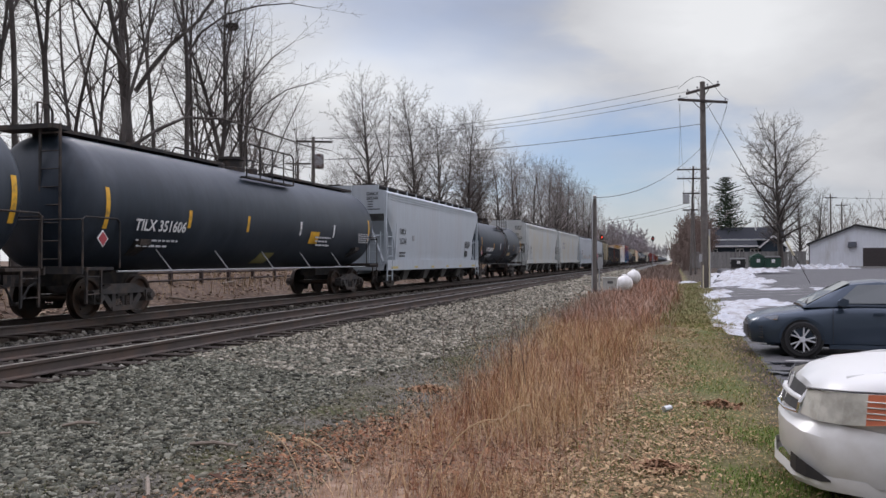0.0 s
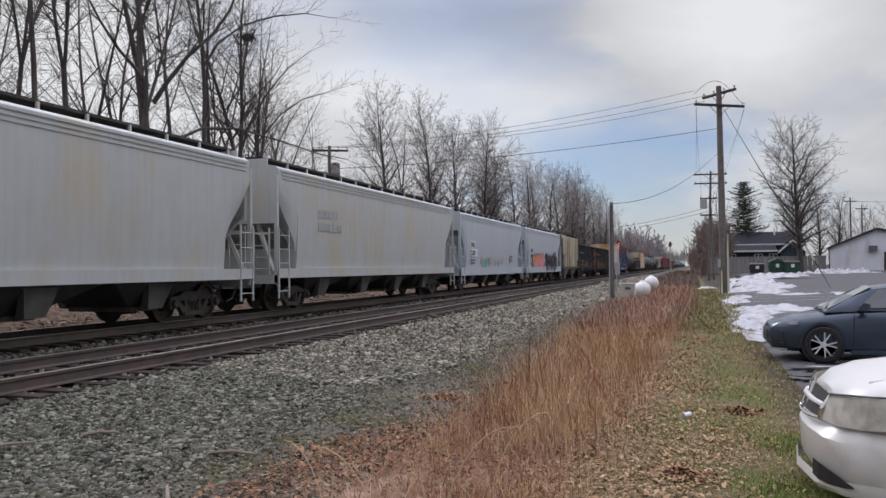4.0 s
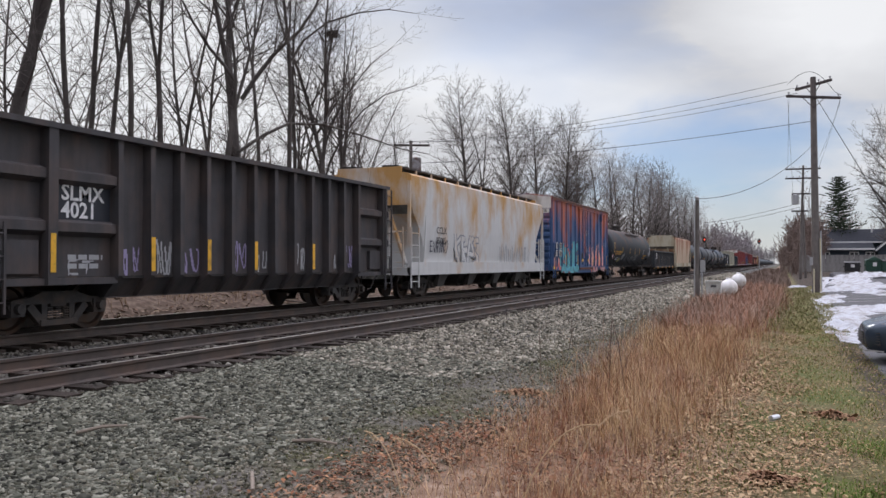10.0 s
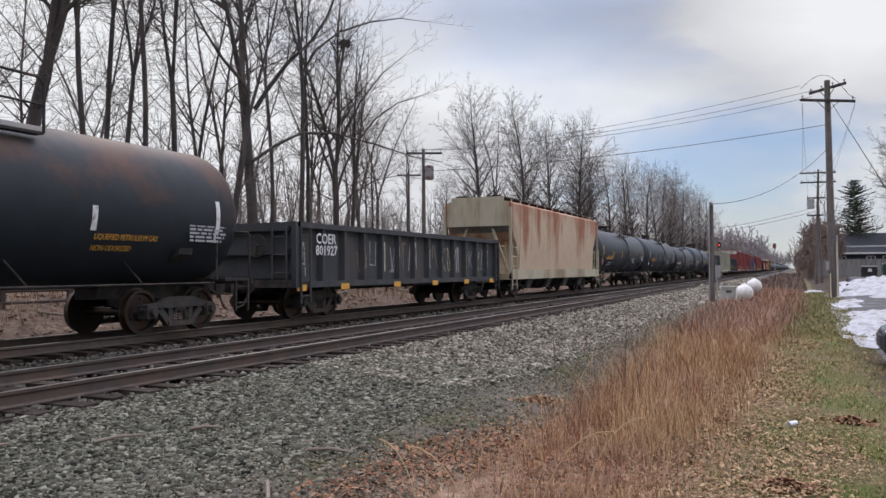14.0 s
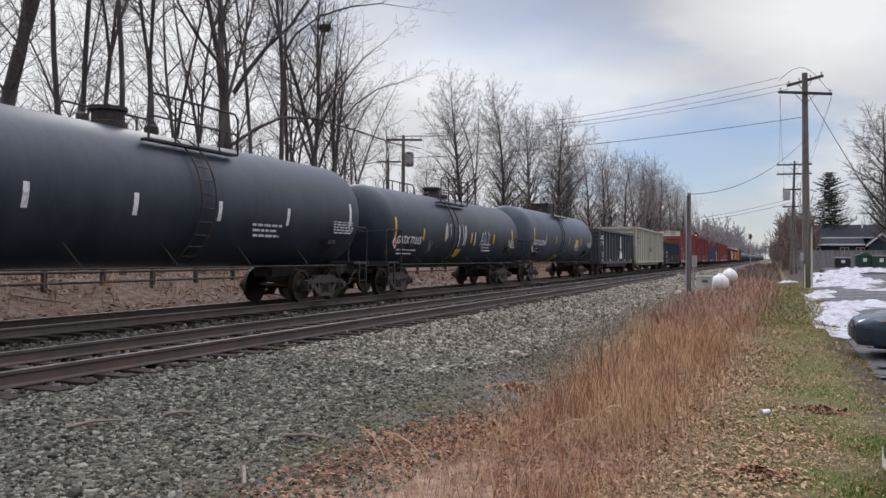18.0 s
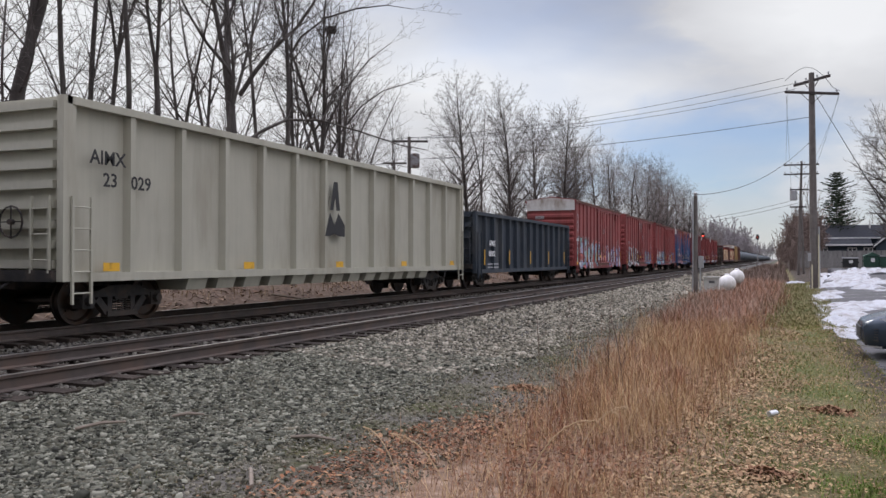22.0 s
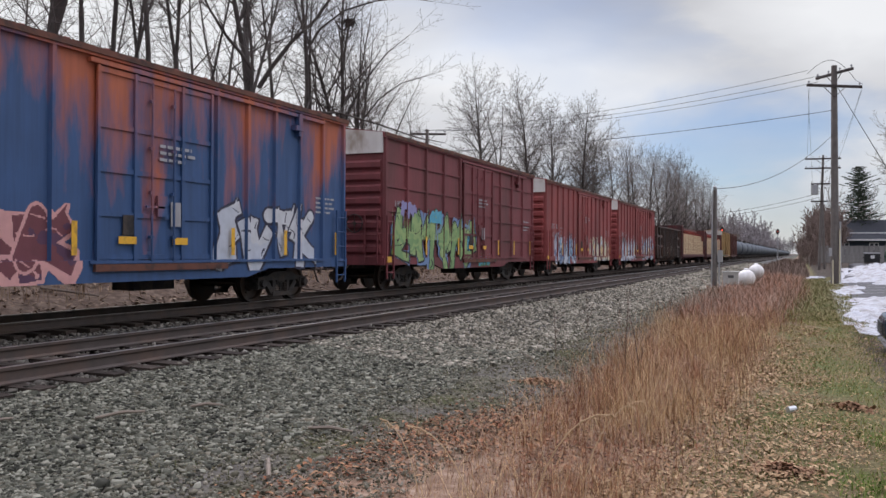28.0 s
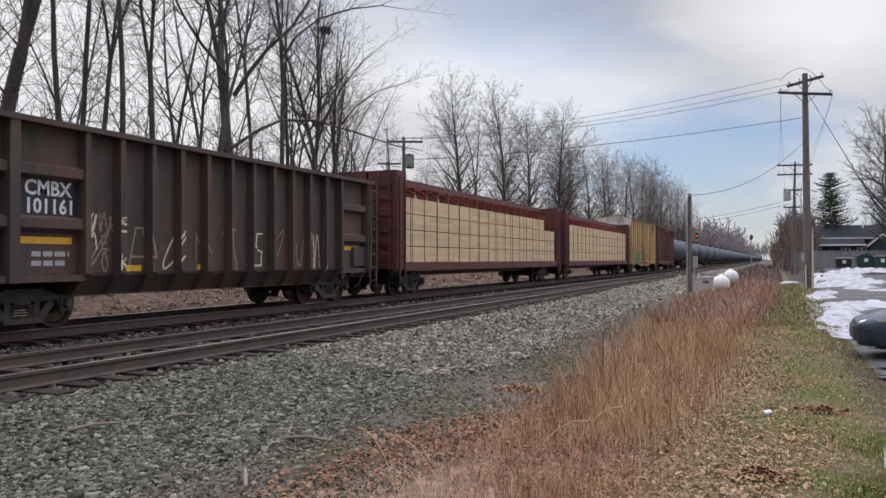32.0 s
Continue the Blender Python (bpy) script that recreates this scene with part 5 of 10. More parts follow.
# --- centre-beam lumber cars ---
def centerbeam(F, R, label, seed):
    car, L = start_car("centerbeam_car", label, "flat car", F, R)
    h = L / 2
    red = mat("oxide red paint", (0.115, 0.030, 0.030), 0.65, 0, 0.2, 3.0, (0.05, 0.03, 0.03), 0.4, 2.0, 2.0)
    zt = 4.20
    part("deck", Geo().box(-1.5, 1.5, -h + 0.3, h - 0.3, 0.98, 1.12).box(-0.4, 0.4, -h + 0.2, h - 0.2, 0.65, 0.98), red, car)
    for sx in (-1, 1):
        part("side_sill", Geo().box(sx * 1.46, sx * 1.54, -h + 0.3, h - 0.3, 0.86, 1.16), red, car)
    for sy in (-1, 1):
        part("bulkhead", Geo().box(-1.42, 1.42, sy * h, sy * (h - 0.18), 0.95, zt), red, car)
        for sx in (-1, 1):
            part("corner_post", Geo().box(sx * 1.42, sx * 1.56, sy * (h + 0.02), sy * (h - 0.7), 0.9, zt), red, car)
        for k in range(6):
            part("end_rib", Geo().box(-1.41, 1.41, sy * (h + 0.06), sy * h, 1.2 + 0.5 * k, 1.32 + 0.5 * k), red, car)
        ladder(car, 1.1, sy * (h + 0.08), 0.9, zt, "x", 0.42, red)
        ladder(car, 1.60, sy * (h - 0.35), 0.45, zt - 0.2, "y", 0.42, red)
    part("top_chord", Geo().box(-0.45, 0.45, -h + 0.1, h - 0.1, zt - 0.16, zt).box(-0.50, -0.42, -h, h, zt - 0.24, zt - 0.05).box(0.42, 0.50, -h, h, zt - 0.24, zt - 0.05), red, car)
    k = 0
    y = -h + 0.9
    while y < h - 0.6:
        part("post", Geo().prism([(-0.09, 1.1), (0.09, 1.1), (0.12, zt - 0.9), (0.26, zt - 0.2), (-0.26, zt - 0.2), (-0.12, zt - 0.9)], "y", y - 0.07, y + 0.07), red, car)
        y += 1.18
    rnd = random.Random(seed)
    wrap = mat("sawn lumber ends", (0.60, 0.48, 0.29), 0.8, 0, 0.10, 14.0, (0.46, 0.35, 0.19), 0.3, 3.0, each=0.10)
    dark_strap = mat("lumber strap", (0.30, 0.22, 0.13), 0.7)
    cols = 9
    w = (L - 1.7) / cols
    board = Geo().box(1.2, 1.42, 0.005, w - 0.005, 0.0, 0.1050).mesh("board", wrap)
    for row in range(4):
        z0 = 1.14 + row * 0.56
        for c in range(cols):
            if row == 3 and c in (cols - 1,) and seed % 2:
                continue
            y0 = -h + 0.85 + c * w
            bd = part("lumber_bundle", Geo().box(-1.42, 1.36, y0 + 0.006, y0 + w - 0.006, z0 + 0.02, z0 + 0.552), wrap, car)
            for b in range(5):
                part("board", board, None, bd, at=(rnd.uniform(-0.006, 0.006), y0, z0 + 0.02 + b * 0.1068))
            part("strap", Geo().box(-1.43, 1.435, y0 + w * 0.3, y0 + w * 0.3 + 0.03, z0 + 0.035, z0 + 0.555), dark_strap, bd)
    webbing = mat("red webbing", (0.30, 0.05, 0.04), 0.8)
    y = -h + 1.2
    while y < h - 1:
        part("tie_cable", Geo().pipe([(0.48, y, zt - 0.25), (1.46, y + 0.1, 3.4), (1.47, y + 0.1, 1.1)], 0.012, 4), webbing, car)
        y += 1.18
    running_gear(car, L, 2.2)
    return car

# ---- the cars in their order; numbers are metres along the track at the clip's start ----
tank_grey = mat("blue grey tank paint", (0.062, 0.084, 0.112), 0.55, 0, 0.18, 2.0, (0.10, 0.11, 0.12), 0.35, 0.8, 2.5, spec=0.32)
tank_rust = mat("black tank paint with rust", (0.017, 0.023, 0.029), 0.58, 0, 0.2, 2.0, (0.075, 0.036, 0.022), 0.30, 0.7, 1.0, zdirt=(1.5, 4.2), spec=0.3)
hop_grey = mat("pale grey hopper paint", (0.415, 0.46, 0.495), 0.5, 0, 0.04, 2.0, (0.41, 0.43, 0.45), 0.22, 0.8, 5.0)
patch_grey = mat("blue grey patch paint", (0.33, 0.37, 0.40), 0.65, 0, 0.06, 3.0)
hop_end = mat("grimy hopper end", (0.085, 0.082, 0.074), 0.75, 0, 0.2, 2.0, (0.08, 0.065, 0.055), 0.4, 1.2, 2.0)
hop_beige = mat("stained ivory hopper paint", (0.425, 0.45, 0.445), 0.6, 0, 0.05, 2.0, (0.44, 0.40, 0.30), 0.30, 0.55, 2.0)
hop_ivory = mat("cream ribbed hopper paint", (0.47, 0.44, 0.33), 0.65, 0, 0.08, 2.0, (0.28, 0.20, 0.11), 0.38, 0.9, 4.0)
hop_white = mat("white hopper paint with rust", (0.55, 0.56, 0.55), 0.6, 0, 0.06, 2.0, (0.46, 0.26, 0.08), 0.40, 0.7, 2.0, zdirt=(0.6, 4.6))
hop_rust = mat("peeling cream paint over rust", (0.54, 0.42, 0.30), 0.7, 0, 0.1, 3.0, (0.30, 0.115, 0.055), 0.42, 0.9, 3.5, zdirt=(1.6, 4.4))
gon_black = mat("weathered black gondola paint", (0.044, 0.050, 0.056), 0.7, 0, 0.22, 2.5, (0.072, 0.064, 0.058), 0.36, 1.2, 3.0)
gon_soot = mat("sooty black gondola paint", (0.052, 0.050, 0.053), 0.75, 0, 0.28, 2.5, (0.082, 0.064, 0.058), 0.45, 1.6, 2.0)
tag_tan = mat("faded tan spray", (0.26, 0.20, 0.14), 0.7)
tag_lilac = mat("thin lilac spray", (0.30, 0.26, 0.42), 0.7)
num_black = mat("fresh black panel paint", (0.018, 0.022, 0.030), 0.6, 0, 0.1, 3.0)
gon_panel = mat("orange patch paint", (0.30, 0.075, 0.040), 0.7, 0, 0.2, 2.5, (0.12, 0.05, 0.03), 0.4, 1.8, 2.0)
gon_brown = mat("rusty brown gondola paint", (0.066, 0.052, 0.046), 0.8, 0, 0.25, 2.5, (0.105, 0.060, 0.044), 0.46, 1.2, 3.0)
gon_navy = mat("blue black gondola paint", (0.026, 0.038, 0.054), 0.65, 0, 0.18, 2.5, (0.07, 0.075, 0.08), 0.3, 1.2, 3.0)
gon_blue = mat("slate gondola paint", (0.062, 0.072, 0.085), 0.55, 0, 0.15, 2.5, (0.10, 0.10, 0.10), 0.3, 1.2, 3.0)
gon_sand = mat("sand gondola paint", (0.43, 0.42, 0.34), 0.6, 0, 0.05, 2.0, (0.34, 0.32, 0.25), 0.25, 1.0, 4.0)
box_red = mat("oxide red box car paint", (0.282, 0.060, 0.057), 0.6, 0, 0.10, 1.5, (0.18, 0.046, 0.044), 0.34, 0.8, 4.0)
box_dark = mat("maroon box car paint", (0.190, 0.044, 0.050), 0.62, 0, 0.10, 1.5, (0.12, 0.036, 0.036), 0.38, 0.8, 4.0)
box_blue = mat("blue paint wearing to orange", (0.036, 0.086, 0.205), 0.6, 0, 0.12, 1.5, (0.42, 0.115, 0.055), 0.40, 1.15, 4.5, zdirt=(1.5, 5.2))
box_yellow = mat("faded yellow box car paint", (0.44, 0.30, 0.13), 0.65, 0, 0.10, 1.5, (0.25, 0.13, 0.06), 0.36, 0.9, 3.0)
box_brown = mat("dark brown box car paint", (0.13, 0.050, 0.038), 0.65, 0, 0.12, 1.5, (0.07, 0.03, 0.025), 0.38, 0.9, 3.0)
cap_white = mat("white end panel", (0.62, 0.61, 0.58), 0.65, 0, 0.06, 3.0, (0.32, 0.27, 0.22), 0.30, 1.5, 2.0)
faint_mark = mat("faded grey spray", (0.24, 0.255, 0.28), 0.8)
sp_rose = mat("rose spray", (0.62, 0.33, 0.31), 0.7)
sp_pink2 = mat("bubblegum spray", (0.62, 0.24, 0.30), 0.7)
sp_coral = mat("coral spray", (0.60, 0.17, 0.15), 0.7)
sp_aqua = mat("aqua spray", (0.10, 0.36, 0.40), 0.7)
sp_mint = mat("mint spray", (0.24, 0.44, 0.42), 0.7)
sp_wine = mat("wine spray", (0.16, 0.05, 0.06), 0.7)
faded_yellow = mat("faded yellow stripe", (0.50, 0.41, 0.15), 0.7)
plate_tan = mat("tan plate paint", (0.52, 0.40, 0.22), 0.6)
sp_dusk = mat("dusky violet spray", (0.085, 0.075, 0.13), 0.7)
plate_olive = mat("olive plate paint", (0.30, 0.27, 0.10), 0.6)
yellow_panel = mat("worn yellow panel paint", (0.62, 0.50, 0.05), 0.6, 0, 0.1, 3.0, (0.30, 0.25, 0.06), 0.3, 2.0)
sp_black = mat("black spray", (0.016, 0.016, 0.018), 0.6)
sp_plum = mat("plum spray", (0.10, 0.045, 0.085), 0.7)
sp_lime = mat("lime spray", (0.30, 0.42, 0.17), 0.7)
sp_moss = mat("moss spray", (0.085, 0.18, 0.08), 0.7)
sp_lilac = mat("lilac spray", (0.40, 0.41, 0.55), 0.7)
sp_silver = mat("silver spray", (0.50, 0.54, 0.60), 0.6)
sp_steel = mat("steel blue spray", (0.16, 0.25, 0.42), 0.7)
sp_sky = mat("sky blue spray", (0.20, 0.38, 0.54), 0.7)
sp_white = mat("white spray", (0.56, 0.58, 0.60), 0.7)
sp_pink = mat("pink spray", (0.85, 0.16, 0.16), 0.7)
sp_orange = mat("orange spray", (0.62, 0.20, 0.06), 0.7)
sp_teal = mat("teal spray", (0.05, 0.42, 0.36), 0.7)
sp_blue = mat("blue spray", (0.12, 0.28, 0.50), 0.7)
sp_cyan = mat("cyan spray", (0.10, 0.38, 0.50), 0.7)
sp_green = mat("green spray", (0.20, 0.34, 0.14), 0.7)
sp_violet = mat("violet spray", (0.27, 0.26, 0.46), 0.7)
sp_grey = mat("dark outline spray", (0.035, 0.036, 0.06), 0.7)
sp_cream = mat("cream spray", (0.62, 0.57, 0.40), 0.7)

Y_, W_M = yellow_mark, white_mark


def tank_stripes(L, first=None):
    h = L / 2
    a = first or Y_
    return [(-h + 0.75, a), (-h * 0.40, a), (0.4, a), (h * 0.42, W_M), (h - 3.2, W_M), (h - 0.75, a)]


def flares(car, y0, y1, z, reach, depth, material, seed):
    """Thin streaks of spray that shoot up from the top of a painted piece."""
    rnd = random.Random(seed)
    g = Geo()
    y = y0
    while y < y1:
        w, t = rnd.uniform(0.015, 0.05), z + reach * rnd.uniform(0.2, 1.0) ** 1.5
        x = depth(y) + 0.004
        g.prism([(y - w, z - 0.45), (y + w, z - 0.45), (y + w * 0.3 + rnd.uniform(-0.05, 0.08), t)], "x", x, x + 0.003)
        y += rnd.uniform(0.05, 0.16)
    tagged(part("overspray", g, material, car), kind="stuff")


def end_notes(car, y, a, b, z, zn, n):
    """Reporting mark and small print on the end sheet that faces down the line."""
    lettering(a, 0.19, dark_mark, car, (0.69, y, z), (90, 0, 0), bold=0.004)
    lettering(b, 0.17, dark_mark, car, (0.69, y, z - 0.18), (90, 0, 0), bold=0.004)
    for k in range(n):
        part("marking", Geo().box(0.74, 0.98 + 0.3 * (k > 2), y - 0.004, y, zn - 0.035 - k * 0.105, zn - k * 0.105), dark_mark, car)
        if n < 6:
            part("marking", Geo().box(-0.25, 0.12, y - 0.004, y, zn - 0.035 - k * 0.105, zn - k * 0.105), dark_mark, car)


def sill_marks(car, ys):
    for y in ys:
        part("reflector", Geo().box(HW + 0.03, HW + 0.036, y - 0.21, y + 0.21, 0.90, 1.0), faded_yellow, car)


c = tank_car(-4.65, 12.95, "black tank car with a full-length roof walkway", black_paint, full_walk=True, stripes=tank_stripes(17.6))
c = tank_car(14.0, 31.2, "clean black tank car with a full-length roof walkway", black_paint, full_walk=True, dome=-0.25, plat=(-1.5, 1.5), stripes=[(-7.83, Y_), (-4.75, Y_), (-1.85, Y_), (1.52, W_M), (4.18, W_M), (7.55, Y_)], mark="TILX 351606", mark_y=-6.95, mark_size=0.37)
part("sign", arc_strip(1.5, 2.5, 2.30, 3.0, -27, -11, 4), yellow_mark, c, "yellow square notice")
part("data_plate", arc_strip(1.5, 2.5, -0.5, 0.4, -62, -42, 4), plate_olive, c, "olive data plate")
h2 = hopper_car(31.9, 48.2, "pale grey covered hopper with three bays", hop_grey)
lettering("DAKX", 0.36, dark_mark, h2, (HW + 0.012, -6.42, 2.40))
end_notes(h2, -8.06, "DAKX", "252340", 3.97, 3.72, 4)
sill_marks(h2, (-7.4, -6.95, -4.18, -1.5, 1.2, 3.88, 6.7, 7.15))
bars_text(h2, HW + 0.0, 5.0, 2.28, (1.2, 1.25, 1.2, 1.25, 1.1, 1.0), 0.035, 0.066, dark_mark)
part("data_plate", Geo().box(HW - 0.01, HW + 0.004, 5.0, 5.55, 1.46, 1.78), dark_mark, h2, "dark blue marking square")
part("data_plate", Geo().box(HW + 0.005, HW + 0.013, -4.61, -4.35, 2.14, 2.38), dim_mark, h2, "faint outlined square")
bars_text(h2, HW + 0.01, -6.5, 1.55, (0.8, 0.7), 0.07, 0.14, dark_mark)
lettering("252340", 0.36, dark_mark, h2, (HW + 0.012, -6.46, 1.97))
c = tank_car(49.2, 63.9, "short black tank car with a rusty seam", black_paint, r=1.42, zc=2.40, mid_ladder=True, stripes=[(-6.35, amber_mark), (-2.74, amber_mark), (-0.6, W_M), (2.21, W_M), (4.32, amber_mark), (7.0, amber_mark)], mark="UTLX 681300", mark_y=-5.25, mark_size=0.36, tables=False)
part("sign", arc_strip(1.422, 2.40, 2.45, 3.35, -34, -24, 3), plate_tan, c, "tan notice plate")
for n_ in range(7):   # a white table of small print
    for y0_, y1_ in ((5.66, 5.95), (5.99, 6.30), (6.34, 6.72)):
        part("marking", arc_strip(1.424, 2.40, y0_, y1_, -25 + 3.0 * n_, -23.2 + 3.0 * n_, 1), dim_mark, c)
part("marking", arc_strip(1.424, 2.40, 5.35, 5.80, -35, -33.5, 1), dim_mark, c)
part("marking", arc_strip(1.424, 2.40, 5.35, 5.70, -38, -36.5, 1), dim_mark, c)
part("marking", arc_strip(1.424, 2.40, -5.3, -2.9, -36, -34.6, 1), dim_mark, c)
plate_ = part("data_plate", arc_strip(1.422, 2.40, 4.33, 4.87, -49, -37, 2), white_mark, c, "small framed plate")
part("plate_face", arc_strip(1.426, 2.40, 4.37, 4.83, -48, -38, 2), num_black, plate_)
part("placard", Geo().prism([(5.05, 1.02), (5.22, 1.20), (5.05, 1.38), (4.88, 1.20)], "x", 1.41, 1.425), white_mark, c, "white diamond placard")
part("seam", arc_strip(1.423, 2.40, 0.75, 0.90, -60, 88, 12), rust_band, c, "rusty seam band")
part("seam", arc_strip(1.423, 2.40, 1.45, 1.52, -60, 88, 12), rust_band, c, "rusty seam band")
h4 = hopper_car(65.0, 83.2, "long ivory covered hopper with yellow stains", hop_beige, zeave=4.1, low=1.0, panel=2.6)
lettering("DAKX", 0.36, dim_mark, h4, (HW + 0.012, -7.14, 2.20))
lettering("395061", 0.36, dim_mark, h4, (HW + 0.012, -7.20, 1.78))
end_notes(h4, -9.01, "DAKX", "395061", 3.90, 3.44, 6)
bars_text(h4, HW + 0.0, -7.05, 1.52, (0.7, 1.6), 0.07, 0.13, dim_mark)
h5 = hopper_car(84.6, 102.8, "ivory covered hopper with grey panels", hop_beige, zeave=4.1, low=1.0, panel=2.6)
bars_text(h5, HW + 0.01, -6.4, 2.9, (1.5, 1.8), 0.25, 0.42, dim_mark)
h6 = hopper_car(104.1, 120.1, "pale grey covered hopper with sprayed scribbles", hop_grey)
part("number_panel", Geo().box(HW + 0.002, HW + 0.006, -5.95, -4.93, 2.30, 2.70), white_mark, h6)
part("number_panel", Geo().box(HW + 0.002, HW + 0.006, -5.97, -4.52, 1.87, 2.27), white_mark, h6)
lettering("DAKX", 0.37, dark_mark, h6, (HW + 0.012, -5.89, 2.37), bold=0.008)
lettering("252082", 0.37, dark_mark, h6, (HW + 0.012, -5.92, 1.94), bold=0.008)
bars_text(h6, HW + 0.0, -6.0, 1.62, (1.0, 0.9), 0.07, 0.15, dark_mark)
bars_text(h6, HW + 0.0, 3.9, 1.95, (0.9, 0.9, 0.8, 0.9), 0.05, 0.11, dark_mark)
spray(h6, -3.4, -1.3, 1.22, 1.85, lambda y: HW - 0.03, [sp_teal, sp_teal, sp_grey], sp_teal, 5, 7, style="thin")
spray(h6, -0.6, 1.4, 1.0, 1.7, lambda y: HW + 0.016, [sp_grey], sp_grey, 6, 4, style="thin")
for y in (-3.65, -1.34, 1.74, 4.0):
    part("reflector", Geo().box(HW - 0.02, HW - 0.006, y - 0.05, y + 0.05, 1.45, 1.89), amber_mark, h6)
h7 = hopper_car(121.5, 137.6, "pale grey covered hopper with large pink and black spraying", hop_grey)
lettering("DAKX", 0.36, dark_mark, h7, (HW + 0.012, -6.24, 2.37), bold=0.010)
lettering("252432", 0.36, dark_mark, h7, (HW + 0.012, -6.28, 1.97), bold=0.010)
bars_text(h7, HW + 0.0, -6.3, 1.62, (1.2, 1.2), 0.06, 0.13, faint_mark)
sill_marks(h7, (-7.05,))
spray(h7, -5.6, -0.45, 0.88, 2.42, lambda y: HW + 0.022, [sp_orange, sp_pink2, sp_orange], sp_grey, 7, 5, halo=sp_teal, fat=1.45, cell=0.021)
spray(h7, 0.1, 6.0, 0.92, 2.55, lambda y: HW + 0.022, [sp_black], None, 8, 6, fat=1.25, cell=0.021)
spray(h7, -0.75, 0.0, 1.55, 2.1, lambda y: HW, [sp_steel], None, 9, 3, style="thin")
for h_ in (h2, h4, h6, h7):   # condensed numerals
    for q in h_.children:
        if q.name.startswith("lettering") and abs(q.rotation_euler[2]) > 1:
            q.scale = (0.86, 1.0, 1.0)
e8 = hopper_car(139.0, 150.3, "cream ribbed two-bay covered hopper with rust stains", hop_ivory, bays=2, ribs=9, zeave=4.15, slope=1.25, belt=False, sill=hop_end, low=1.12)
part("number_panel", Geo().box(1.521, 1.525, -4.05, -2.3, 1.75, 2.85), patch_grey, e8, "pale blue grey patch")
for w_, y, z in (("AT", -4.0, 2.30), ("LX", -2.92, 2.34), ("307", -3.84, 1.96), ("37", -2.91, 1.98)):
    q = lettering(w_, 0.36, mat("faded dark numerals", (0.10, 0.12, 0.13), 0.7), e8, (1.53, y, z), bold=0.006)
    q.scale = (0.8, 1.0, 1.0)
part("stripe", Geo().box(1.521, 1.526, -4.12, -3.98, 1.35, 2.40), amber_mark, e8, "worn orange edge stripe")

def number_panel(car, k, a, b, size, back):
    """A black field between the two bars of the first bay, with the reporting mark; the same small on the end."""
    part("number_panel", Geo().box(1.36, 1.367, -k + 1.52, -k + 2.87, 1.99, 2.63), num_black, car)
    lettering(a, size, white_mark, car, (1.372, -k + 1.74, 2.36), bold=0.008)
    lettering(b, size, white_mark, car, (1.372, -k + 1.74, 2.05), bold=0.008)
    lettering(a, 0.20, white_mark, car, (0.35, -k + 0.13, 3.26), (90, 0, 0))
    lettering(b, 0.20, white_mark, car, (0.35, -k + 0.13, 3.09), (90, 0, 0))
    bars_text(car, 1.363, -k + 1.9, 1.30, (0.8, 0.7), 0.09, 0.16, dim_mark)


g9, d9, k9 = tub_gondola(151.9, 166.3, "black ribbed gondola with an orange end panel", gon_black)
part("end_panel", Geo().box(1.36, 1.366, k9 - 1.99, k9 - 0.52, 0.99, 3.54), gon_panel, g9, "orange patch panel")
for z in (1.86, 2.76):
    part("bar", Geo().prism([(1.36, z - 0.155), (1.526, z - 0.075), (1.526, z + 0.095), (1.36, z + 0.155)], "y", k9 - 1.98, k9 - 0.53), gon_panel, g9, "orange bar")
part("rib", Geo().box(1.36, 1.581, k9 - 0.525, k9 - 0.315, 0.855, 3.56), gon_panel, g9, "orange rib")
number_panel(g9, k9, "SLMX", "4016", 0.38, gon_black)
spray(g9, -k9 + 4.22, -k9 + 4.95, 0.95, 2.05, d9, [sp_blue, sp_cyan, sp_white], sp_cyan, 21, 1, fat=1.2)
spray(g9, -k9 + 5.15, -k9 + 5.80, 0.95, 2.00, d9, [sp_teal, sp_cyan], sp_cyan, 27, 1, fat=1.1, halo=sp_teal)
spray(g9, 0.2, 4.6, 1.05, 1.75, d9, [dim_mark], dim_mark, 22, 6, style="thin")
spray(g9, k9 - 1.8, k9 - 0.8, 1.05, 1.6, d9, [dim_mark], dim_mark, 28, 2, style="thin")
g10, d10, k10 = tub_gondola(167.8, 182.2, "sooty black ribbed gondola with small sprayed tags", gon_soot)
number_panel(g10, k10, "SLMX", "4021", 0.40, gon_soot)
spray(g10, -k10 + 1.85, -k10 + 2.5, 1.0, 1.35, d10, [dim_mark], dim_mark, 23, 2, style="thin")
for n_ in range(11):   # one tag in nearly every bay
    y_ = -k10 + 3.05 + n_ * (2 * k10 - 5.0) / 11
    if n_ not in (3, 6):
        spray(g10, y_ + 0.04, y_ + 0.66, 1.0, 1.55 + 0.2 * (n_ % 3 == 1), d10, [dim_mark if n_ % 2 else tag_lilac], dim_mark, 230 + n_, 2, style="thin")
h11 = hopper_car(183.6, 200.0, "white covered hopper with orange rust along the roof edge", hop_white, zeave=4.1, belt=False)
lettering("CCLX", 0.36, dark_mark, h11, (HW + 0.012, -5.96, 2.30))
lettering("95005", 0.36, dark_mark, h11, (HW + 0.012, -5.99, 1.93))
spray(h11, -4.3, -1.4, 1.22, 2.50, lambda y: HW - 0.02, [hop_white], faint_mark, 25, 4, fat=0.75, cell=0.021)
spray(h11, 0.9, 5.8, 0.98, 2.1, lambda y: HW + 0.016, [faint_mark], faint_mark, 26, 8, style="thin")
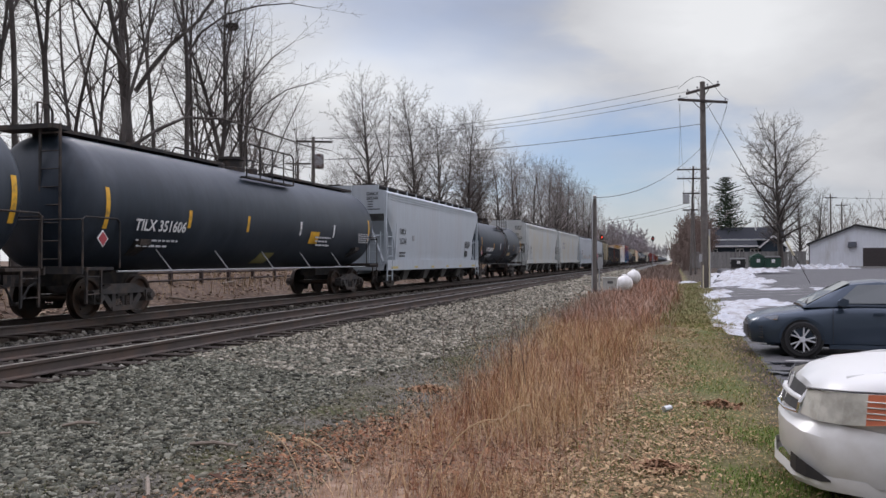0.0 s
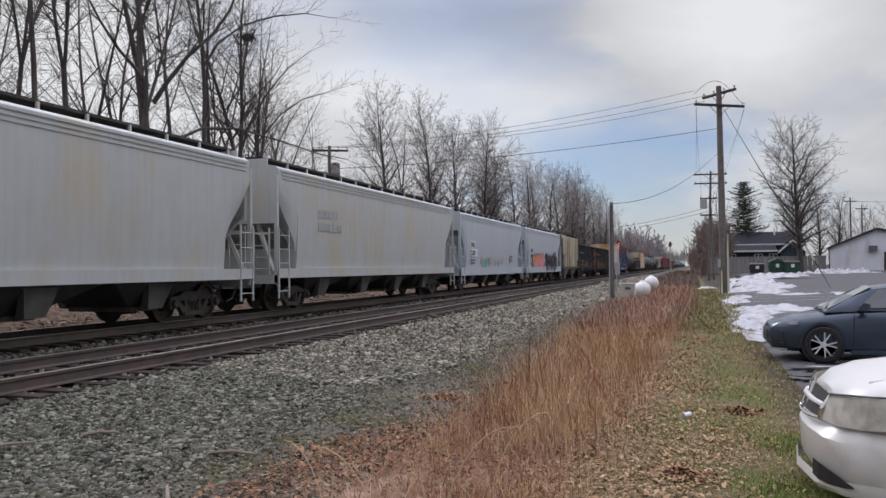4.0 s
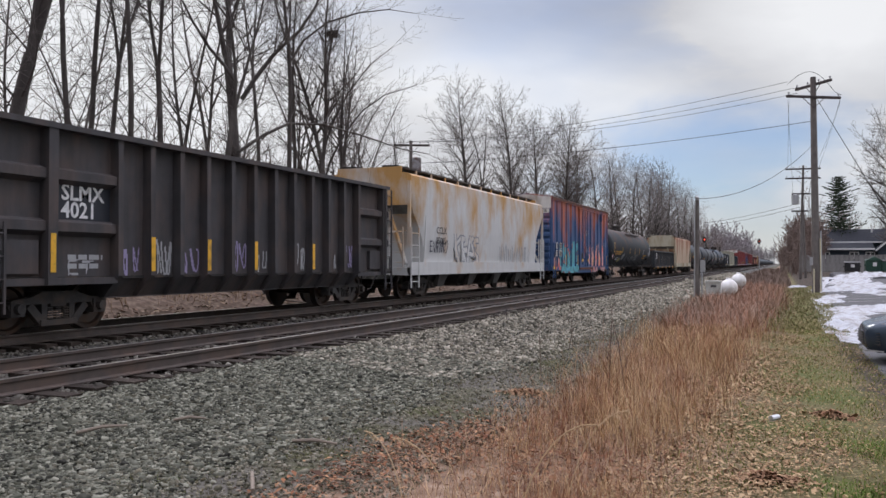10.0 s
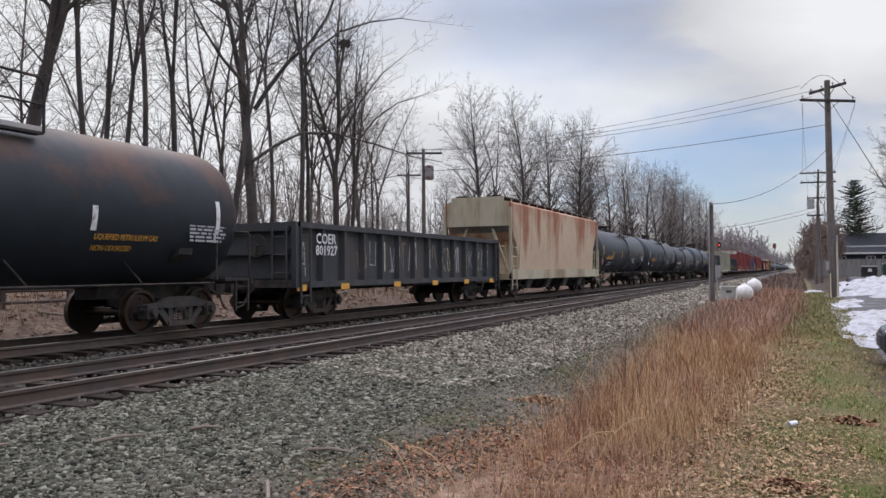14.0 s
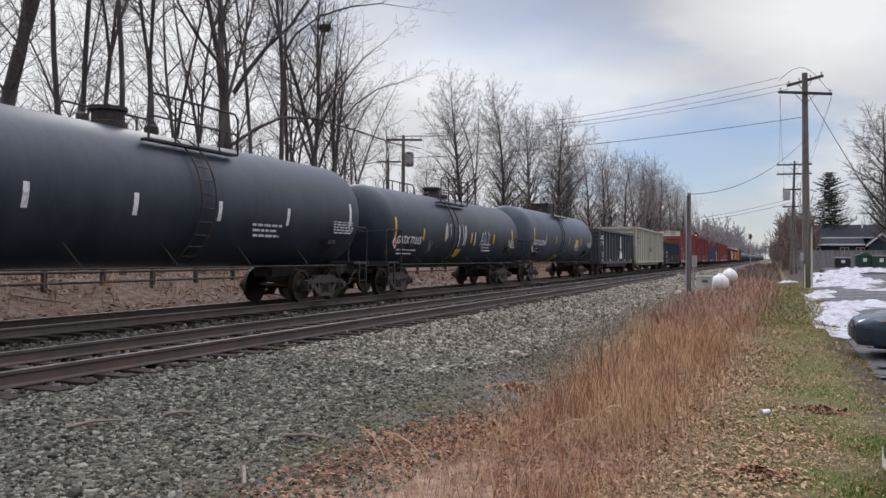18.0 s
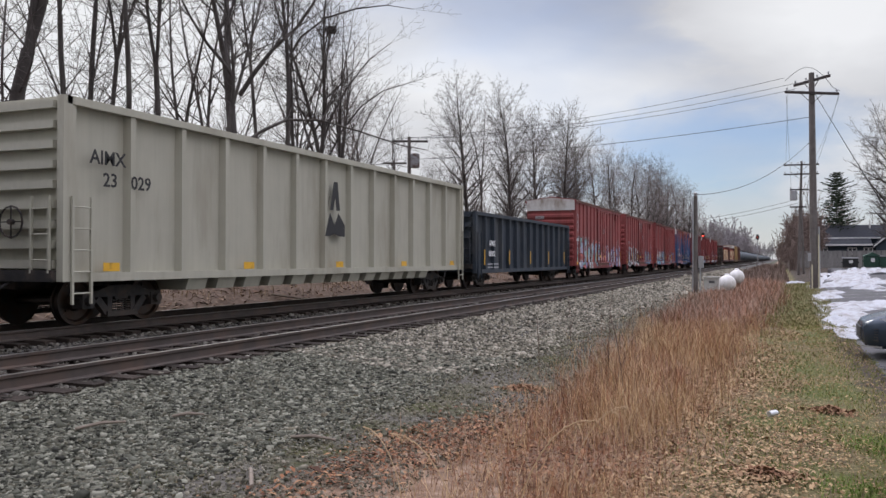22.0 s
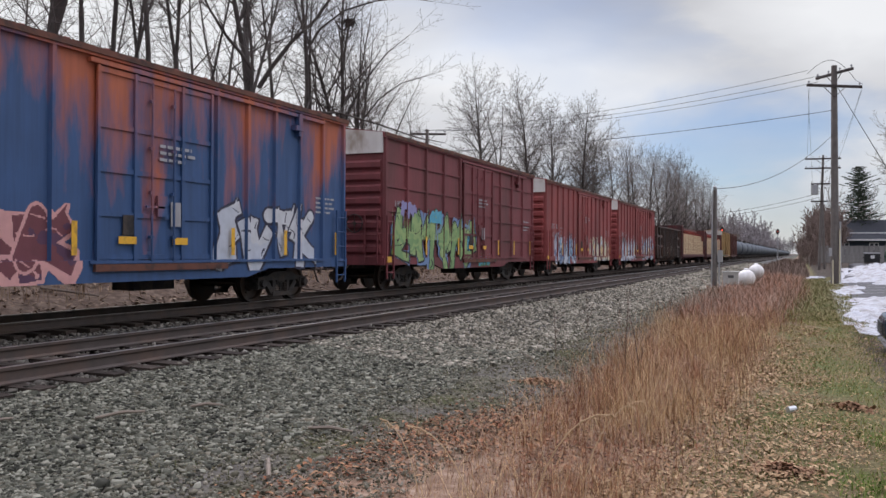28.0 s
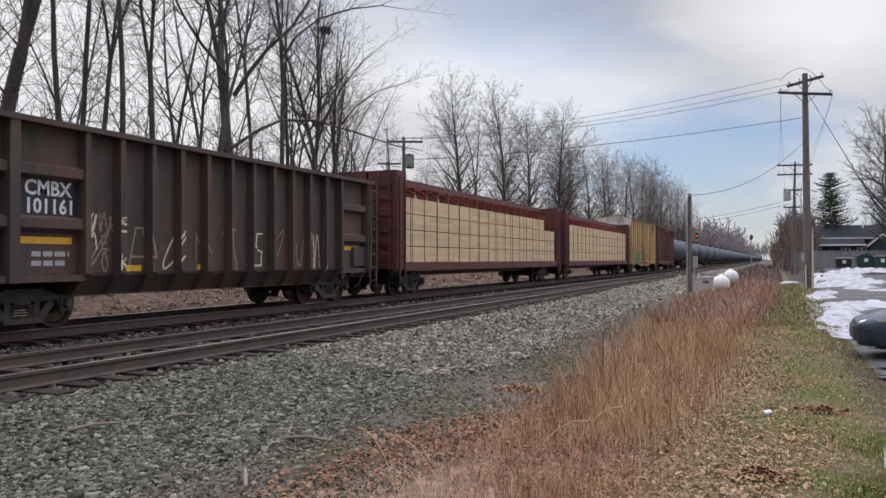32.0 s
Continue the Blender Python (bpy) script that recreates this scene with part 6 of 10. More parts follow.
spray(h11, -6.6, -4.8, 1.6, 2.1, lambda y: HW - 0.02, [sp_grey], sp_grey, 29, 5, style="thin")
b12, d12, k12 = box_car(201.9, 217.2, "blue box car fading to orange with teal and pink spraying", box_blue, cap=cap_white)
def height_notice(car, k, number):
    """Warning on the white end panel, and the number board under it."""
    lettering("EXCESS HEIGHT CAR", 0.17, dark_mark, car, (-1.05, -k - 0.016, 4.50), (90, 0, 0), bold=0.003)
    part("number_panel", Geo().box(-0.10, 1.42, -k - 0.040, -k - 0.030, 3.98, 4.20), cap_white, car)
    lettering(number, 0.22, dark_mark, car, (-0.02, -k - 0.043, 4.01), (90, 0, 0))


height_notice(b12, k12, "COER 172308")
for s, y, z, w in (("CO", -6.85, 2.09, 0.44), ("ER", -5.98, 2.09, 0.44), ("172", -6.98, 1.67, 0.60), ("308", -6.08, 1.67, 0.60)):
    part("number_panel", Geo().box(1.566, 1.570, y - 0.03, y + w - 0.03, z - 0.04, z + 0.30), cap_white, b12)
    lettering(s, 0.35, dark_mark, b12, (1.574, y, z), bold=0.006)
spray(b12, -7.15, -5.7, 0.86, 1.72, d12, [sp_coral, sp_rose], None, 34, 2, fat=1.8, cell=0.021)
spray(b12, -5.85, -1.45, 0.68, 2.55, d12, [sp_aqua, sp_cyan, sp_aqua], sp_black, 31, 4, halo=sp_coral, fat=1.4, cell=0.021)
spray(b12, 1.5, 6.4, 0.68, 2.55, d12, [sp_coral, sp_rose, sp_rose], sp_black, 33, 5, halo=sp_rose, fat=1.1, cell=0.021)
c = tank_car(218.8, 238.3, "black tank car with rust along its top and white tags", tank_rust, r=1.52, zc=2.46, dome=0.1, plat=(-1.8, 4.3), stripes=[(-8.5, Y_), (-5.12, Y_), (-1.81, Y_), (0.66, Y_), (2.92, Y_), (5.15, W_M), (8.53, W_M)], mark="UTLX 957079", mark_y=-8.35, mark_mat=amber_mark, gas=True)
for y0_, y1_, z0_, z1_, n_ in ((-4.9, -3.9, 1.45, 2.05, 5), (-3.7, -2.5, 1.3, 2.0, 2), (-2.25, -1.5, 1.45, 1.82, 2), (-0.85, 0.2, 1.45, 1.9, 4), (0.5, 2.45, 1.42, 2.05, 5)):
    spray(c, y0_, y1_, z0_, z1_, None, [dim_mark], dim_mark, 41 + n_, n_, style="thin", shell=(1.52, 2.46))
part("data_plate", arc_strip(1.52, 2.46, -5.92, -5.1, -46, -33, 4), plate_olive, c, "olive data plate")
for w_, z_ in (("LIQUEFIED PETROLEUM GAS", 1.86), ("NON-ODORIZED", 1.66)):
    q = lettering(w_, 0.16, amber_mark, c, (math.sqrt(1.52 ** 2 - (2.46 - z_) ** 2) + 0.02, 5.2, z_), (90 + math.degrees(math.asin((2.46 - z_ - 0.06) / 1.52)), 0, 90))
    q.scale = (0.78, 1.0, 1.0)
g14, d14, k14 = gondola(239.9, 255.1, "low black gondola covered in chalky tags", gon_black, ztop=2.5, ribs=14, end_ribs=3)
lettering("COER", 0.38, white_mark, g14, (1.575, -6.58, 1.98), bold=0.006)
lettering("801927", 0.36, white_mark, g14, (1.575, -6.60, 1.68), bold=0.006)
for y in (-7.25, -5.1, -1.9, 1.0, 3.9, 6.6):
    part("reflector", Geo().box(1.576, 1.582, y - 0.22, y + 0.22, 0.76, 0.92), amber_mark, g14)
spray(g14, -4.9, 7.0, 1.15, 2.2, d14, [dim_mark, tag_tan, dim_mark, sp_cream], dim_mark, 43, 18, style="thin")
spray(g14, -7.4, -6.8, 0.9, 2.1, d14, [dim_mark], dim_mark, 44, 2, style="thin")
h15 = hopper_car(256.6, 273.4, "cream covered hopper peeling to rust", hop_rust, zeave=4.1, sill=hop_ivory, roof=hop_rust, belt=False)
t16 = tank_car(274.6, 291.2, "matt black tank car with amber lettering", black_paint, stripes=[(-7.3, Y_), (-4.2, Y_), (-1.22, Y_), (1.67, Y_), (4.25, Y_), (7.32, Y_)], mark="UTLX 211589", mark_y=-6.5, mark_size=0.34, mark_mat=amber_mark, dome=-0.65, plat=(-0.8, 2.2), ladder_y=0.67)
t17 = tank_car(292.4, 309.3, "black tank car with amber lettering on its end", black_paint, stripes=[(-7.08, W_M), (-3.98, W_M), (-1.43, W_M), (1.2, W_M), (4.0, W_M), (7.3, W_M)], mark="UTLX 210301", mark_y=-6.5, mark_size=0.34, mark_mat=amber_mark, dome=-0.65, plat=(-0.8, 2.2), ladder_y=0.67)
t18 = tank_car(310.6, 326.0, "black tank car with a ladder and white tags on its side", black_paint, r=1.43, zc=2.29, stripes=[(-6.85, Y_), (-4.48, Y_), (-2.34, Y_), (0.53, Y_), (3.42, Y_), (6.16, Y_)], mark="GATX 72215", mark_y=-6.85, mark_size=0.37, dome=-0.4, plat=(-2.4, 0.5), ladder_y=-1.5)
for y0_, y1_, z0_, z1_, n_ in ((-2.45, -1.75, 1.95, 2.6, 4), (-1.05, -0.1, 1.7, 2.65, 4), (0.8, 2.9, 1.75, 2.4, 5)):
    spray(t18, y0_, y1_, z0_, z1_, None, [sp_white], sp_white, 45 + n_ + int(y0_), n_, style="thin", shell=(1.43, 2.29))
spray(t18, -3.9, -3.5, 1.4, 2.0, None, [dim_mark], None, 47, 1, style="thin", shell=(1.43, 2.29))
part("data_plate", arc_strip(1.43, 2.29, -0.92, -0.40, -44, -29, 4), yellow_mark, t18, "yellow and white data plate")
t19 = tank_car(327.2, 343.4, "blue grey tank car with yellow stripes and a dented shell", tank_grey, stripes=[(-7.1, Y_), (-4.67, Y_), (-2.41, Y_), (0.9, Y_), (4.0, Y_), (7.07, Y_)], mark="GATX 227956", mark_y=-7.35, mark_size=0.40, dome=-0.25, plat=(-2.1, 1.1), ladder_y=-1.2, box_dome=True)
part("sign", arc_strip(1.5, 2.5, 2.48, 3.24, -23, -4, 4), yellow_mark, t19, "yellow notice")
part("data_plate", arc_strip(1.5, 2.5, -1.35, -0.3, -80, -42, 5), yellow_panel, t19, "yellow panel")
for y in (-0.62, -0.42, -0.22):
    part("seam", arc_strip(1.502, 2.5, y - 0.03, y + 0.03, -60, 88, 12), tank_grey, t19, "raised weld seam")


def aim_mark(car, y, z, s, material, x):
    """A company mark drawn as plain stacked shapes."""
    g = Geo()
    g.prism([(y - 0.35 * s, z + s), (y - 0.05 * s, z + 2.1 * s), (y + 0.22 * s, z + 2.1 * s), (y + 0.42 * s, z + s), (y + 0.15 * s, z + s), (y + 0.05 * s, z + 1.5 * s), (y - 0.1 * s, z + s)], "x", x, x + 0.006)
    g.prism([(y - 0.7 * s, z), (y - 0.35 * s, z + 0.9 * s), (y, z + 0.4 * s), (y + 0.3 * s, z + 0.9 * s), (y + 0.8 * s, z + 0.45 * s), (y + 0.8 * s, z), (y + 0.3 * s, z), (y, z + 0.1 * s), (y - 0.35 * s, z)], "x", x, x + 0.006)
    part("mark", g, material, car, "plain company mark")


g20, d20, k20 = gondola(344.8, 360.0, "slate ribbed gondola with a white mark", gon_blue, ztop=3.35, ribs=13, tub=True, end_ribs=8)
lettering("AIMX", 0.42, white_mark, g20, (1.575, -6.95, 2.60), bold=0.006)
lettering("22475", 0.42, white_mark, g20, (1.575, -6.97, 2.18), bold=0.006)
bars_text(g20, 1.574, -6.9, 1.62, (0.95, 0.85, 0.8), 0.06, 0.14, white_mark)
aim_mark(g20, 1.2, 1.2, 0.85, white_mark, 1.572)
g21, d21, k21 = gondola(361.6, 381.0, "tall sand-coloured gondola with a black mark", gon_sand, ztop=4.1, ribs=14, tub=True, end_ribs=9)
lettering("AIMX", 0.36, dark_mark, g21, (1.575, -9.03, 2.98), bold=0.006)
lettering("23", 0.36, dark_mark, g21, (1.575, -8.72, 2.58), bold=0.006)
lettering("029", 0.36, dark_mark, g21, (1.575, -8.02, 2.58), bold=0.006)
aim_mark(g21, -0.3, 1.88, 0.72, dark_mark, 1.572)
g22, d22, k22 = gondola(382.3, 398.3, "blue black ribbed gondola with white lettering", gon_navy, ztop=3.2, ribs=15, zbot=0.72, end_ribs=6)
lettering("AIMX", 0.34, white_mark, g22, (1.575, -6.23, 1.81), bold=0.008)
lettering("80002", 0.34, white_mark, g22, (1.575, -6.28, 1.37), bold=0.008)
bars_text(g22, 1.574, -6.4, 1.0, (0.6, 0.6), 0.07, 0.14, dim_mark)
bars_text(g22, 1.574, -5.6, 1.0, (0.6, 0.6), 0.07, 0.14, dim_mark)
for g_, k_ in ((g20, k20), (g21, k21), (g22, k22)):
    for i in range(5):
        y = -k_ + 1.2 + i * (2 * k_ - 2.4) / 4
        part("reflector", Geo().box(1.572, 1.578, y - 0.2, y + 0.2, 1.02, 1.18) if g_ is not g22 else Geo().box(1.572, 1.578, y - 0.05, y + 0.05, 1.0, 1.65), yellow_mark, g_)

b23, d23, k23 = box_car(400.0, 415.3, "red box car with white, violet and teal spraying", box_red, cap=cap_white)
spray(b23, -7.3, -0.4, 0.66, 2.62, d23, [sp_lilac, sp_mint, sp_violet, sp_white, sp_mint], sp_black, 51, 6, halo=sp_coral, fat=1.0, cell=0.021)
for n_ in range(4):   # a tall script down one panel
    spray(b23, -7.0, -6.55, 4.0 - 0.36 * n_, 4.4 - 0.36 * n_, d23, [sp_white], None, 570 + n_, 1, style="thin")
spray(b23, -0.5, 1.7, 0.70, 1.75, d23, [sp_coral, sp_rose], None, 57, 2, fat=1.6)
spray(b23, 1.72, 7.3, 0.68, 2.4, d23, [sp_lilac, sp_violet, sp_silver], sp_grey, 52, 6, halo=sp_coral, fat=0.9, cell=0.021)
for w_, y in (("YK", -7.0), ("R", -5.67), ("200", -5.13), ("34", -4.32)):
    lettering(w_, 0.33, dim_mark, b23, (1.57, y, 2.46))
b24, d24, k24 = box_car(417.4, 432.6, "red box car with black and white spraying", box_red, cap=box_red)
spray(b24, -7.1, -1.0, 0.68, 2.35, d24, [sp_black], sp_white, 53, 6, halo=sp_white, fat=0.95, cell=0.021)
spray(b24, 2.0, 6.4, 0.80, 2.0, d24, [sp_sky, sp_steel, sp_sky], sp_grey, 54, 5, cell=0.021)
spray(b24, -0.9, 1.1, 3.5, 4.5, d24, [dim_mark], sp_white, 92, 4, style="thin")
b25, d25, k25 = box_car(434.2, 450.3, "red box car with pale blue spraying", box_red, cap=box_red)
spray(b25, -k25 + 0.5, -0.6, 0.72, 2.2, d25, [sp_cyan, sp_white, sp_cyan], sp_grey, 55, 6, halo=sp_blue, fat=0.85)
spray(b25, 2.2, k25 - 0.5, 0.75, 2.2, d25, [sp_white, sp_blue, sp_cyan], sp_grey, 56, 5)
b26, d26, k26 = box_car(452.4, 467.5, "blue box car fading to orange with silver spraying", box_blue, cap=cap_white)
spray(b26, -5.9, -1.5, 0.66, 2.1, d26, [sp_plum, sp_wine], sp_rose, 57, 4, halo=sp_rose, fat=1.4, cell=0.021)
spray(b26, 1.85, 6.0, 0.80, 2.5, d26, [sp_silver, sp_white], sp_grey, 58, 4, fat=1.1, cell=0.021)
for s, y, z in (("CO", -6.80, 2.16), ("ER", -5.91, 2.16), ("17", -6.80, 1.73), ("23", -5.90, 1.73), ("22", -5.05, 1.74)):
    part("number_panel", Geo().box(1.566, 1.570, y - 0.03, y + 0.42, z - 0.04, z + 0.29), cap_white, b26)
    lettering(s, 0.34, dark_mark, b26, (1.574, y, z), bold=0.006)
b27, d27, k27 = box_car(469.7, 484.7, "maroon box car with green spraying", box_dark, cap=cap_white, ribs=11, grid=True)
spray(b27, -7.1, 0.2, 0.66, 2.75, d27, [sp_green, sp_lime, sp_green, sp_lime], sp_black, 59, 6, halo=sp_steel, fat=0.95, cell=0.021)
flares(b27, -6.9, -0.4, 2.1, 0.5, d27, sp_lime, 8)
spray(b27, -0.8, -0.05, 1.3, 2.0, d27, [sp_cyan], sp_grey, 69, 2)
spray(b27, 0.3, 1.6, 0.7, 1.2, d27, [sp_cyan], sp_moss, 70, 2, fat=1.6)
spray(b27, -6.5, -5.2, 2.3, 2.9, d27, [sp_violet], None, 71, 2, fat=1.6)
spray(b27, -4.2, -3.2, 2.2, 2.75, d27, [sp_cyan], None, 72, 2, fat=1.5)
lettering("UC", 0.30, dim_mark, b27, (1.55, -6.75, 2.62))
lettering("RY", 0.30, dim_mark, b27, (1.55, -5.95, 2.62))
b28, d28, k28 = box_car(486.7, 501.9, "red box car with silver and cream spraying", box_red, cap=cap_white)
spray(b28, -5.9, -1.65, 0.66, 2.35, d28, [sp_silver, sp_steel, sp_silver, sp_sky], sp_grey, 60, 5, halo=sp_silver, fat=1.1, cell=0.021, edge=0.06)
spray(b28, 1.5, 6.9, 0.76, 2.35, d28, [sp_cream, sp_silver, sp_cream], sp_grey, 61, 6, halo=sp_cream, fat=1.1, cell=0.021)
b29, d29, k29 = box_car(504.1, 519.25, "red box car with silver and light blue spraying", box_red, cap=cap_white)
spray(b29, -6.9, -1.0, 0.70, 2.3, d29, [sp_silver, sp_silver, sp_white], sp_dusk, 62, 5, halo=sp_silver, fat=0.85, cell=0.021, edge=0.075)
flares(b29, -6.9, -0.6, 1.95, 0.75, d29, sp_silver, 5)
spray(b29, 1.5, 7.3, 0.72, 2.75, d29, [sp_sky, sp_white, sp_sky, sp_white], sp_black, 63, 6, halo=sp_white, fat=0.8, cell=0.021, edge=0.06)
flares(b29, 1.6, 7.2, 2.0, 0.6, d29, sp_white, 6)
for b_, k_, n_ in ((b24, k24, "111 887"), (b28, k28, "111 815"), (b29, k29, "115 090")):
    mark_ = part("data_plate", Geo().box(1.502, 1.506, -4.75, -4.35, 2.15, 2.55), dim_mark, b_, "outlined plate mark")
    part("plate_face", Geo().box(1.506, 1.509, -4.72, -4.38, 2.18, 2.52), box_red, mark_)
    lettering("AO", 0.38, dim_mark, b_, (1.57, -6.58, 2.46))
    lettering("K", 0.38, dim_mark, b_, (1.57, -5.78, 2.46))
    lettering(n_.split()[0], 0.36, dim_mark, b_, (1.57, -6.56, 2.04))
    lettering(n_.split()[1], 0.36, dim_mark, b_, (1.57, -5.80, 2.04))
part("number_panel", Geo().box(1.566, 1.5695, -5.86, -5.12, 1.99, 2.36), num_black, b29)
for b_, k_ in ((b12, k12), (b23, k23), (b24, k24), (b25, k25), (b26, k26), (b27, k27), (b28, k28), (b29, k29)):
    for y in (-k_ + 0.6, -k_ + 3.0, -1.7, 2.6, 4.6, k_ - 0.6):
        part("reflector", Geo().box(1.586, 1.592, y - 0.06, y + 0.06, 1.15, 1.75), yellow_mark, b_)
    for y in (-0.5, 0.9):
        part("reflector", Geo().box(1.605, 1.609, y - 0.22, y + 0.22, 1.36, 1.5), yellow_mark, b_)
    bars_text(b_, 1.58, 0.35, 3.25, (0.9, 1.0, 0.7), 0.06, 0.13, dim_mark)
    part("reflector", Geo().box(1.615, 1.62, -k_ + 0.10, -k_ + 0.42, 0.92, 1.10), yellow_mark, b_)
    for i_, z_ in enumerate((3.90, 3.17, 2.44)):   # small print on the end ribs
        for j_ in range(3):
            part("marking", Geo().box(-0.95, -0.40 + 0.2 * i_, -k_ - 0.036, -k_ - 0.032, z_ - 0.07 * j_ - 0.035, z_ - 0.07 * j_), dim_mark, b_)
    bars_text(b_, 1.51, k_ - 1.5, 2.6, (0.9, 0.8, 0.9, 0.7), 0.05, 0.12, dim_mark)
g30, d30, k30 = tub_gondola(521.0, 535.4, "rusty brown ribbed gondola with chalk tags", gon_brown)
number_panel(g30, k30, "CMBX", "101161", 0.36, gon_brown)
spray(g30, -k30 + 3.0, k30 - 2.6, 0.95, 2.05, d30, [tag_tan, tag_tan, sp_cream], sp_cream, 64, 9, style="thin")
for n_ in range(3):
    spray(g30, -k30 + 3.1, -k30 + 4.0, 1.02 + 0.36 * n_, 1.42 + 0.36 * n_, d30, [sp_cream, tag_tan], None, 640 + n_, 3, style="thin")
for y0, y1 in ((-k30 + 1.55, -k30 + 2.75), (-k30 + 4.0, -k30 + 4.5), (-k30 + 6.2, -k30 + 6.6), (k30 - 1.9, k30 - 0.8)):
    part("reflector", Geo().box(1.363, 1.37, y0, y1, 1.52 if y0 < -5 or y0 > 4 else 1.02, 1.64 if y0 < -5 or y0 > 4 else 1.14), yellow_mark, g30)
for g_, k_ in ((g9, k9), (g10, k10)):
    pitch_ = (2 * k_ - 5.0) / 11
    for y in (-k_ + 1.40, -k_ + 2.95 + pitch_, -k_ + 2.95 + 3 * pitch_, -k_ + 2.95 + 5 * pitch_, -k_ + 2.95 + 8 * pitch_):
        part("reflector", Geo().box(1.578, 1.584, y - 0.055, y + 0.055, 1.08, 1.75), yellow_mark, g_)
centerbeam(537.0, 559.1, "red centre-beam car stacked with pale sawn lumber", 3)
centerbeam(560.4, 583.2, "red centre-beam car with pale lumber, a bundle short", 4)
b33, d33, k33 = box_car(584.8, 600.0, "faded yellow box car", box_yellow, cap=cap_white)
spray(b33, -k33 + 1.0, -1.5, 0.8, 2.2, d33, [sp_moss, sp_green], sp_grey, 65, 5)
b34, d34, k34 = box_car(601.6, 616.8, "dark brown box car", box_brown)


# the long row of tank cars behind: seen from afar only, so built plainly once and repeated
def plain_tank(F, R):
    car, L = start_car("tank_car", "grey tank car in the long tail of the train", "tank car", F, R)
    h = L / 2
    part("tank", tank_shell(L - 0.1, 1.5, 2.5, n=24), tank_grey, car, smooth=True)
    g = Geo()
    g.lathe([(-0.06, 0.46), (0.40, 0.46), (0.46, 0.30)], "z", (0, 0.4, 3.9), 12)
    part("manway", g, soot, car)
    walkway = part("top_platform", Geo().box(-1.0, 1.0, -1.0, 2.4, 3.62, 3.68), soot, car)
    for sx in (-1, 1):
        part("railing", Geo().pipe([(sx * 1.1, -1.0, 3.6), (sx * 1.1, -1.0, 4.5), (sx * 1.1, 2.4, 4.5), (sx * 1.1, 2.4, 3.6)], 0.025, 4), soot, walkway)
    part("stub_sill", Geo().box(-1.4, 1.4, -h, -h + 0.9, 1.0, 1.1).box(-1.4, 1.4, h - 0.9, h, 1.0, 1.1).box(-0.3, 0.3, -h, -h + 3, 0.7, 1.0).box(-0.3, 0.3, h - 3, h, 0.7, 1.0), soot, car)
    for sy in (-1, 1):
        tr = part("truck", TRUCK_MESH, None, car, at=(0, sy * (h - 1.85), 0))
        for k in (-0.89, 0.89):
            WHEELSETS.append(part("wheelset", WHEEL_MESH, None, tr, at=(0, k, 0.457)))
    return car


tail = plain_tank(618.4, 635.6)
for i in range(1, 44):
    s = 627.0 + 18.5 * i
    o = copy_thing(tail, Matrix.Translation((XT, s, ZT)))
    o["start"] = s
    CARS.append(o)
    for q in o.children_recursive:
        if q.name.startswith("wheelset"):
            WHEELSETS.append(q)

# ---- loose stone, litter and grass ----
def bed_z(x):
    return np.interp(x, [-15.5, -14.6, -11.7, -11.5, -10.6, -9.8, -9.4, -6.9, -6.6, -4.55, -4.0], [0.0, 0.14, 0.14, 0.16, 0.13, 0.23, 0.232, 0.232, 0.235, 0.02, 0.05])


def scatter_stones(name, label, count, xr, yr, size, seed, cols, ypow=1.0, flat=0.75, fade=False):
    r = np.random.default_rng(seed)
    x = r.uniform(*xr, count)
    y = yr[0] + (yr[1] - yr[0]) * r.random(count) ** ypow
    if fade:   # stones thin out towards the leaves
        lim = -4.15 + 0.55 * np.array([noise.noise(Vector((b * 0.45, 3.1, a * 0.3))) for a, b in zip(x, y)])
        k = r.random(count) > (x - lim) / 0.8 + 0.35
        x, y = x[k], y[k]
        count = len(x)
    s = size * np.exp(r.normal(0, 0.36, count)) * (1 + 0.012 * (y - yr[0]))
    z = np.maximum(np.where(x < -4.0, bed_z(x), -9.0), ground_z(x, y)) + s * 0.28 + 0.004
    base = np.array([[a, b, c] for a in (-1, 1) for b in (-1, 1) for c in (-1, 1)], float) * 0.5
    quad = np.array([[0, 1, 3, 2], [4, 6, 7, 5], [0, 4, 5, 1], [2, 3, 7, 6], [1, 5, 7, 3]])
    v = base[None] * (1 + r.uniform(-0.62, 0.30, (count, 8, 3)))
    v *= np.stack([s * r.uniform(0.85, 1.6, count), s * r.uniform(0.6, 1.15, count), s * flat * r.uniform(0.6, 1.2, count)], 1)[:, None, :]
    a, t = r.uniform(0, 2 * np.pi, count), r.uniform(-0.7, 0.7, count)
    ca, sa, ct, st = np.cos(a), np.sin(a), np.cos(t), np.sin(t)
    vy, vz = v[..., 1] * ct[:, None] - v[..., 2] * st[:, None], v[..., 1] * st[:, None] + v[..., 2] * ct[:, None]
    vx = v[..., 0] * ca[:, None] - vy * sa[:, None]
    vy = v[..., 0] * sa[:, None] + vy * ca[:, None]
    P = np.stack([vx + x[:, None], vy + y[:, None], vz + z[:, None]], -1).reshape(-1, 3)
    Fc = (quad[None] + (np.arange(count) * 8)[:, None, None]).reshape(-1, 4)
    ob = new(name, raw_mesh(name, P, Fc, island_mat(name, cols)))
    return tagged(ob, label, "gravel", kind="stuff")


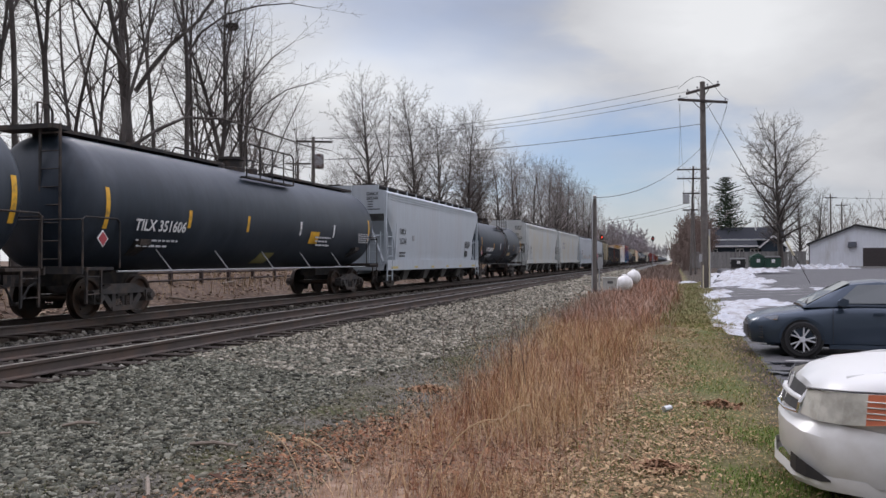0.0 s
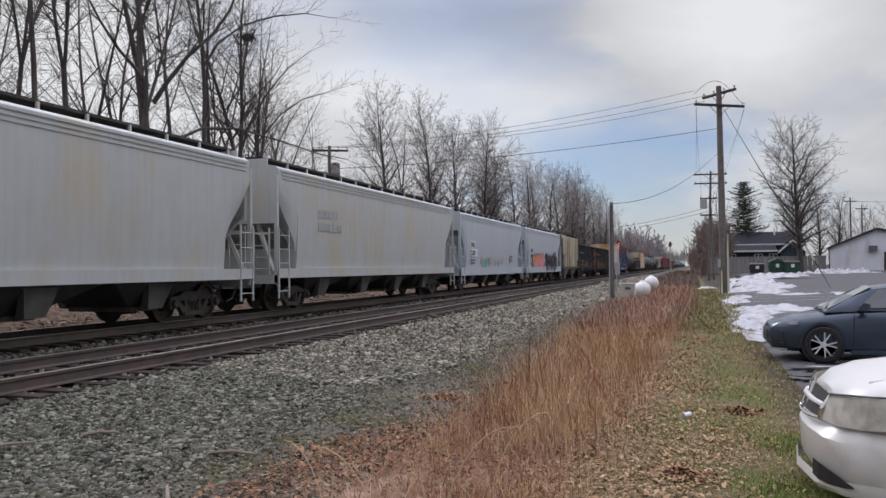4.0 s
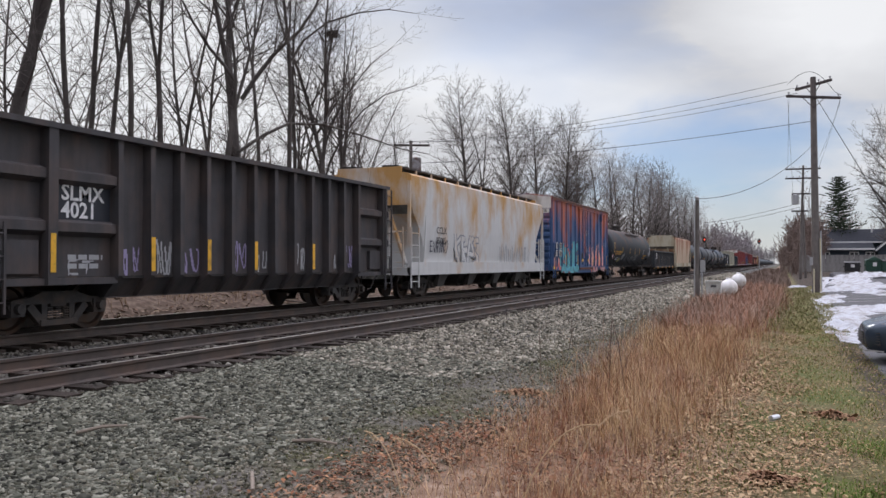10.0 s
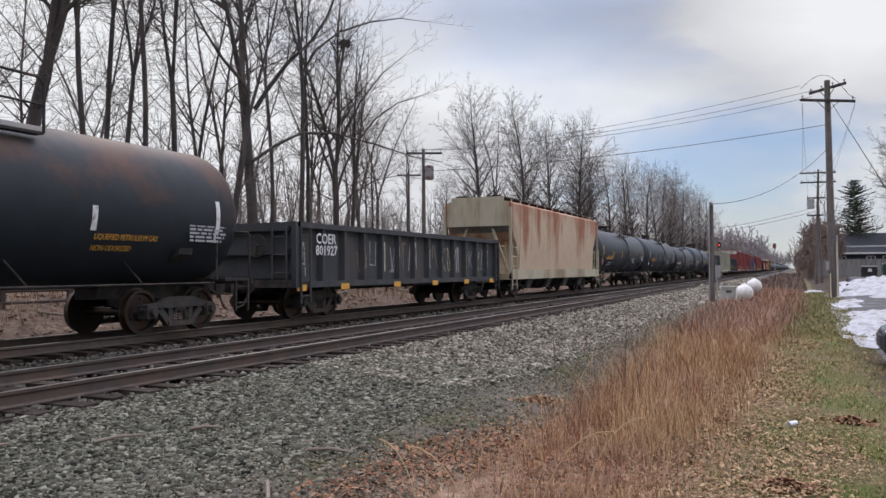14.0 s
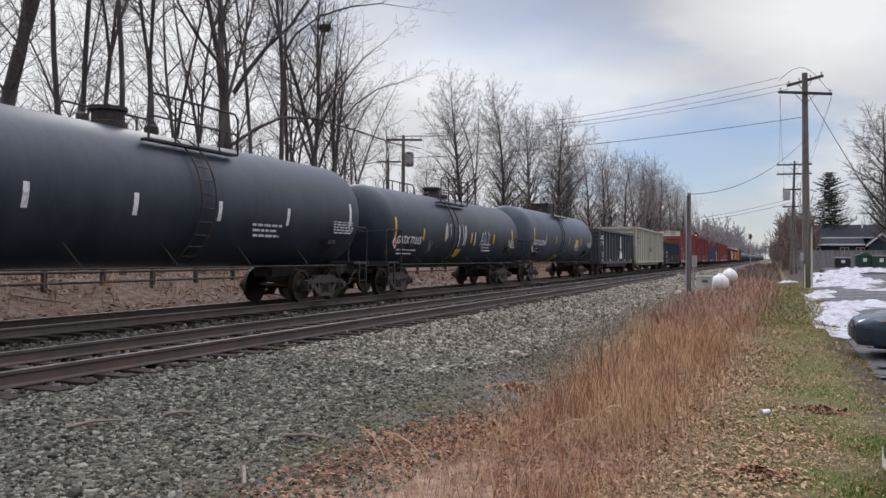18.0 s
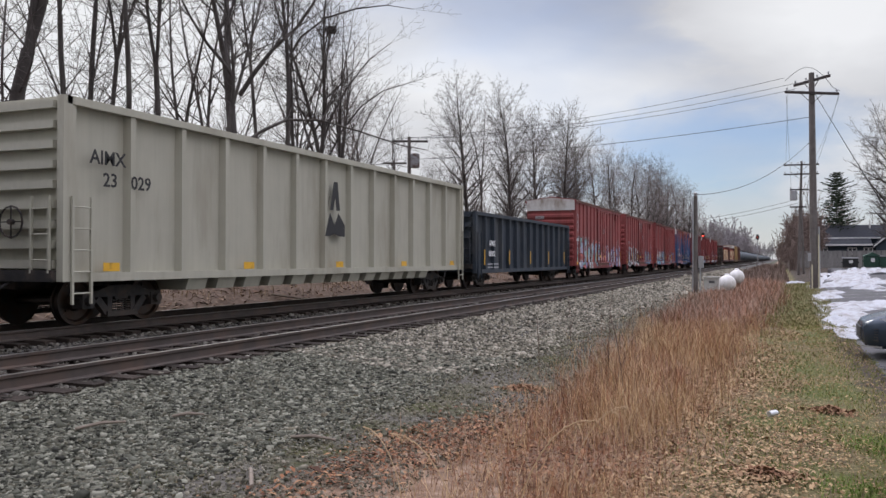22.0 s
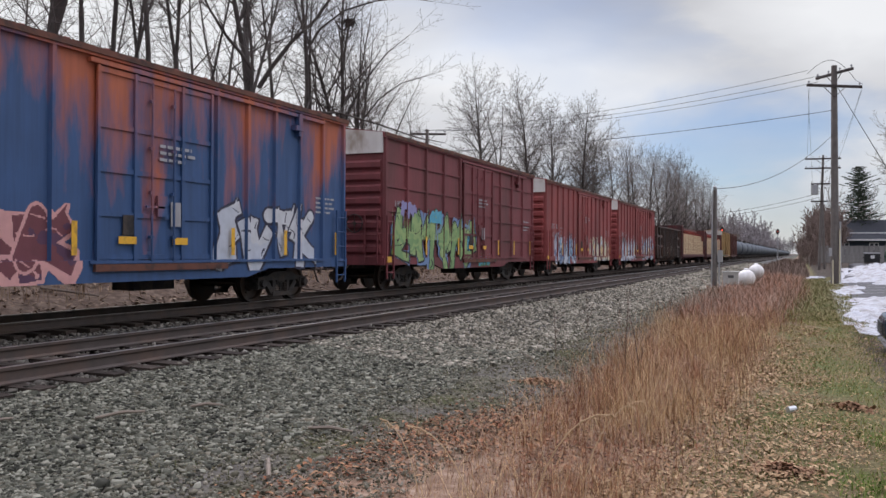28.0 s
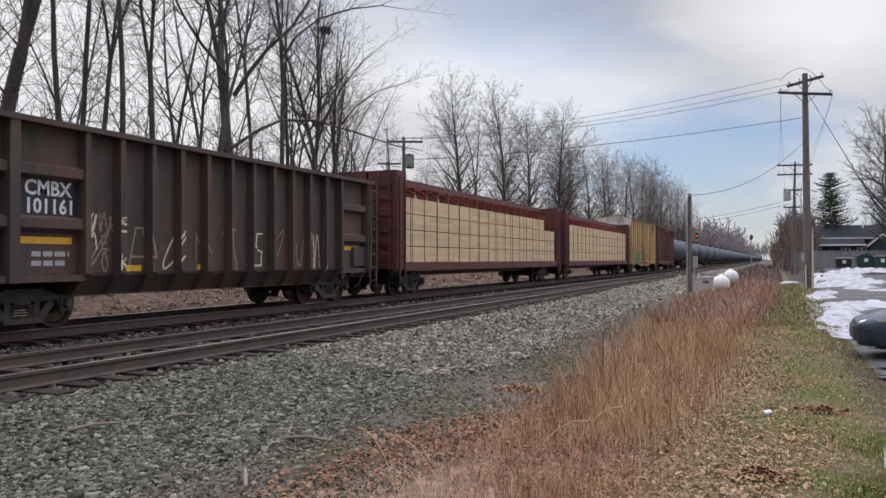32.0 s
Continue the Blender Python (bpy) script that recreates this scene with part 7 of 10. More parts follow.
stone_cols = [(0.012, 0.012, 0.009), (0.036, 0.037, 0.028), (0.076, 0.079, 0.060), (0.138, 0.140, 0.110), (0.27, 0.27, 0.215), (0.068, 0.062, 0.042), (0.096, 0.100, 0.078)]
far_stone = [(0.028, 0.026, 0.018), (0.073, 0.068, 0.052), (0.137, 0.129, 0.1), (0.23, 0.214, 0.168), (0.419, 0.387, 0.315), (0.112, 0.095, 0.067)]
soot_stone = [(0.012, 0.011, 0.009), (0.030, 0.027, 0.022), (0.058, 0.053, 0.044), (0.105, 0.098, 0.082), (0.19, 0.18, 0.155), (0.050, 0.040, 0.030)]
grit_cols = [(0.040, 0.038, 0.024), (0.088, 0.083, 0.058), (0.150, 0.140, 0.105), (0.26, 0.24, 0.19), (0.085, 0.072, 0.042)]
scatter_stones("gravel", "loose grey crushed stone beside the near track", 125000, (-7.0, -3.3), (2.8, 12.5), 0.0192, 1, stone_cols, 1.25, 0.62, fade=True)
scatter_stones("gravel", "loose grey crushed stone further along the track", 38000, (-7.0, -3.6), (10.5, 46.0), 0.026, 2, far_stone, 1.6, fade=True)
scatter_stones("gravel", "grey stone between and beside the rails", 17000, (-11.9, -7.0), (4.0, 40.0), 0.034, 3, soot_stone, 1.7)
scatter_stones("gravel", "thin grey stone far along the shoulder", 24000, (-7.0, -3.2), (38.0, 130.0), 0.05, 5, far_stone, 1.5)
scatter_stones("gravel", "sparse grit over bare earth by the ballast", 34000, (-4.9, -2.4), (2.8, 40.0), 0.015, 4, grit_cols, 1.7)


def scatter_leaves(name, label, count, xr, yr, size, seed, cols, ypow=1.5, lift=0.012, bare=False):
    r = np.random.default_rng(seed)
    x = r.uniform(*xr, count)
    y = yr[0] + (yr[1] - yr[0]) * r.random(count) ** ypow
    keep = np.array([noise.noise(Vector((a * 0.9, b * 0.5, seed))) for a, b in zip(x, y)]) > r.uniform(-0.55, 0.25, count) + np.clip((x - xr[1] + 0.55) / 0.55, 0, 1) * (0.6 if xr[1] < 1 else 0.0)
    if bare:   # further on the gritty earth stays bare
        keep &= x > -3.22 + np.clip((y - 6.5) / 3.5, 0, 1) * 0.65 + r.normal(0, 0.15, count)
    x, y = x[keep], y[keep]
    n = len(x)
    s = size * np.exp(r.normal(0, 0.3, n)) * (1 + 0.01 * (y - yr[0]))
    a = r.uniform(0, 2 * np.pi, n)
    shape = np.array([[-1, 0, 0], [-0.2, -0.55, 0.25], [0.9, -0.1, 0.1], [0.2, 0.55, 0.3]]) * 0.5
    v = shape[None] * s[:, None, None] * (1 + r.uniform(-0.3, 0.3, (n, 4, 3)))
    tilt = r.uniform(-0.5, 0.5, n)
    vx = v[..., 0] * np.cos(a)[:, None] - v[..., 1] * np.sin(a)[:, None]
    vy = v[..., 0] * np.sin(a)[:, None] + v[..., 1] * np.cos(a)[:, None]
    vz = v[..., 2] + v[..., 0] * tilt[:, None]
    z = ground_z(x, y) + lift + r.uniform(0, 0.03, n)
    P = np.stack([vx + x[:, None], vy + y[:, None], vz + z[:, None]], -1).reshape(-1, 3)
    Fc = np.arange(4 * n).reshape(-1, 4)
    ob = new(name, raw_mesh(name, P, Fc, island_mat(name, cols)))
    return tagged(ob, label, "leaf litter", kind="stuff")


scatter_leaves("leaf_litter", "reddish brown fallen leaves along the tall grass", 60000, (-3.75, -0.7), (2.8, 22.0), 0.036, 11, [(0.11, 0.044, 0.024), (0.19, 0.078, 0.040), (0.26, 0.122, 0.064), (0.38, 0.23, 0.13), (0.085, 0.037, 0.022), (0.038, 0.024, 0.016)], lift=0.02, bare=True)
scatter_leaves("leaf_litter", "pale dry leaves scattered over the lawn", 34000, (-1.3, 1.35), (2.8, 26.0), 0.025, 12, [(0.16, 0.10, 0.05), (0.28, 0.19, 0.09), (0.44, 0.33, 0.18), (0.22, 0.145, 0.07), (0.09, 0.055, 0.03)])
scatter_leaves("leaf_litter", "drift of tan leaves between dry grass and lawn", 30000, (-1.3, 0.5), (2.8, 20.0), 0.036, 14, [(0.20, 0.115, 0.06), (0.31, 0.20, 0.11), (0.46, 0.34, 0.20), (0.11, 0.06, 0.035)])
scatter_leaves("leaf_litter", "pale tan leaves gathered at the foot of the grass", 9000, (-1.25, -0.2), (2.8, 13.0), 0.046, 15, [(0.24, 0.14, 0.075), (0.38, 0.25, 0.14), (0.52, 0.39, 0.24), (0.13, 0.07, 0.042)])
scatter_leaves("leaf_litter", "dry leaves on the bank behind the tracks", 9000, (-21, -14.8), (6.0, 60.0), 0.13, 13, [(0.14, 0.080, 0.052), (0.22, 0.145, 0.095), (0.32, 0.24, 0.17), (0.09, 0.058, 0.042)], 1.4)




def leaf_pile(x, y, size, seed):
    """A small wet heap of dark brown leaves."""
    r = np.random.default_rng(seed)
    n = 420
    rr, a = np.abs(r.normal(0, 0.5, n)) * size, r.uniform(0, 2 * np.pi, n)
    px, py = rr * np.cos(a) * 1.5, rr * np.sin(a)
    pz = 0.06 * np.exp(-(rr / size / 0.6) ** 2) * r.uniform(0.3, 1.0, n) + 0.01
    shape = np.array([[-1, 0, 0], [-0.2, -0.55, 0.25], [0.9, -0.1, 0.1], [0.2, 0.55, 0.3]]) * 0.5
    v = shape[None] * (0.05 * np.exp(r.normal(0, 0.3, n)))[:, None, None] * (1 + r.uniform(-0.4, 0.4, (n, 4, 3)))
    b, t = r.uniform(0, 2 * np.pi, n), r.uniform(-0.9, 0.9, n)
    vx = v[..., 0] * np.cos(b)[:, None] - v[..., 1] * np.sin(b)[:, None]
    vy = v[..., 0] * np.sin(b)[:, None] + v[..., 1] * np.cos(b)[:, None]
    P = np.stack([vx + px[:, None], vy + py[:, None], v[..., 2] + v[..., 0] * t[:, None] + pz[:, None]], -1).reshape(-1, 3)
    ob = new("leaf_pile", raw_mesh("leaf_pile", P, np.arange(4 * n).reshape(-1, 4), pile_m))
    ob.location = (x, y, float(ground_z(x, y)))
    return tagged(ob, "small heap of damp dark brown leaves on the lawn", "leaves", "leaf heaps", kind="stuff")


pile_m = island_mat("damp brown leaves", [(0.14, 0.070, 0.040), (0.24, 0.13, 0.075), (0.34, 0.22, 0.13), (0.17, 0.085, 0.05)])
leaf_pile(0.47, 9.7, 0.20, 61)
leaf_pile(-0.11, 6.62, 0.24, 62)
leaf_pile(-2.9, 9.6, 0.24, 63)


def scatter_blades(name, label, category, count, xr, yr, hgt, wid, seed, cols, ypow=1.5, bend=0.35, clump=True, edge=None, thr=(-0.45, 0.2)):
    """Grass: three-segment tapering blades that lean and bend."""
    r = np.random.default_rng(seed)
    x = r.uniform(*xr, count)
    y = yr[0] + (yr[1] - yr[0]) * r.random(count) ** ypow
    if edge:
        k = edge(x, y, r)
        x, y = x[k], y[k]
    if clump:
        k = np.array([noise.noise(Vector((a * 1.3, b * 0.9, seed))) for a, b in zip(x, y)]) > r.uniform(*thr, len(x))
        x, y = x[k], y[k]
    n = len(x)
    h = hgt * np.exp(r.normal(0, 0.30, n))
    if hgt > 0.2:
        h *= np.array([0.9 + 0.75 * noise.noise(Vector((a * 0.8, b * 0.6, 7.7))) for a, b in zip(x, y)])
    w = wid * (1 + 0.05 * np.maximum(0, y - 6)) * r.uniform(0.7, 1.3, n)
    a = r.uniform(0, 2 * np.pi, n)
    b = a + r.uniform(-0.5, 0.5, n) + np.pi / 2
    lean = bend * r.uniform(0.15, 1.3, n) * h
    z0 = ground_z(x, y) - 0.01
    pts = []
    for t, k in ((0.0, 1.0), (0.4, 0.85), (0.75, 0.55), (1.0, 0.12)):
        cx, cy, cz = x + np.cos(b) * lean * t ** 1.8, y + np.sin(b) * lean * t ** 1.8, z0 + h * (t - 0.12 * bend * t * t)
        dx, dy = np.cos(a) * w * k / 2, np.sin(a) * w * k / 2
        pts += [np.stack([cx - dx, cy - dy, cz], -1), np.stack([cx + dx, cy + dy, cz], -1)]
    P = np.stack(pts, 1).reshape(-1, 3)
    q = np.array([[0, 1, 3, 2], [2, 3, 5, 4], [4, 5, 7, 6]])
    Fc = (q[None] + (np.arange(n) * 8)[:, None, None]).reshape(-1, 4)
    ob = new(name, raw_mesh(name, P, Fc, island_mat(name, cols)))
    return tagged(ob, label, category, kind="stuff")


dry = [(0.10, 0.050, 0.028), (0.30, 0.165, 0.078), (0.45, 0.28, 0.135), (0.72, 0.55, 0.32), (0.22, 0.105, 0.052), (0.36, 0.27, 0.155), (0.60, 0.43, 0.23)]
red_dry = [(0.080, 0.036, 0.024), (0.24, 0.098, 0.054), (0.34, 0.15, 0.08), (0.16, 0.07, 0.042), (0.44, 0.24, 0.13)]
old_dry = [(0.12, 0.075, 0.058), (0.24, 0.15, 0.11), (0.36, 0.25, 0.19), (0.20, 0.11, 0.08), (0.46, 0.35, 0.27)]


def tall_edge(x, y, r):
    left = np.interp(y, [3, 5, 8, 14, 22, 34, 60], [-1.95, -2.05, -2.15, -2.45, -2.75, -3.15, -3.45]) + r.normal(0, 0.32, len(x))
    right = np.interp(y, [3, 6, 11, 20, 34], [-1.0, -0.85, -0.80, -0.50, 0.05]) + r.normal(0, 0.22, len(x))
    sparse = r.random(len(x)) < np.clip((y - 2.6) / 4.2, 0.25, 1) + 0.25 * (x > -1.45)   # thin, trodden growth close by
    return (x > left) & (x < right) & sparse


scatter_blades("dry_grass", "tall tan dry grass along the track side", "grass", 46000, (-4.2, 0.2), (3.4, 20.0), 0.34, 0.0032, 21, dry, 1.5, 0.7, True, tall_edge)
scatter_blades("dry_grass", "patches of reddish brown dry stems in the tall grass", "grass", 34000, (-4.2, 0.2), (3.4, 22.0), 0.34, 0.0034, 36, red_dry, 1.4, 0.5, True, tall_edge, (-0.15, 0.35))
scatter_blades("dry_grass", "low tangle of dead stems under the tall grass", "grass", 30000, (-4.4, 0.2), (3.4, 22.0), 0.17, 0.005, 28, [(0.16, 0.078, 0.05), (0.27, 0.15, 0.095), (0.40, 0.27, 0.18), (0.24, 0.18, 0.135)], 1.5, 1.6, True, lambda x, y, r: tall_edge(x + r.uniform(-0.5, 0.7, len(x)), y, r))
scatter_blades("dry_grass", "tall dry grass further along the verge", "grass", 30000, (-4.6, 0.8), (20.0, 60.0), 0.33, 0.0065, 22, old_dry + red_dry[1:3], 1.4, 0.9, True, tall_edge)
scatter_blades("dry_grass", "distant strip of dry brush along the line", "grass", 16000, (-3.6, 0.5), (60.0, 190.0), 0.38, 0.018, 23, [(0.13, 0.09, 0.074), (0.19, 0.14, 0.115), (0.25, 0.19, 0.155), (0.16, 0.12, 0.10)], 1.2, 0.35, False)
scatter_blades("lawn_grass", "short patchy green winter lawn", "grass", 46000, (-1.1, 1.45), (2.8, 26.0), 0.042, 0.006, 24, [(0.075, 0.115, 0.018), (0.13, 0.165, 0.03), (0.20, 0.205, 0.055), (0.30, 0.25, 0.11), (0.10, 0.135, 0.025)], 1.6, 0.8, True, None, (-0.5, 0.2))
scatter_blades("lawn_grass", "fresh green patch of lawn beside the car park", "grass", 22000, (0.0, 1.3), (4.8, 9.2), 0.045, 0.006, 29, [(0.075, 0.14, 0.018), (0.12, 0.20, 0.035), (0.17, 0.22, 0.055), (0.09, 0.16, 0.025)], 1.0, 0.8, True, lambda x, y, r: ((x - 0.72) / 0.50) ** 2 + ((y - 7.1) / 1.5) ** 2 < r.uniform(0.2, 1.3, len(x)))
scatter_blades("lawn_grass", "short green lawn further along the verge", "grass", 24000, (-0.6, 2.2), (22.0, 62.0), 0.06, 0.012, 25, [(0.11, 0.13, 0.045), (0.17, 0.175, 0.07), (0.23, 0.20, 0.10), (0.30, 0.24, 0.14)], 1.3, 0.8, False)
scatter_blades("lawn_grass", "moss and small weeds on the bare earth", "grass", 26000, (-4.5, -2.8), (3.0, 18.0), 0.032, 0.006, 26, [(0.060, 0.075, 0.022), (0.095, 0.10, 0.035), (0.15, 0.13, 0.06), (0.08, 0.06, 0.035)], 1.5, 1.2, True, None, (-0.1, 0.35))
scatter_blades("dry_grass", "wisps of dry growth on the bank behind the tracks", "grass", 9000, (-24, -16.5), (6.0, 90.0), 0.45, 0.012, 27, [(0.26, 0.17, 0.10), (0.34, 0.25, 0.16), (0.20, 0.14, 0.09)], 1.4, 0.5, True)

twig_m = mat("dead wood", (0.20, 0.165, 0.13), 0.9, 0, 0.25, 12.0)
for x, y, l, a in ((-3.75, 6.15, 0.42, 0.1), (-3.5, 4.9, 0.5, 2.2), (-5.6, 5.6, 0.45, 1.2), (-5.3, 6.4, 0.3, 0.7), (-6.1, 4.7, 0.4, 1.6)):
    g = Geo()
    z = float(np.where(x < -4.3, bed_z(x), ground_z(x, y))) + 0.04
    dx, dy = l / 2 * math.cos(a), l / 2 * math.sin(a)
    g.tube((x - dx, y - dy, z), (x, y, z + 0.02), 0.014, 0.017, 6).tube((x, y, z + 0.02), (x + dx, y + dy, z), 0.017, 0.010, 6)
    solid("stick", g, twig_m, "short weathered stick lying on the stones", "stick", "sticks")
g = Geo().tube((-0.12, 9.15, 0.045), (-0.05, 9.23, 0.05), 0.033, 0.033, 10)
solid("drink_can", g, mat("crushed can", (0.6, 0.62, 0.64), 0.35, 0.7), "crushed pale drink can lying on the lawn", "can")

# arching seed stalks and single dark weed stems in the tall grass
rnd = random.Random(9)
stalk_m = mat("straw stalk", (0.42, 0.30, 0.17), 0.8)
weed_m = mat("dark weed stem", (0.10, 0.065, 0.05), 0.9)
for x, y, h, dx, dy in ((-1.45, 4.6, 0.75, 0.45, 0.15), (-1.7, 4.4, 0.62, -0.5, 0.1), (-1.3, 5.2, 0.7, 0.35, 0.35), (-2.2, 4.7, 0.55, -0.4, 0.2)):
    g = Geo()
    pts = [(x + dx * t ** 1.6, y + dy * t ** 1.6, h * (1.5 * t - 0.55 * t ** 3)) for t in np.linspace(0, 1, 9)]
    g.pipe(pts, 0.004, 4)
    for i in range(14):
        p = Vector(pts[-1]).lerp(Vector(pts[-3]), rnd.random())
        g.tube(p, p + Vector((rnd.uniform(-0.03, 0.05), rnd.uniform(-0.03, 0.03), rnd.uniform(-0.05, 0.02))), 0.004, 0.001, 3)
    solid("grass_stalk", g, stalk_m, "arching straw seed stalk over the dry grass", "grass stalk", "grass stalks")
for i in range(12):
    y = rnd.uniform(7, 24)
    x = rnd.uniform(*[float(np.interp(y, [5, 14, 34], v)) for v in ([-3.2, -3.7, -4.6], [-1.3, -0.8, 0])])
    h = rnd.uniform(0.5, 1.0)
    g = Geo()
    bx = rnd.uniform(-0.22, 0.22)
    g.pipe([(x, y, 0), (x + bx * 0.15, y, h * 0.35), (x + bx * 0.5, y, h * 0.7), (x + bx, y, h)], 0.004, 4)
    for k in range(7):
        z = h * rnd.uniform(0.4, 0.98)
        g.tube((x, y, z), (x + rnd.uniform(-0.1, 0.1), y + rnd.uniform(-0.1, 0.1), z + rnd.uniform(0.03, 0.12)), 0.003, 0.0015, 3)
    solid("weed", g, weed_m, "thin dark dead weed stem in dry grass", "weed", "dead weeds")


# ---- bare trees ----
bark = mat("grey brown bark", (0.062, 0.054, 0.050), 0.9, 0, 0.3, 6.0, (0.12, 0.11, 0.10), 0.4, 1.5, 3.0, bump=0.5, bscale=18)
twig = mat("twig bark", (0.17, 0.145, 0.128), 0.9, 0, 0.2, 3.0)


def ramify(rnd, segs, p, d, length, r, level, last, angle=0.85, start=0.1, up=0.03, dense=1.0, wob=0.035):
    """One branch that curves, thins and carries side branches in a spiral, down to the finest twigs."""
    step = (1.0, 0.75, 0.42, 0.26, 0.22)[level]
    ratio = (0.40, 0.44, 0.42, 0.46, 0.5)[level]
    n = max(2, int(length / step))
    curl = Vector((rnd.gauss(0, wob), rnd.gauss(0, wob), rnd.gauss(0, wob)))
    roll = rnd.uniform(0, 6.28)
    for i in range(n):
        curl = curl * 0.75 + Vector((rnd.gauss(0, wob), rnd.gauss(0, wob), rnd.gauss(0, wob)))
        d = (d + curl + Vector((0, 0, up))).normalized()
        q = p + d * (length / n)
        t = (i + 1) / n
        r1 = r * (1 - 0.78 * t)
        segs.append((p, q, r * (1 - 0.78 * i / n), r1))
        if level < last and t > start:
            k = dense * (1.25 if level < 2 else 1.1)
            for _ in range(int(k) + (rnd.random() < k - int(k))):
                roll += 2.4 + rnd.gauss(0, 0.4)
                s = d.orthogonal().normalized()
                s = s * math.cos(roll) + d.cross(s) * math.sin(roll)
                a = (angle if level < 2 else angle + 0.22) * rnd.uniform(0.7, 1.25)
                dd = d * math.cos(a) + s * math.sin(a)
                dd.z = max(dd.z, -0.12)
                ln = length * ratio * (1.12 - 0.72 * t) * rnd.uniform(0.55, 1.25)
                if ln > 0.22:
                    ramify(rnd, segs, q, dd.normalized(), ln, max(r1 * rnd.uniform(0.42, 0.62), 0.006), level + 1, last, angle, 0.12, up * 1.2, dense, wob * 1.35)
        p = q


def grow(seed, height, radius, lean=(0, 0), fork=0.3, spread=0.5, levels=4, dense=1.0, limbs=(), leaders=0):
    """Segments (p, q, r0, r1) of a bare tree: leaders that fork, side limbs that rise, fine twigs."""
    rnd = random.Random(seed)
    segs = []
    d = Vector((lean[0], lean[1], 1)).normalized()
    trunk = height * fork
    p, r = Vector((0, 0, -0.2)), radius
    n = max(2, int(trunk / 1.2))
    for i in range(n):
        d = (d + Vector((rnd.gauss(0, 0.025), rnd.gauss(0, 0.025), 0.02))).normalized()
        q = p + d * (trunk + 0.2) / n
        segs.append((p, q, r * (1.25 if i == 0 else 1), r * 0.95))
        p, r = q, r * 0.95
        for _ in range(2 if i > n * 0.35 and levels > 3 else 0):
            a = rnd.uniform(0, 6.28)
            ramify(rnd, segs, q, Vector((math.cos(a), math.sin(a), rnd.uniform(0.5, 1.1))).normalized(), rnd.uniform(1.4, 4.2), r * 0.2, 2, levels, dense=dense)
    lead = leaders or rnd.choice((2, 2, 3))
    a0 = rnd.uniform(0, 6.28)
    for k in range(lead):
        a = a0 + k * 2 * math.pi / lead
        dd = (d + Vector((math.cos(a), math.sin(a), 0)) * spread * rnd.uniform(0.22, 0.5)).normalized()
        ramify(rnd, segs, p, dd, height * (1 - fork) * rnd.uniform(0.8, 1.0), r * rnd.uniform(0.6, 0.8), 1, levels, 0.72, dense=dense, up=0.022, wob=0.02)
    for pts, r0 in limbs:
        for i in range(len(pts) - 1):
            f0, f1 = 1 - 0.75 * i / (len(pts) - 1), 1 - 0.75 * (i + 1) / (len(pts) - 1)
            segs.append((Vector(pts[i]), Vector(pts[i + 1]), r0 * f0, r0 * f1))
            if i > 0:
                dd = (Vector(pts[i + 1]) - Vector(pts[i])).normalized()
                for _ in range(2):
                    ramify(rnd, segs, Vector(pts[i + 1]), (dd + Vector((rnd.uniform(-0.7, 0.7), rnd.uniform(-0.7, 0.7), rnd.uniform(-0.4, 0.8)))).normalized(), rnd.uniform(1.2, 2.6), r0 * f1 * 0.5, 2, levels, dense=dense)
    return segs


def tubes(segs, n, thin=0.0):
    """All segments as open tapered tubes with n sides."""
    if not segs:
        segs = [(Vector((0, 0, 0)), Vector((0, 0, 0.1)), 0.01, 0.01)]
    P = np.array([s[0] for s in segs])
    Q = np.array([s[1] for s in segs])
    R0 = np.maximum(np.array([s[2] for s in segs]), thin)
    R1 = np.maximum(np.array([s[3] for s in segs]), thin)
    D = Q - P
    D /= np.linalg.norm(D, axis=1)[:, None] + 1e-9
    up = np.where(np.abs(D[:, 2:3]) > 0.9, np.array([[1.0, 0, 0]]), np.array([[0, 0, 1.0]]))
    S = np.cross(D, up)
    S /= np.linalg.norm(S, axis=1)[:, None] + 1e-9
    U = np.cross(S, D)
    rings = []
    for C, R in ((P, R0), (Q, R1)):
        for i in range(n):
            t = 2 * np.pi * i / n
            rings.append(C + (S * np.cos(t) + U * np.sin(t)) * R[:, None])
    V = np.stack(rings, 1).reshape(-1, 3)
    f = np.array([[i, (i + 1) % n, (i + 1) % n + n, i + n] for i in range(n)])
    Fc = (f[None] + (np.arange(len(segs)) * 2 * n)[:, None, None]).reshape(-1, 4)
    return V, Fc


# near row: backlit silhouette look put into a darker copy of the twig colour
twig_backlit = mat("backlit twig bark", (0.092, 0.080, 0.074), 0.9, 0, 0.2, 3.0)


def bare_tree(at, label, group, segs, thin=0.006, cut=0.035, name="bare_tree", fine_m=None):
    tree = thing(name, label, "tree", at, group)
    big = [s for s in segs if s[2] > cut]
    fine = [s for s in segs if s[2] <= cut]
    me = raw_mesh("trunk", *tubes(big, 7), bark)
    me.polygons.foreach_set("use_smooth", [True] * len(me.polygons))
    part("trunk", me, None, tree)
    part("crown", raw_mesh("crown", *tubes(fine, 3, thin), fine_m or twig), None, tree, "bare twigs")
    return tree


ROW = "bare trees behind the tracks"


def gz(x, y):
    return float(ground_z(x, y)) - 0.05


# the near row, tree by tree
limb = [((0, 0, 5.6), (0.6, 0.9, 6.4), (1.3, 1.9, 7.05), (2.2, 3.4, 7.2), (3.2, 5.4, 6.9), (4.2, 7.6, 6.5), (5.0, 9.4, 6.4)), 0.085]
def across(*rows):
    """Limb points given as (metres to the side along the wood's edge, height)."""
    return tuple((0.80 * u, 0.59 * u, z) for u, z in rows)


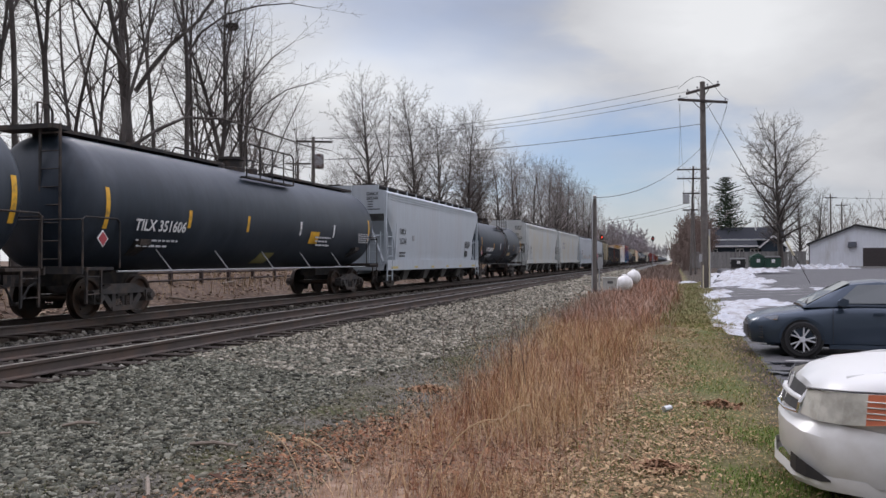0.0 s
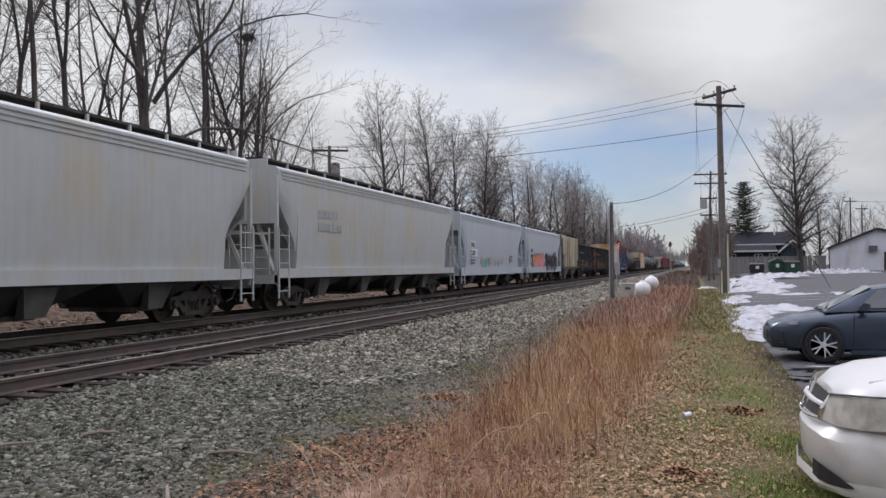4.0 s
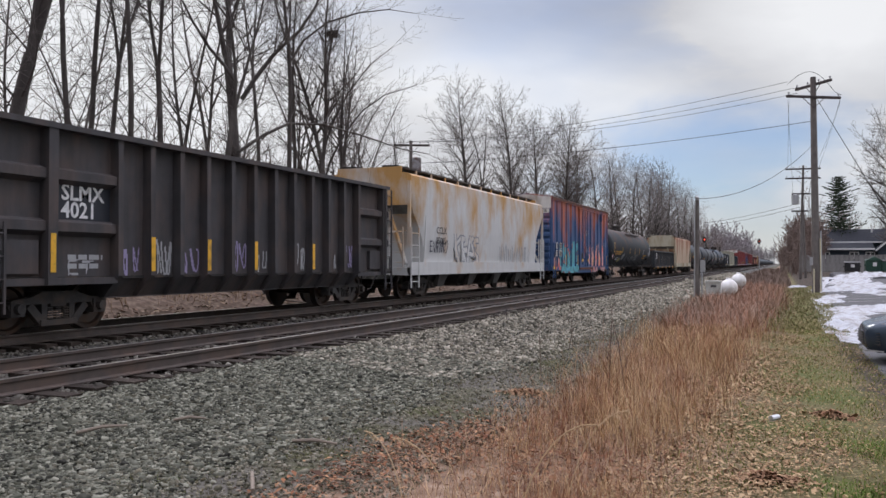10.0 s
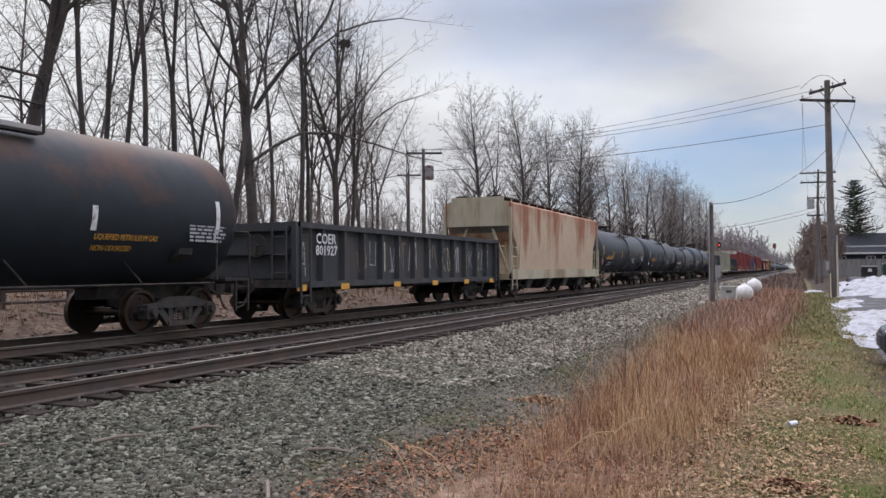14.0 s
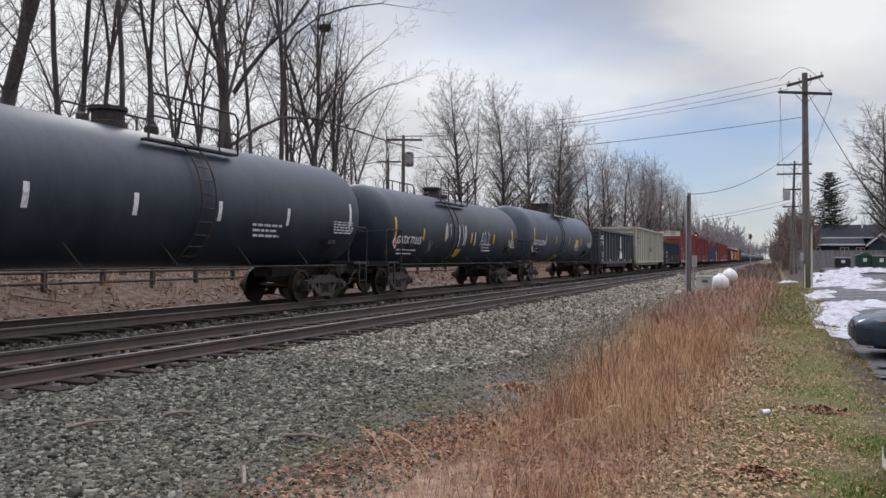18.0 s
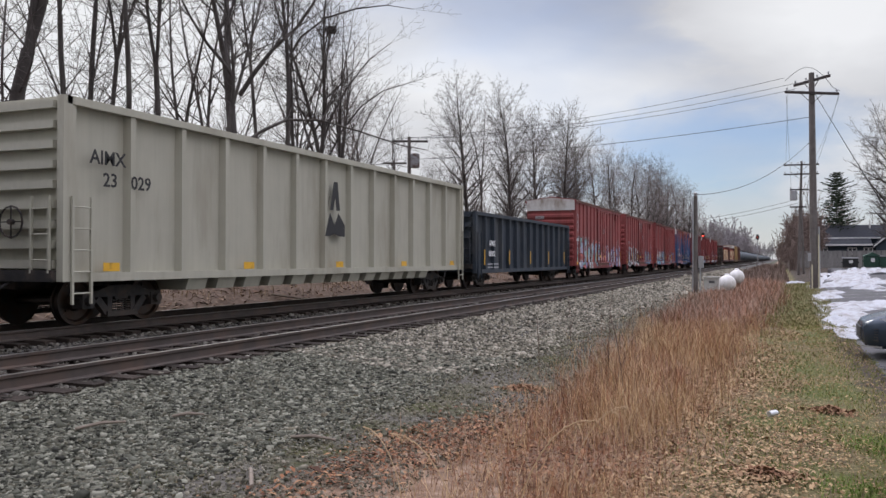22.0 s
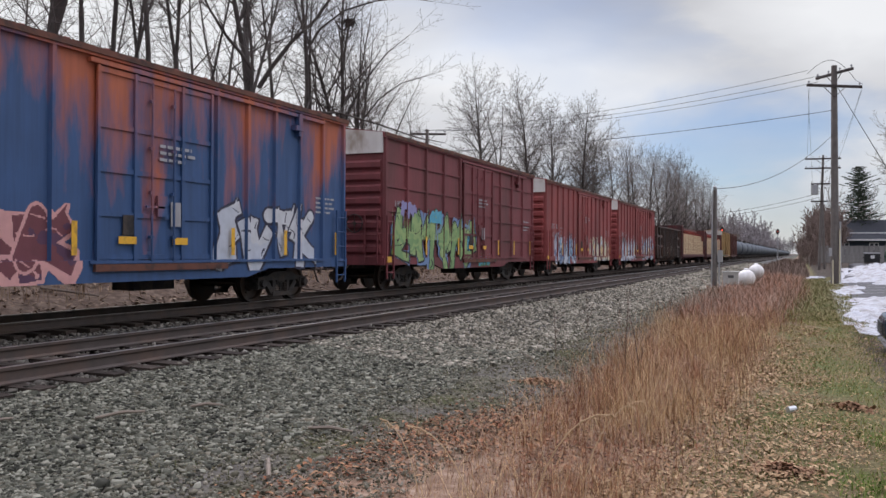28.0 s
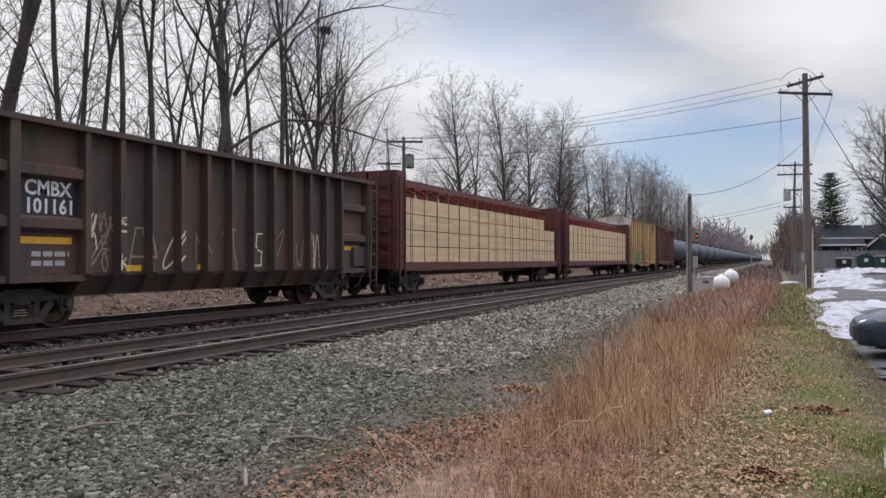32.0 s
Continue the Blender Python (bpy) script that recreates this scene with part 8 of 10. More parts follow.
rise = [(across((0.1, 7.9), (0.7, 8.9), (1.5, 10.0), (2.6, 11.1), (3.3, 12.2), (3.9, 13.8), (4.2, 15.5)), 0.115),
        (across((-0.1, 8.6), (-0.6, 9.3), (-1.3, 10.1), (-2.0, 11.2), (-2.7, 12.6), (-3.0, 14.5)), 0.095)]
sweep = [(across((0.1, 10.8), (0.8, 12.0), (2.0, 13.0), (3.6, 13.6), (5.2, 13.9), (6.6, 13.8)), 0.07)]
nest_limbs = [(across((0.0, 4.6), (0.5, 6.2), (1.2, 7.6), (2.2, 8.9), (3.4, 9.8), (4.6, 10.2)), 0.075),
              (across((0.0, 6.2), (0.5, 8.0), (1.4, 9.8), (2.6, 11.4), (3.8, 12.4)), 0.07),
              (across((0.0, 5.4), (-0.6, 7.0), (-1.2, 9.0), (-1.5, 11.2), (-1.6, 13.0)), 0.07),
              (across((0.1, 3.9), (1.0, 4.9), (2.2, 5.6), (3.5, 5.9), (4.8, 5.7)), 0.05)]
for x, y, seed, hgt, rad, lean, fork, spread, lab, lm in (
        (-20.0, 15.3, 101, 17, 0.23, (0.16, 0.26), 0.34, 0.40, "thick leaning bare tree with dark bark", ()),
        (-19.6, 14.2, 102, 18, 0.20, (0.02, 0.05), 0.45, 0.35, "straight bare tree with dark bark", ()),
        (-22.0, 20.6, 103, 17, 0.12, (-0.02, -0.02), 0.40, 0.34, "slender bare tree behind the tracks", ()),
        (-22.6, 21.6, 104, 18, 0.12, (0.03, 0.02), 0.42, 0.34, "slender bare tree behind the tracks", ()),
        (-23.0, 22.9, 105, 17, 0.11, (0.05, 0.08), 0.35, 0.45, "slender bare tree with a low fork", ()),
        (-21.0, 22.3, 106, 18, 0.12, (0.0, 0.0), 0.46, 0.34, "straight slender bare tree", ()),
        (-22.0, 25.4, 107, 17, 0.14, (-0.10, -0.14), 0.36, 0.48, "bare tree leaning over the bank", ()),
        (-21.5, 27.1, 108, 17, 0.16, (0.05, 0.10), 0.30, 0.45, "bare tree forking low on the bank", ()),
        (-22.0, 29.7, 109, 20, 0.28, (0.0, 0.0), 0.42, 0.55, "large bare tree with a long low limb", (limb, *rise)),
        (-24.0, 33.9, 110, 18, 0.12, (0.02, 0.0), 0.45, 0.32, "slender bare tree behind the tracks", ()),
        (-23.0, 35.0, 111, 19, 0.15, (0.0, 0.02), 0.50, 0.34, "straight bare tree behind the tracks", sweep),
        (-24.0, 37.4, 112, 18, 0.13, (0.03, 0.02), 0.46, 0.36, "straight bare tree behind the tracks", ()),
        (-22.5, 37.5, 113, 17, 0.19, (-0.02, -0.02), 0.30, 0.55, "spreading bare tree with a nest in its crown", nest_limbs),
        (-22.4, 38.6, 114, 15, 0.12, (0.08, 0.10), 0.26, 0.50, "bare tree leaning outward from the wood", ()),
        (-27.0, 50.0, 115, 13, 0.09, (0.0, 0.0), 0.30, 0.50, "small bare tree behind the tracks", ()),
        (-28.0, 57.6, 116, 14, 0.10, (0.0, 0.05), 0.28, 0.50, "small bare tree behind the tracks", ())):
    s = grow(seed, hgt, rad, (lean[0] * 0.8, lean[1] * 0.8), fork + (0.12 if rad < 0.18 else 0.05), spread * 0.85, 4, 1.45, lm)
    bare_tree((x, y, gz(x, y)), lab, ROW, s, 0.0056, fine_m=twig_backlit)
rnd = random.Random(17)
nest = Geo()
for i in range(260):
    a, b = rnd.uniform(0, 6.28), rnd.uniform(-1, 1)
    p = Vector((0.26 * math.cos(a), 0.26 * math.sin(a), 0.16 * b))
    q = p + Vector((rnd.uniform(-0.3, 0.3), rnd.uniform(-0.3, 0.3), rnd.uniform(-0.12, 0.12)))
    nest.tube(p, q, 0.012, 0.006, 3)
nest.lathe([(-0.2, 0.05), (-0.1, 0.22), (0.05, 0.28), (0.16, 0.2)], "z", (0, 0, 0), 10)
nest_at = (-22.4, 38.4, 14.0)
nest_fork = Geo().pipe([(0, 0, -0.15), (-0.1, -0.25, -1.6), (-0.1, -0.5, -3.6), (-0.1, -0.75, -6.2), (-0.1, -0.88, -9.0)], 0.05, 6)
for a_ in (0.4, 2.4, 4.3):
    nest_fork.pipe([(0, -0.05, -0.9), (0.25 * math.cos(a_), 0.25 * math.sin(a_), -0.1), (0.5 * math.cos(a_), 0.5 * math.sin(a_), 1.3)], 0.022, 5)
solid("fork_branch", nest_fork, bark, "upright forked limb that holds a twig nest", "branch", at=nest_at)
solid("nest", nest, mat("dark nest twigs", (0.03, 0.025, 0.02), 0.95), "dark twig nest high in a bare tree", "nest", at=nest_at)
# thinner growth behind: a few grown forms, repeated and turned
proto = [bare_tree((-32 - 3 * i, 18 + 7 * i, gz(-32, 20)), "slim bare tree in the wood behind", "bare woodland trees", grow(200 + i, 15 + 2 * i, 0.13 + 0.02 * i, (0, 0), 0.34, 0.46, 3, 0.95), 0.006, 0.03) for i in range(4)]
rnd = random.Random(31)
for i in range(34):
    x, y = rnd.uniform(-58, -27), rnd.uniform(8, 78)
    copy_thing(proto[i % 4], pose(x, y, gz(x, y), 0, 0, rnd.uniform(0, 360)))
# the tall row further along: upright crowns of rising limbs, gaps between them
def fan(seed, H, r0, wide=0.52, twin=False):
    """Segments of a tall oval-crowned bare tree: a leader, limbs that sweep upward, sprays of fine twigs."""
    rnd = random.Random(seed)
    segs = []
    for k in range(2 if twin else 1):
        d = Vector((rnd.uniform(-0.04, 0.04) + (0.13 * (2 * k - 1) if twin else 0), rnd.uniform(-0.04, 0.04), 1)).normalized()
        p, n, top, roll = Vector((0, 0, -0.2)), 24, H * (0.95 - 0.1 * k), rnd.uniform(0, 6.28)
        for i in range(n):
            d = (d + Vector((rnd.gauss(0, 0.022), rnd.gauss(0, 0.022), 0.02))).normalized()
            q, t = p + d * (top / n), (i + 1) / n
            segs.append((p, q, r0 * (1 - 0.92 * i / n), r0 * (1 - 0.92 * t)))
            if t > 0.16:
                for _ in range(3 if t < 0.45 else 2):
                    roll += 2.4 + rnd.gauss(0, 0.4)
                    a = 0.62 + 0.50 * wide * rnd.uniform(0.4, 1.6) - 0.22 * t
                    s = Vector((math.cos(roll), math.sin(roll), 0)) * math.sin(a) + Vector((0, 0, math.cos(a)))
                    ln = H * (0.15 + 0.30 * math.sin(math.pi * min(1.0, 1.08 - t))) * rnd.uniform(0.65, 1.1) * (0.32 + 0.72 * wide)
                    ramify(rnd, segs, q, s, min(ln, (1.08 - t) * H * 1.1), r0 * 0.42 * (1.12 - t), 2, 4, 0.62, 0.08, 0.022, 1.35, 0.018)
            p = q
    return segs


mids = [fan(300, 17.0, 0.27), fan(301, 17.0, 0.25, 0.46), fan(302, 17.0, 0.27, 0.56), fan(303, 17.0, 0.25, 0.48, True)]
mid_proto, far_proto = [], {}
# far trees carry the haze of distance in this paler twig colour
far_twig = mat("haze-paled grey twigs", (0.21, 0.19, 0.178), 0.9, 0, 0.2, 3.0)
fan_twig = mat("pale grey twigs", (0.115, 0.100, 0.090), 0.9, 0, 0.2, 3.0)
for k, (x, y, sc, f) in enumerate(((-24, 63.9, 0.90, 0), (-24, 75.6, 0.98, 1), (-23, 80.0, 0.88, 2), (-24, 99, 0.90, 3), (-23, 92.9, 1.02, 0), (-20, 140, 0.98, 3), (-22, 105.4, 0.86, 1), (-21.5, 112, 0.90, 2), (-21, 116, 0.88, 0), (-20.5, 124, 0.92, 1), (-20, 129.6, 0.90, 2), (-20, 148, 1.02, 0), (-20, 156.4, 1.1, 3), (-19, 168, 0.98, 1), (-19, 186, 1.02, 3), (-28, 86, 0.66, 2), (-27, 110, 0.7, 1), (-25, 134, 0.8, 0), (-24, 175, 0.95, 2), (-33, 78, 0.6, 0))):
    if k < 4:
        mid_proto.append(bare_tree((x, y, gz(x, y)), "tall bare tree with an upright oval crown beyond the track", "tall bare trees along the line", mids[k], 0.0095, 0.05, fine_m=fan_twig))
        mid_proto[-1].scale = (sc, sc, sc * 1.08)
    elif y > 100 and f not in far_proto:
        few = [q for i, q in enumerate(mids[f]) if q[2] > 0.02 or i % 5 < 3]
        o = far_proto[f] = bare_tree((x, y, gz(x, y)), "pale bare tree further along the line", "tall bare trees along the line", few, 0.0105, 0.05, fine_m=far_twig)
        o.scale = (sc, sc, sc * 1.08)
    else:
        o = copy_thing((far_proto if y > 100 else mid_proto)[f], pose(x, y, gz(x, y), 0, 0, rnd.uniform(0, 360)))
        o.scale = (sc, sc, sc * 1.08)


def far_woods(name, label, rows, seed, hgt, n, thin, material=None):
    """Distant bare wood: a dense stand of small stems and twigs in one mesh."""
    r = random.Random(seed)
    allV, allF, k = [], [], 0
    forms = [tubes(grow(seed + j, 10.0, 0.12, (0, 0), 0.22, 0.42, 3, 0.72), 3, thin * 10) for j in range(4)]
    for i in range(n):
        x, y = rows(r)
        V, Fc = forms[i % 4]
        a, s = r.uniform(0, 6.28), hgt * r.uniform(0.07, 0.12)
        M = np.array([[math.cos(a), -math.sin(a), 0], [math.sin(a), math.cos(a), 0], [0, 0, 1]]) * s
        allV.append(V @ M.T + np.array([x, y, gz(x, y)]))
        allF.append(Fc + k)
        k += len(V)
    ob = new(name, raw_mesh(name, np.concatenate(allV), np.concatenate(allF), material or twig))
    return tagged(ob, label, "woods", kind="stuff")


def grow_small_step(r):
    y = 190 + 900 * r.random() ** 1.6
    return -19 - 30 * r.random(), y


far_woods("far_woods", "hazy grey distant bare woods along the line", grow_small_step, 400, 15, 90, 0.0022)
# aerial haze over the farthest woods is mixed into the twig colour
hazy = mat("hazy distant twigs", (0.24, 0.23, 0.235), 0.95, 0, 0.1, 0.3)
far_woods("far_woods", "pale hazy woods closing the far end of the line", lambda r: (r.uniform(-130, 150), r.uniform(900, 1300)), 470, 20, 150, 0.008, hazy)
far_woods("far_woods", "bare woods behind the house", lambda r: (r.uniform(2, 60), r.uniform(150, 240)), 420, 13, 40, 0.0022)
far_woods("far_woods", "bare undergrowth under the trees", lambda r: (r.uniform(-46, -23.5), r.uniform(10, 150)), 440, 7.5, 300, 0.0021)
scrub_m = mat("reddish brown scrub twigs", (0.165, 0.122, 0.104), 0.95, 0, 0.25, 1.0)
far_woods("far_woods", "reddish scrub by the line", lambda r: (r.uniform(-0.5, 4.5), r.uniform(105, 190)), 460, 4.6, 90, 0.005, scrub_m)
far_woods("far_woods", "tall dense brown scrub by the line", lambda r: (r.uniform(1.4, 5.0), r.uniform(118, 165)), 465, 7.2, 110, 0.006, scrub_m)
# twigs lightened and greyed in colour to stand in for haze
haze_m = mat("haze-paled distant twigs", (0.27, 0.25, 0.262), 0.95, 0, 0.15, 0.3)
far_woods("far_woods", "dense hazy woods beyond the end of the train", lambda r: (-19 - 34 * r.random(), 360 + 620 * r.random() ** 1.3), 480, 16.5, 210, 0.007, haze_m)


# ---- conifers ----
needle_m = island_mat("spruce needles", [(0.018, 0.030, 0.018), (0.03, 0.045, 0.026), (0.045, 0.06, 0.035)])


def conifer(at, height, radius, seed, label, sparse=1.0):
    r = random.Random(seed)
    tree = thing("conifer", label, "tree", at, "evergreen trees")
    part("trunk", Geo().tube((0, 0, -0.2), (0, 0, height), 0.22, 0.03, 8), bark, tree)
    V, Fc = [], []
    z = height * 0.10
    lobes = [(r.uniform(0, 6.28), r.uniform(2.2, 4.5), r.uniform(0.15, 0.45)) for _ in range(3)]
    while z < height:
        t = 1 - z / height
        ragged = r.uniform(0.55, 1.25)
        for _ in range(int(14 * sparse)):
            a = r.uniform(0, 6.28)
            ln = radius * (t ** 0.6) * r.uniform(0.3, 1.15) * ragged * (1 + sum(q * math.sin(a * 2 + p + z * f / 4) for p, f, q in lobes)) * (1.0 if t < 0.8 else 0.7) + 0.15
            d = Vector((math.cos(a), math.sin(a), -0.10 + 0.35 * (1 - t)))
            side = Vector((-math.sin(a), math.cos(a), 0))
            for k in range(int(6 + ln * 5)):
                u = r.random() ** 0.7
                p = Vector((0, 0, z)) + d * (ln * u) + Vector((0, 0, 0.12 * ln * u * u))
                w = 0.34 * (1 - 0.4 * u)
                q = p + (side * r.uniform(-1, 1) + d * 0.7 + Vector((0, 0, r.uniform(-0.5, 0.15)))) * w
                n0 = len(V)
                up = Vector((r.uniform(-0.05, 0.05), r.uniform(-0.05, 0.05), 0.07))
                V += [p - up, p + up, q + up * 0.4, q - up * 0.4]
                Fc.append((n0, n0 + 1, n0 + 2, n0 + 3))
        z += r.uniform(0.22, 0.42)
    part("crown", raw_mesh("crown", np.array(V), np.array(Fc), needle_m), None, tree)
    return tree


conifer((8.0, 140, 0.9), 14.2, 4.6, 51, "dark green spruce behind the house")
conifer((27.5, 112, 0.7), 9.0, 2.4, 52, "dark green fir beside the white shed")
conifer((3.2, 158, 0.4), 8.0, 2.0, 53, "brownish conifer by the line", 0.8)
conifer((5.0, 150, 0.5), 6.0, 2.2, 54, "brownish conifer by the line", 0.8)
bare_tree((12.2, 105, 0.75), "large bare tree with a rounded crown behind the car park", "trees behind the car park", fan(501, 18.4, 0.38, 0.72), 0.011, 0.06, fine_m=fan_twig)
o = bare_tree((17.0, 125, 0.85), "bare tree beside the white shed", "trees behind the car park", fan(502, 12.0, 0.22, 0.55), 0.010, 0.06, fine_m=fan_twig)
copy_thing(o, pose(9.5, 150, 0.9, 0, 0, 80))
copy_thing(o, pose(22.0, 140, 0.9, 0, 0, 200))
copy_thing(o, pose(14.5, 133, 0.9, 0, 0, 300))

# ---- poles and wires ----
pole_m = mat("weathered pole timber", (0.150, 0.136, 0.126), 0.9, 0, 0.25, 4.0, (0.085, 0.070, 0.062), 0.4, 1.0, 6.0, bump=0.3, bscale=20)
arm_m = mat("dark crossarm timber", (0.055, 0.045, 0.042), 0.85, 0, 0.2, 6.0)
wire_m = mat("black wire", (0.02, 0.02, 0.022), 0.6)
steel_m = mat("galvanised steel", (0.40, 0.41, 0.42), 0.5, 0.6, 0.1, 8.0)
glass_ins = mat("grey insulator", (0.30, 0.31, 0.33), 0.35)


def crossarm(pole, p, length, turn, pins=4, drop=0.0, name="crossarm"):
    """A timber arm with braces and pin insulators, at p, turned about z."""
    c, s_ = math.cos(turn), math.sin(turn)
    a = Vector((p[0] - c * length / 2, p[1] - s_ * length / 2, p[2] - drop))
    b = Vector((p[0] + c * length / 2, p[1] + s_ * length / 2, p[2] + drop))
    arm = part(name, Geo().bar(a, b, 0.11, 0.14), arm_m, pole)
    g = Geo()
    mid = Vector(p)
    for k in (0.28, 0.72):
        g.bar(a.lerp(b, k), mid - Vector((0, 0, 0.6)), 0.03)
    part("brace", g, arm_m, arm)
    for i in range(pins):
        k = 0.04 + 0.92 * i / max(1, pins - 1)
        q = a.lerp(b, k)
        part("insulator", Geo().lathe([(0.05, 0.02), (0.14, 0.02), (0.15, 0.05), (0.21, 0.055), (0.25, 0.03)], "z", (q.x, q.y, q.z), 8), glass_ins, arm)
    return arm


def utility_pole(at, height, r, label, lean=(0, 0)):
    p = thing("utility_pole", label, "utility pole", at, "utility poles")
    part("pole", Geo().tube((0, 0, -0.3), (lean[0], lean[1], height), r, r * 0.66, 12), pole_m, p, smooth=True)
    return p


PX, PY = 1.72, 50.0
main = utility_pole((PX, PY, 0.05), 12.0, 0.225, "tall weathered timber utility pole with two crossarms", (-0.10, 0))
crossarm(main, (-0.09, -0.18, 10.85), 2.95, radians(20), 2, -0.06)
crossarm(main, (-0.09, 0.18, 11.6), 2.4, radians(-42), 4, 0.05, "upper_crossarm")
guard_m = mat("faded yellow cable guard", (0.56, 0.51, 0.36), 0.6)
part("guard", Geo().tube((-0.12, -0.27, -0.1), (-0.12, -0.25, 1.3), 0.035, 0.035, 8), guard_m, main, "faded yellow cable guard")
part("guard", Geo().tube((0.22, -0.20, -0.1), (0.22, -0.18, 3.0), 0.035, 0.035, 8), guard_m, main, "faded yellow cable guard")
part("conduit", Geo().tube((0.26, -0.05, 0), (0.24, -0.05, 3.4), 0.05, 0.05, 8), steel_m, main, "grey conduit pipe")
part("meter", Geo().box(-0.33, -0.17, -0.34, -0.2, 1.5, 1.95), steel_m, main)
arch = Geo()
arch.pipe([(-1.45 + 2.8 * k / 16, -0.6 + k / 16, 11.55 + 0.78 * math.sin(math.pi * min(1, k / 14)) - 0.6 * (k / 16) ** 3) for k in range(17)], 0.014, 5)
part("jumper", arch, wire_m, main)
second = utility_pole((1.60, 88.0, 0.1), 11.2, 0.155, "timber utility pole with four crossarms and a transformer further along", (0.33, 0))
for x, z, l, n_ in ((0.30, 10.85, 3.2, 6), (0.28, 9.93, 3.2, 6), (0.10, 8.4, 1.7, 3), (-0.02, 6.7, 1.5, 3)):
    crossarm(second, (x, -0.15, z), l, radians(6), n_)
part("transformer", Geo().lathe([(0, 0.24), (0.05, 0.34), (0.95, 0.34), (1.02, 0.2)], "z", (-0.42, -0.1, 7.35), 12), steel_m, second, "grey can transformer", smooth=True)
third = utility_pole((2.12, 89.5, 0.1), 8.2, 0.14, "leaning timber stub pole", (-0.25, 0))
left = utility_pole((-24.0, 52.0, 1.0), 9.2, 0.17, "timber pole with a transformer among bare trees", (0.0, 0))
crossarm(left, (0, 0.15, 8.9), 2.5, radians(25), 5)
part("transformer", Geo().lathe([(0, 0.25), (0.05, 0.32), (0.95, 0.32), (1.02, 0.2)], "z", (0.45, 0, 7.0), 12), mat("weathered transformer paint", (0.27, 0.27, 0.28), 0.6, 0.2, 0.2, 4.0, (0.10, 0.06, 0.045), 0.4, 3.0), left, "weathered grey can transformer", smooth=True)
left2 = utility_pole((-30.0, 62.0, 1.0), 9.0, 0.15, "thin timber pole with a crossarm in the wood")
crossarm(left2, (0, 0.12, 8.7), 2.0, radians(25), 3)
for x, y, h in ((23.6, 140, 11.0), (25.2, 140, 9.8)):
    q = utility_pole((x, y, 0.9), h, 0.15, "distant timber pole behind the shed")
    crossarm(q, (0, 0.1, h - 0.5), 1.8, radians(10), 3)


def wire(p, q, sag, r=0.009, name="wire", label="thin black overhead wire"):
    g = Geo()
    p, q = Vector(p), Vector(q)
    n = 20
    pts = [p.lerp(q, i / n) - Vector((0, 0, 4 * sag * (i / n) * (1 - i / n))) for i in range(n + 1)]
    g.pipe(pts, r, 4)
    return solid(name, g, wire_m, label, "wire", "overhead wires")


wire((PX - 1.45, PY - 0.7, 11.75), (-24.9, 51.8, 10.1), 0.55, 0.012)
wire((PX - 0.8, PY - 0.3, 11.5), (-24.3, 52.0, 10.1), 0.60, 0.012)
wire((PX - 0.9, PY - 0.1, 11.2), (-23.3, 52.3, 10.1), 0.60, 0.012)
wire((PX - 0.1, PY, 9.6), (-24.0, 52.0, 8.6), 0.35, 0.016)
wire((PX - 0.1, PY, 8.3), (-3.62, 39.3, 4.62), 0.75, 0.014)
wire((PX - 1.4, PY - 0.6, 10.7), (1.0, 88.0, 8.5), 0.4, 0.008)
wire((PX + 1.3, PY + 0.4, 10.7), (2.3, 88.0, 8.5), 0.4, 0.008)
wire((PX - 1.35, PY - 0.6, 10.8), (0.5, 88.0, 11.1), 0.5, 0.008)
wire((PX + 1.3, PY + 0.4, 10.8), (2.8, 88.0, 11.1), 0.5, 0.008)
wire((PX, PY, 11.0), (9.5, 66, 0.4), 0.0, 0.012, "guy_wire", "tight steel guy wire from the pole")
guy = wire((PX, PY, 11.0), (7.48, 50.9, 0.3), 0.0, 0.014, "guy_wire", "tight steel guy wire with a yellow guard")
part("guard", Geo().tube((6.18, 50.70, 2.71), (6.62, 50.77, 1.90), 0.06, 0.06, 8), guard_m, guy, "faded yellow guy guard")
wire((1.6, 88, 7.6), (-14.0, 120, 7.0), 0.4, 0.02)
wire((1.6, 88, 7.2), (-14.0, 120, 6.6), 0.4, 0.02)
wire((23.6, 140, 11.4), (44, 128, 10.4), 0.3, 0.02)

# service post by the ballast with cabinet and two white tanks
post = thing("service_post", "square weathered timber service post with a meter", "post", (-3.62, 39.3, 0.05), "")
part("pole", Geo().tube((0, 0, -0.2), (0.0, 0, 4.62), 0.112, 0.085, 10), pole_m, post)
part("meter", Geo().box(0.13, 0.34, -0.12, 0.1, 1.2, 1.75).tube((0.235, -0.14, 1.5), (0.235, -0.12, 1.5), 0.08, 0.08, 10), steel_m, post, "grey meter box")
part("conduit", Geo().tube((0.20, -0.06, 0), (0.20, -0.06, 1.2), 0.03, 0.03, 6).tube((-0.13, -0.06, 0), (-0.11, -0.06, 4.3), 0.03, 0.03, 6), steel_m, post)
part("weatherhead", Geo().lathe([(0, 0.05), (0.12, 0.10), (0.2, 0.03)], "z", (0, -0.1, 4.5), 8), steel_m, post)
cab_m = mat("pale cabinet paint", (0.55, 0.56, 0.53), 0.55, 0, 0.06, 6.0, (0.35, 0.34, 0.30), 0.25, 2.0, 3.0)
cab = thing("equipment_cabinet", "pale metal equipment cabinet on short legs", "cabinet", (-2.98, 40.2, 0.05))
part("body", Geo().box(-0.33, 0.33, -0.2, 0.2, 0.16, 0.72).box(-0.38, 0.38, -0.25, 0.25, 0.72, 0.78), cab_m, cab)
part("vent", Geo().box(-0.12, 0.14, -0.21, -0.2, 0.48, 0.60), mat("dark vent", (0.10, 0.10, 0.10), 0.7), cab)
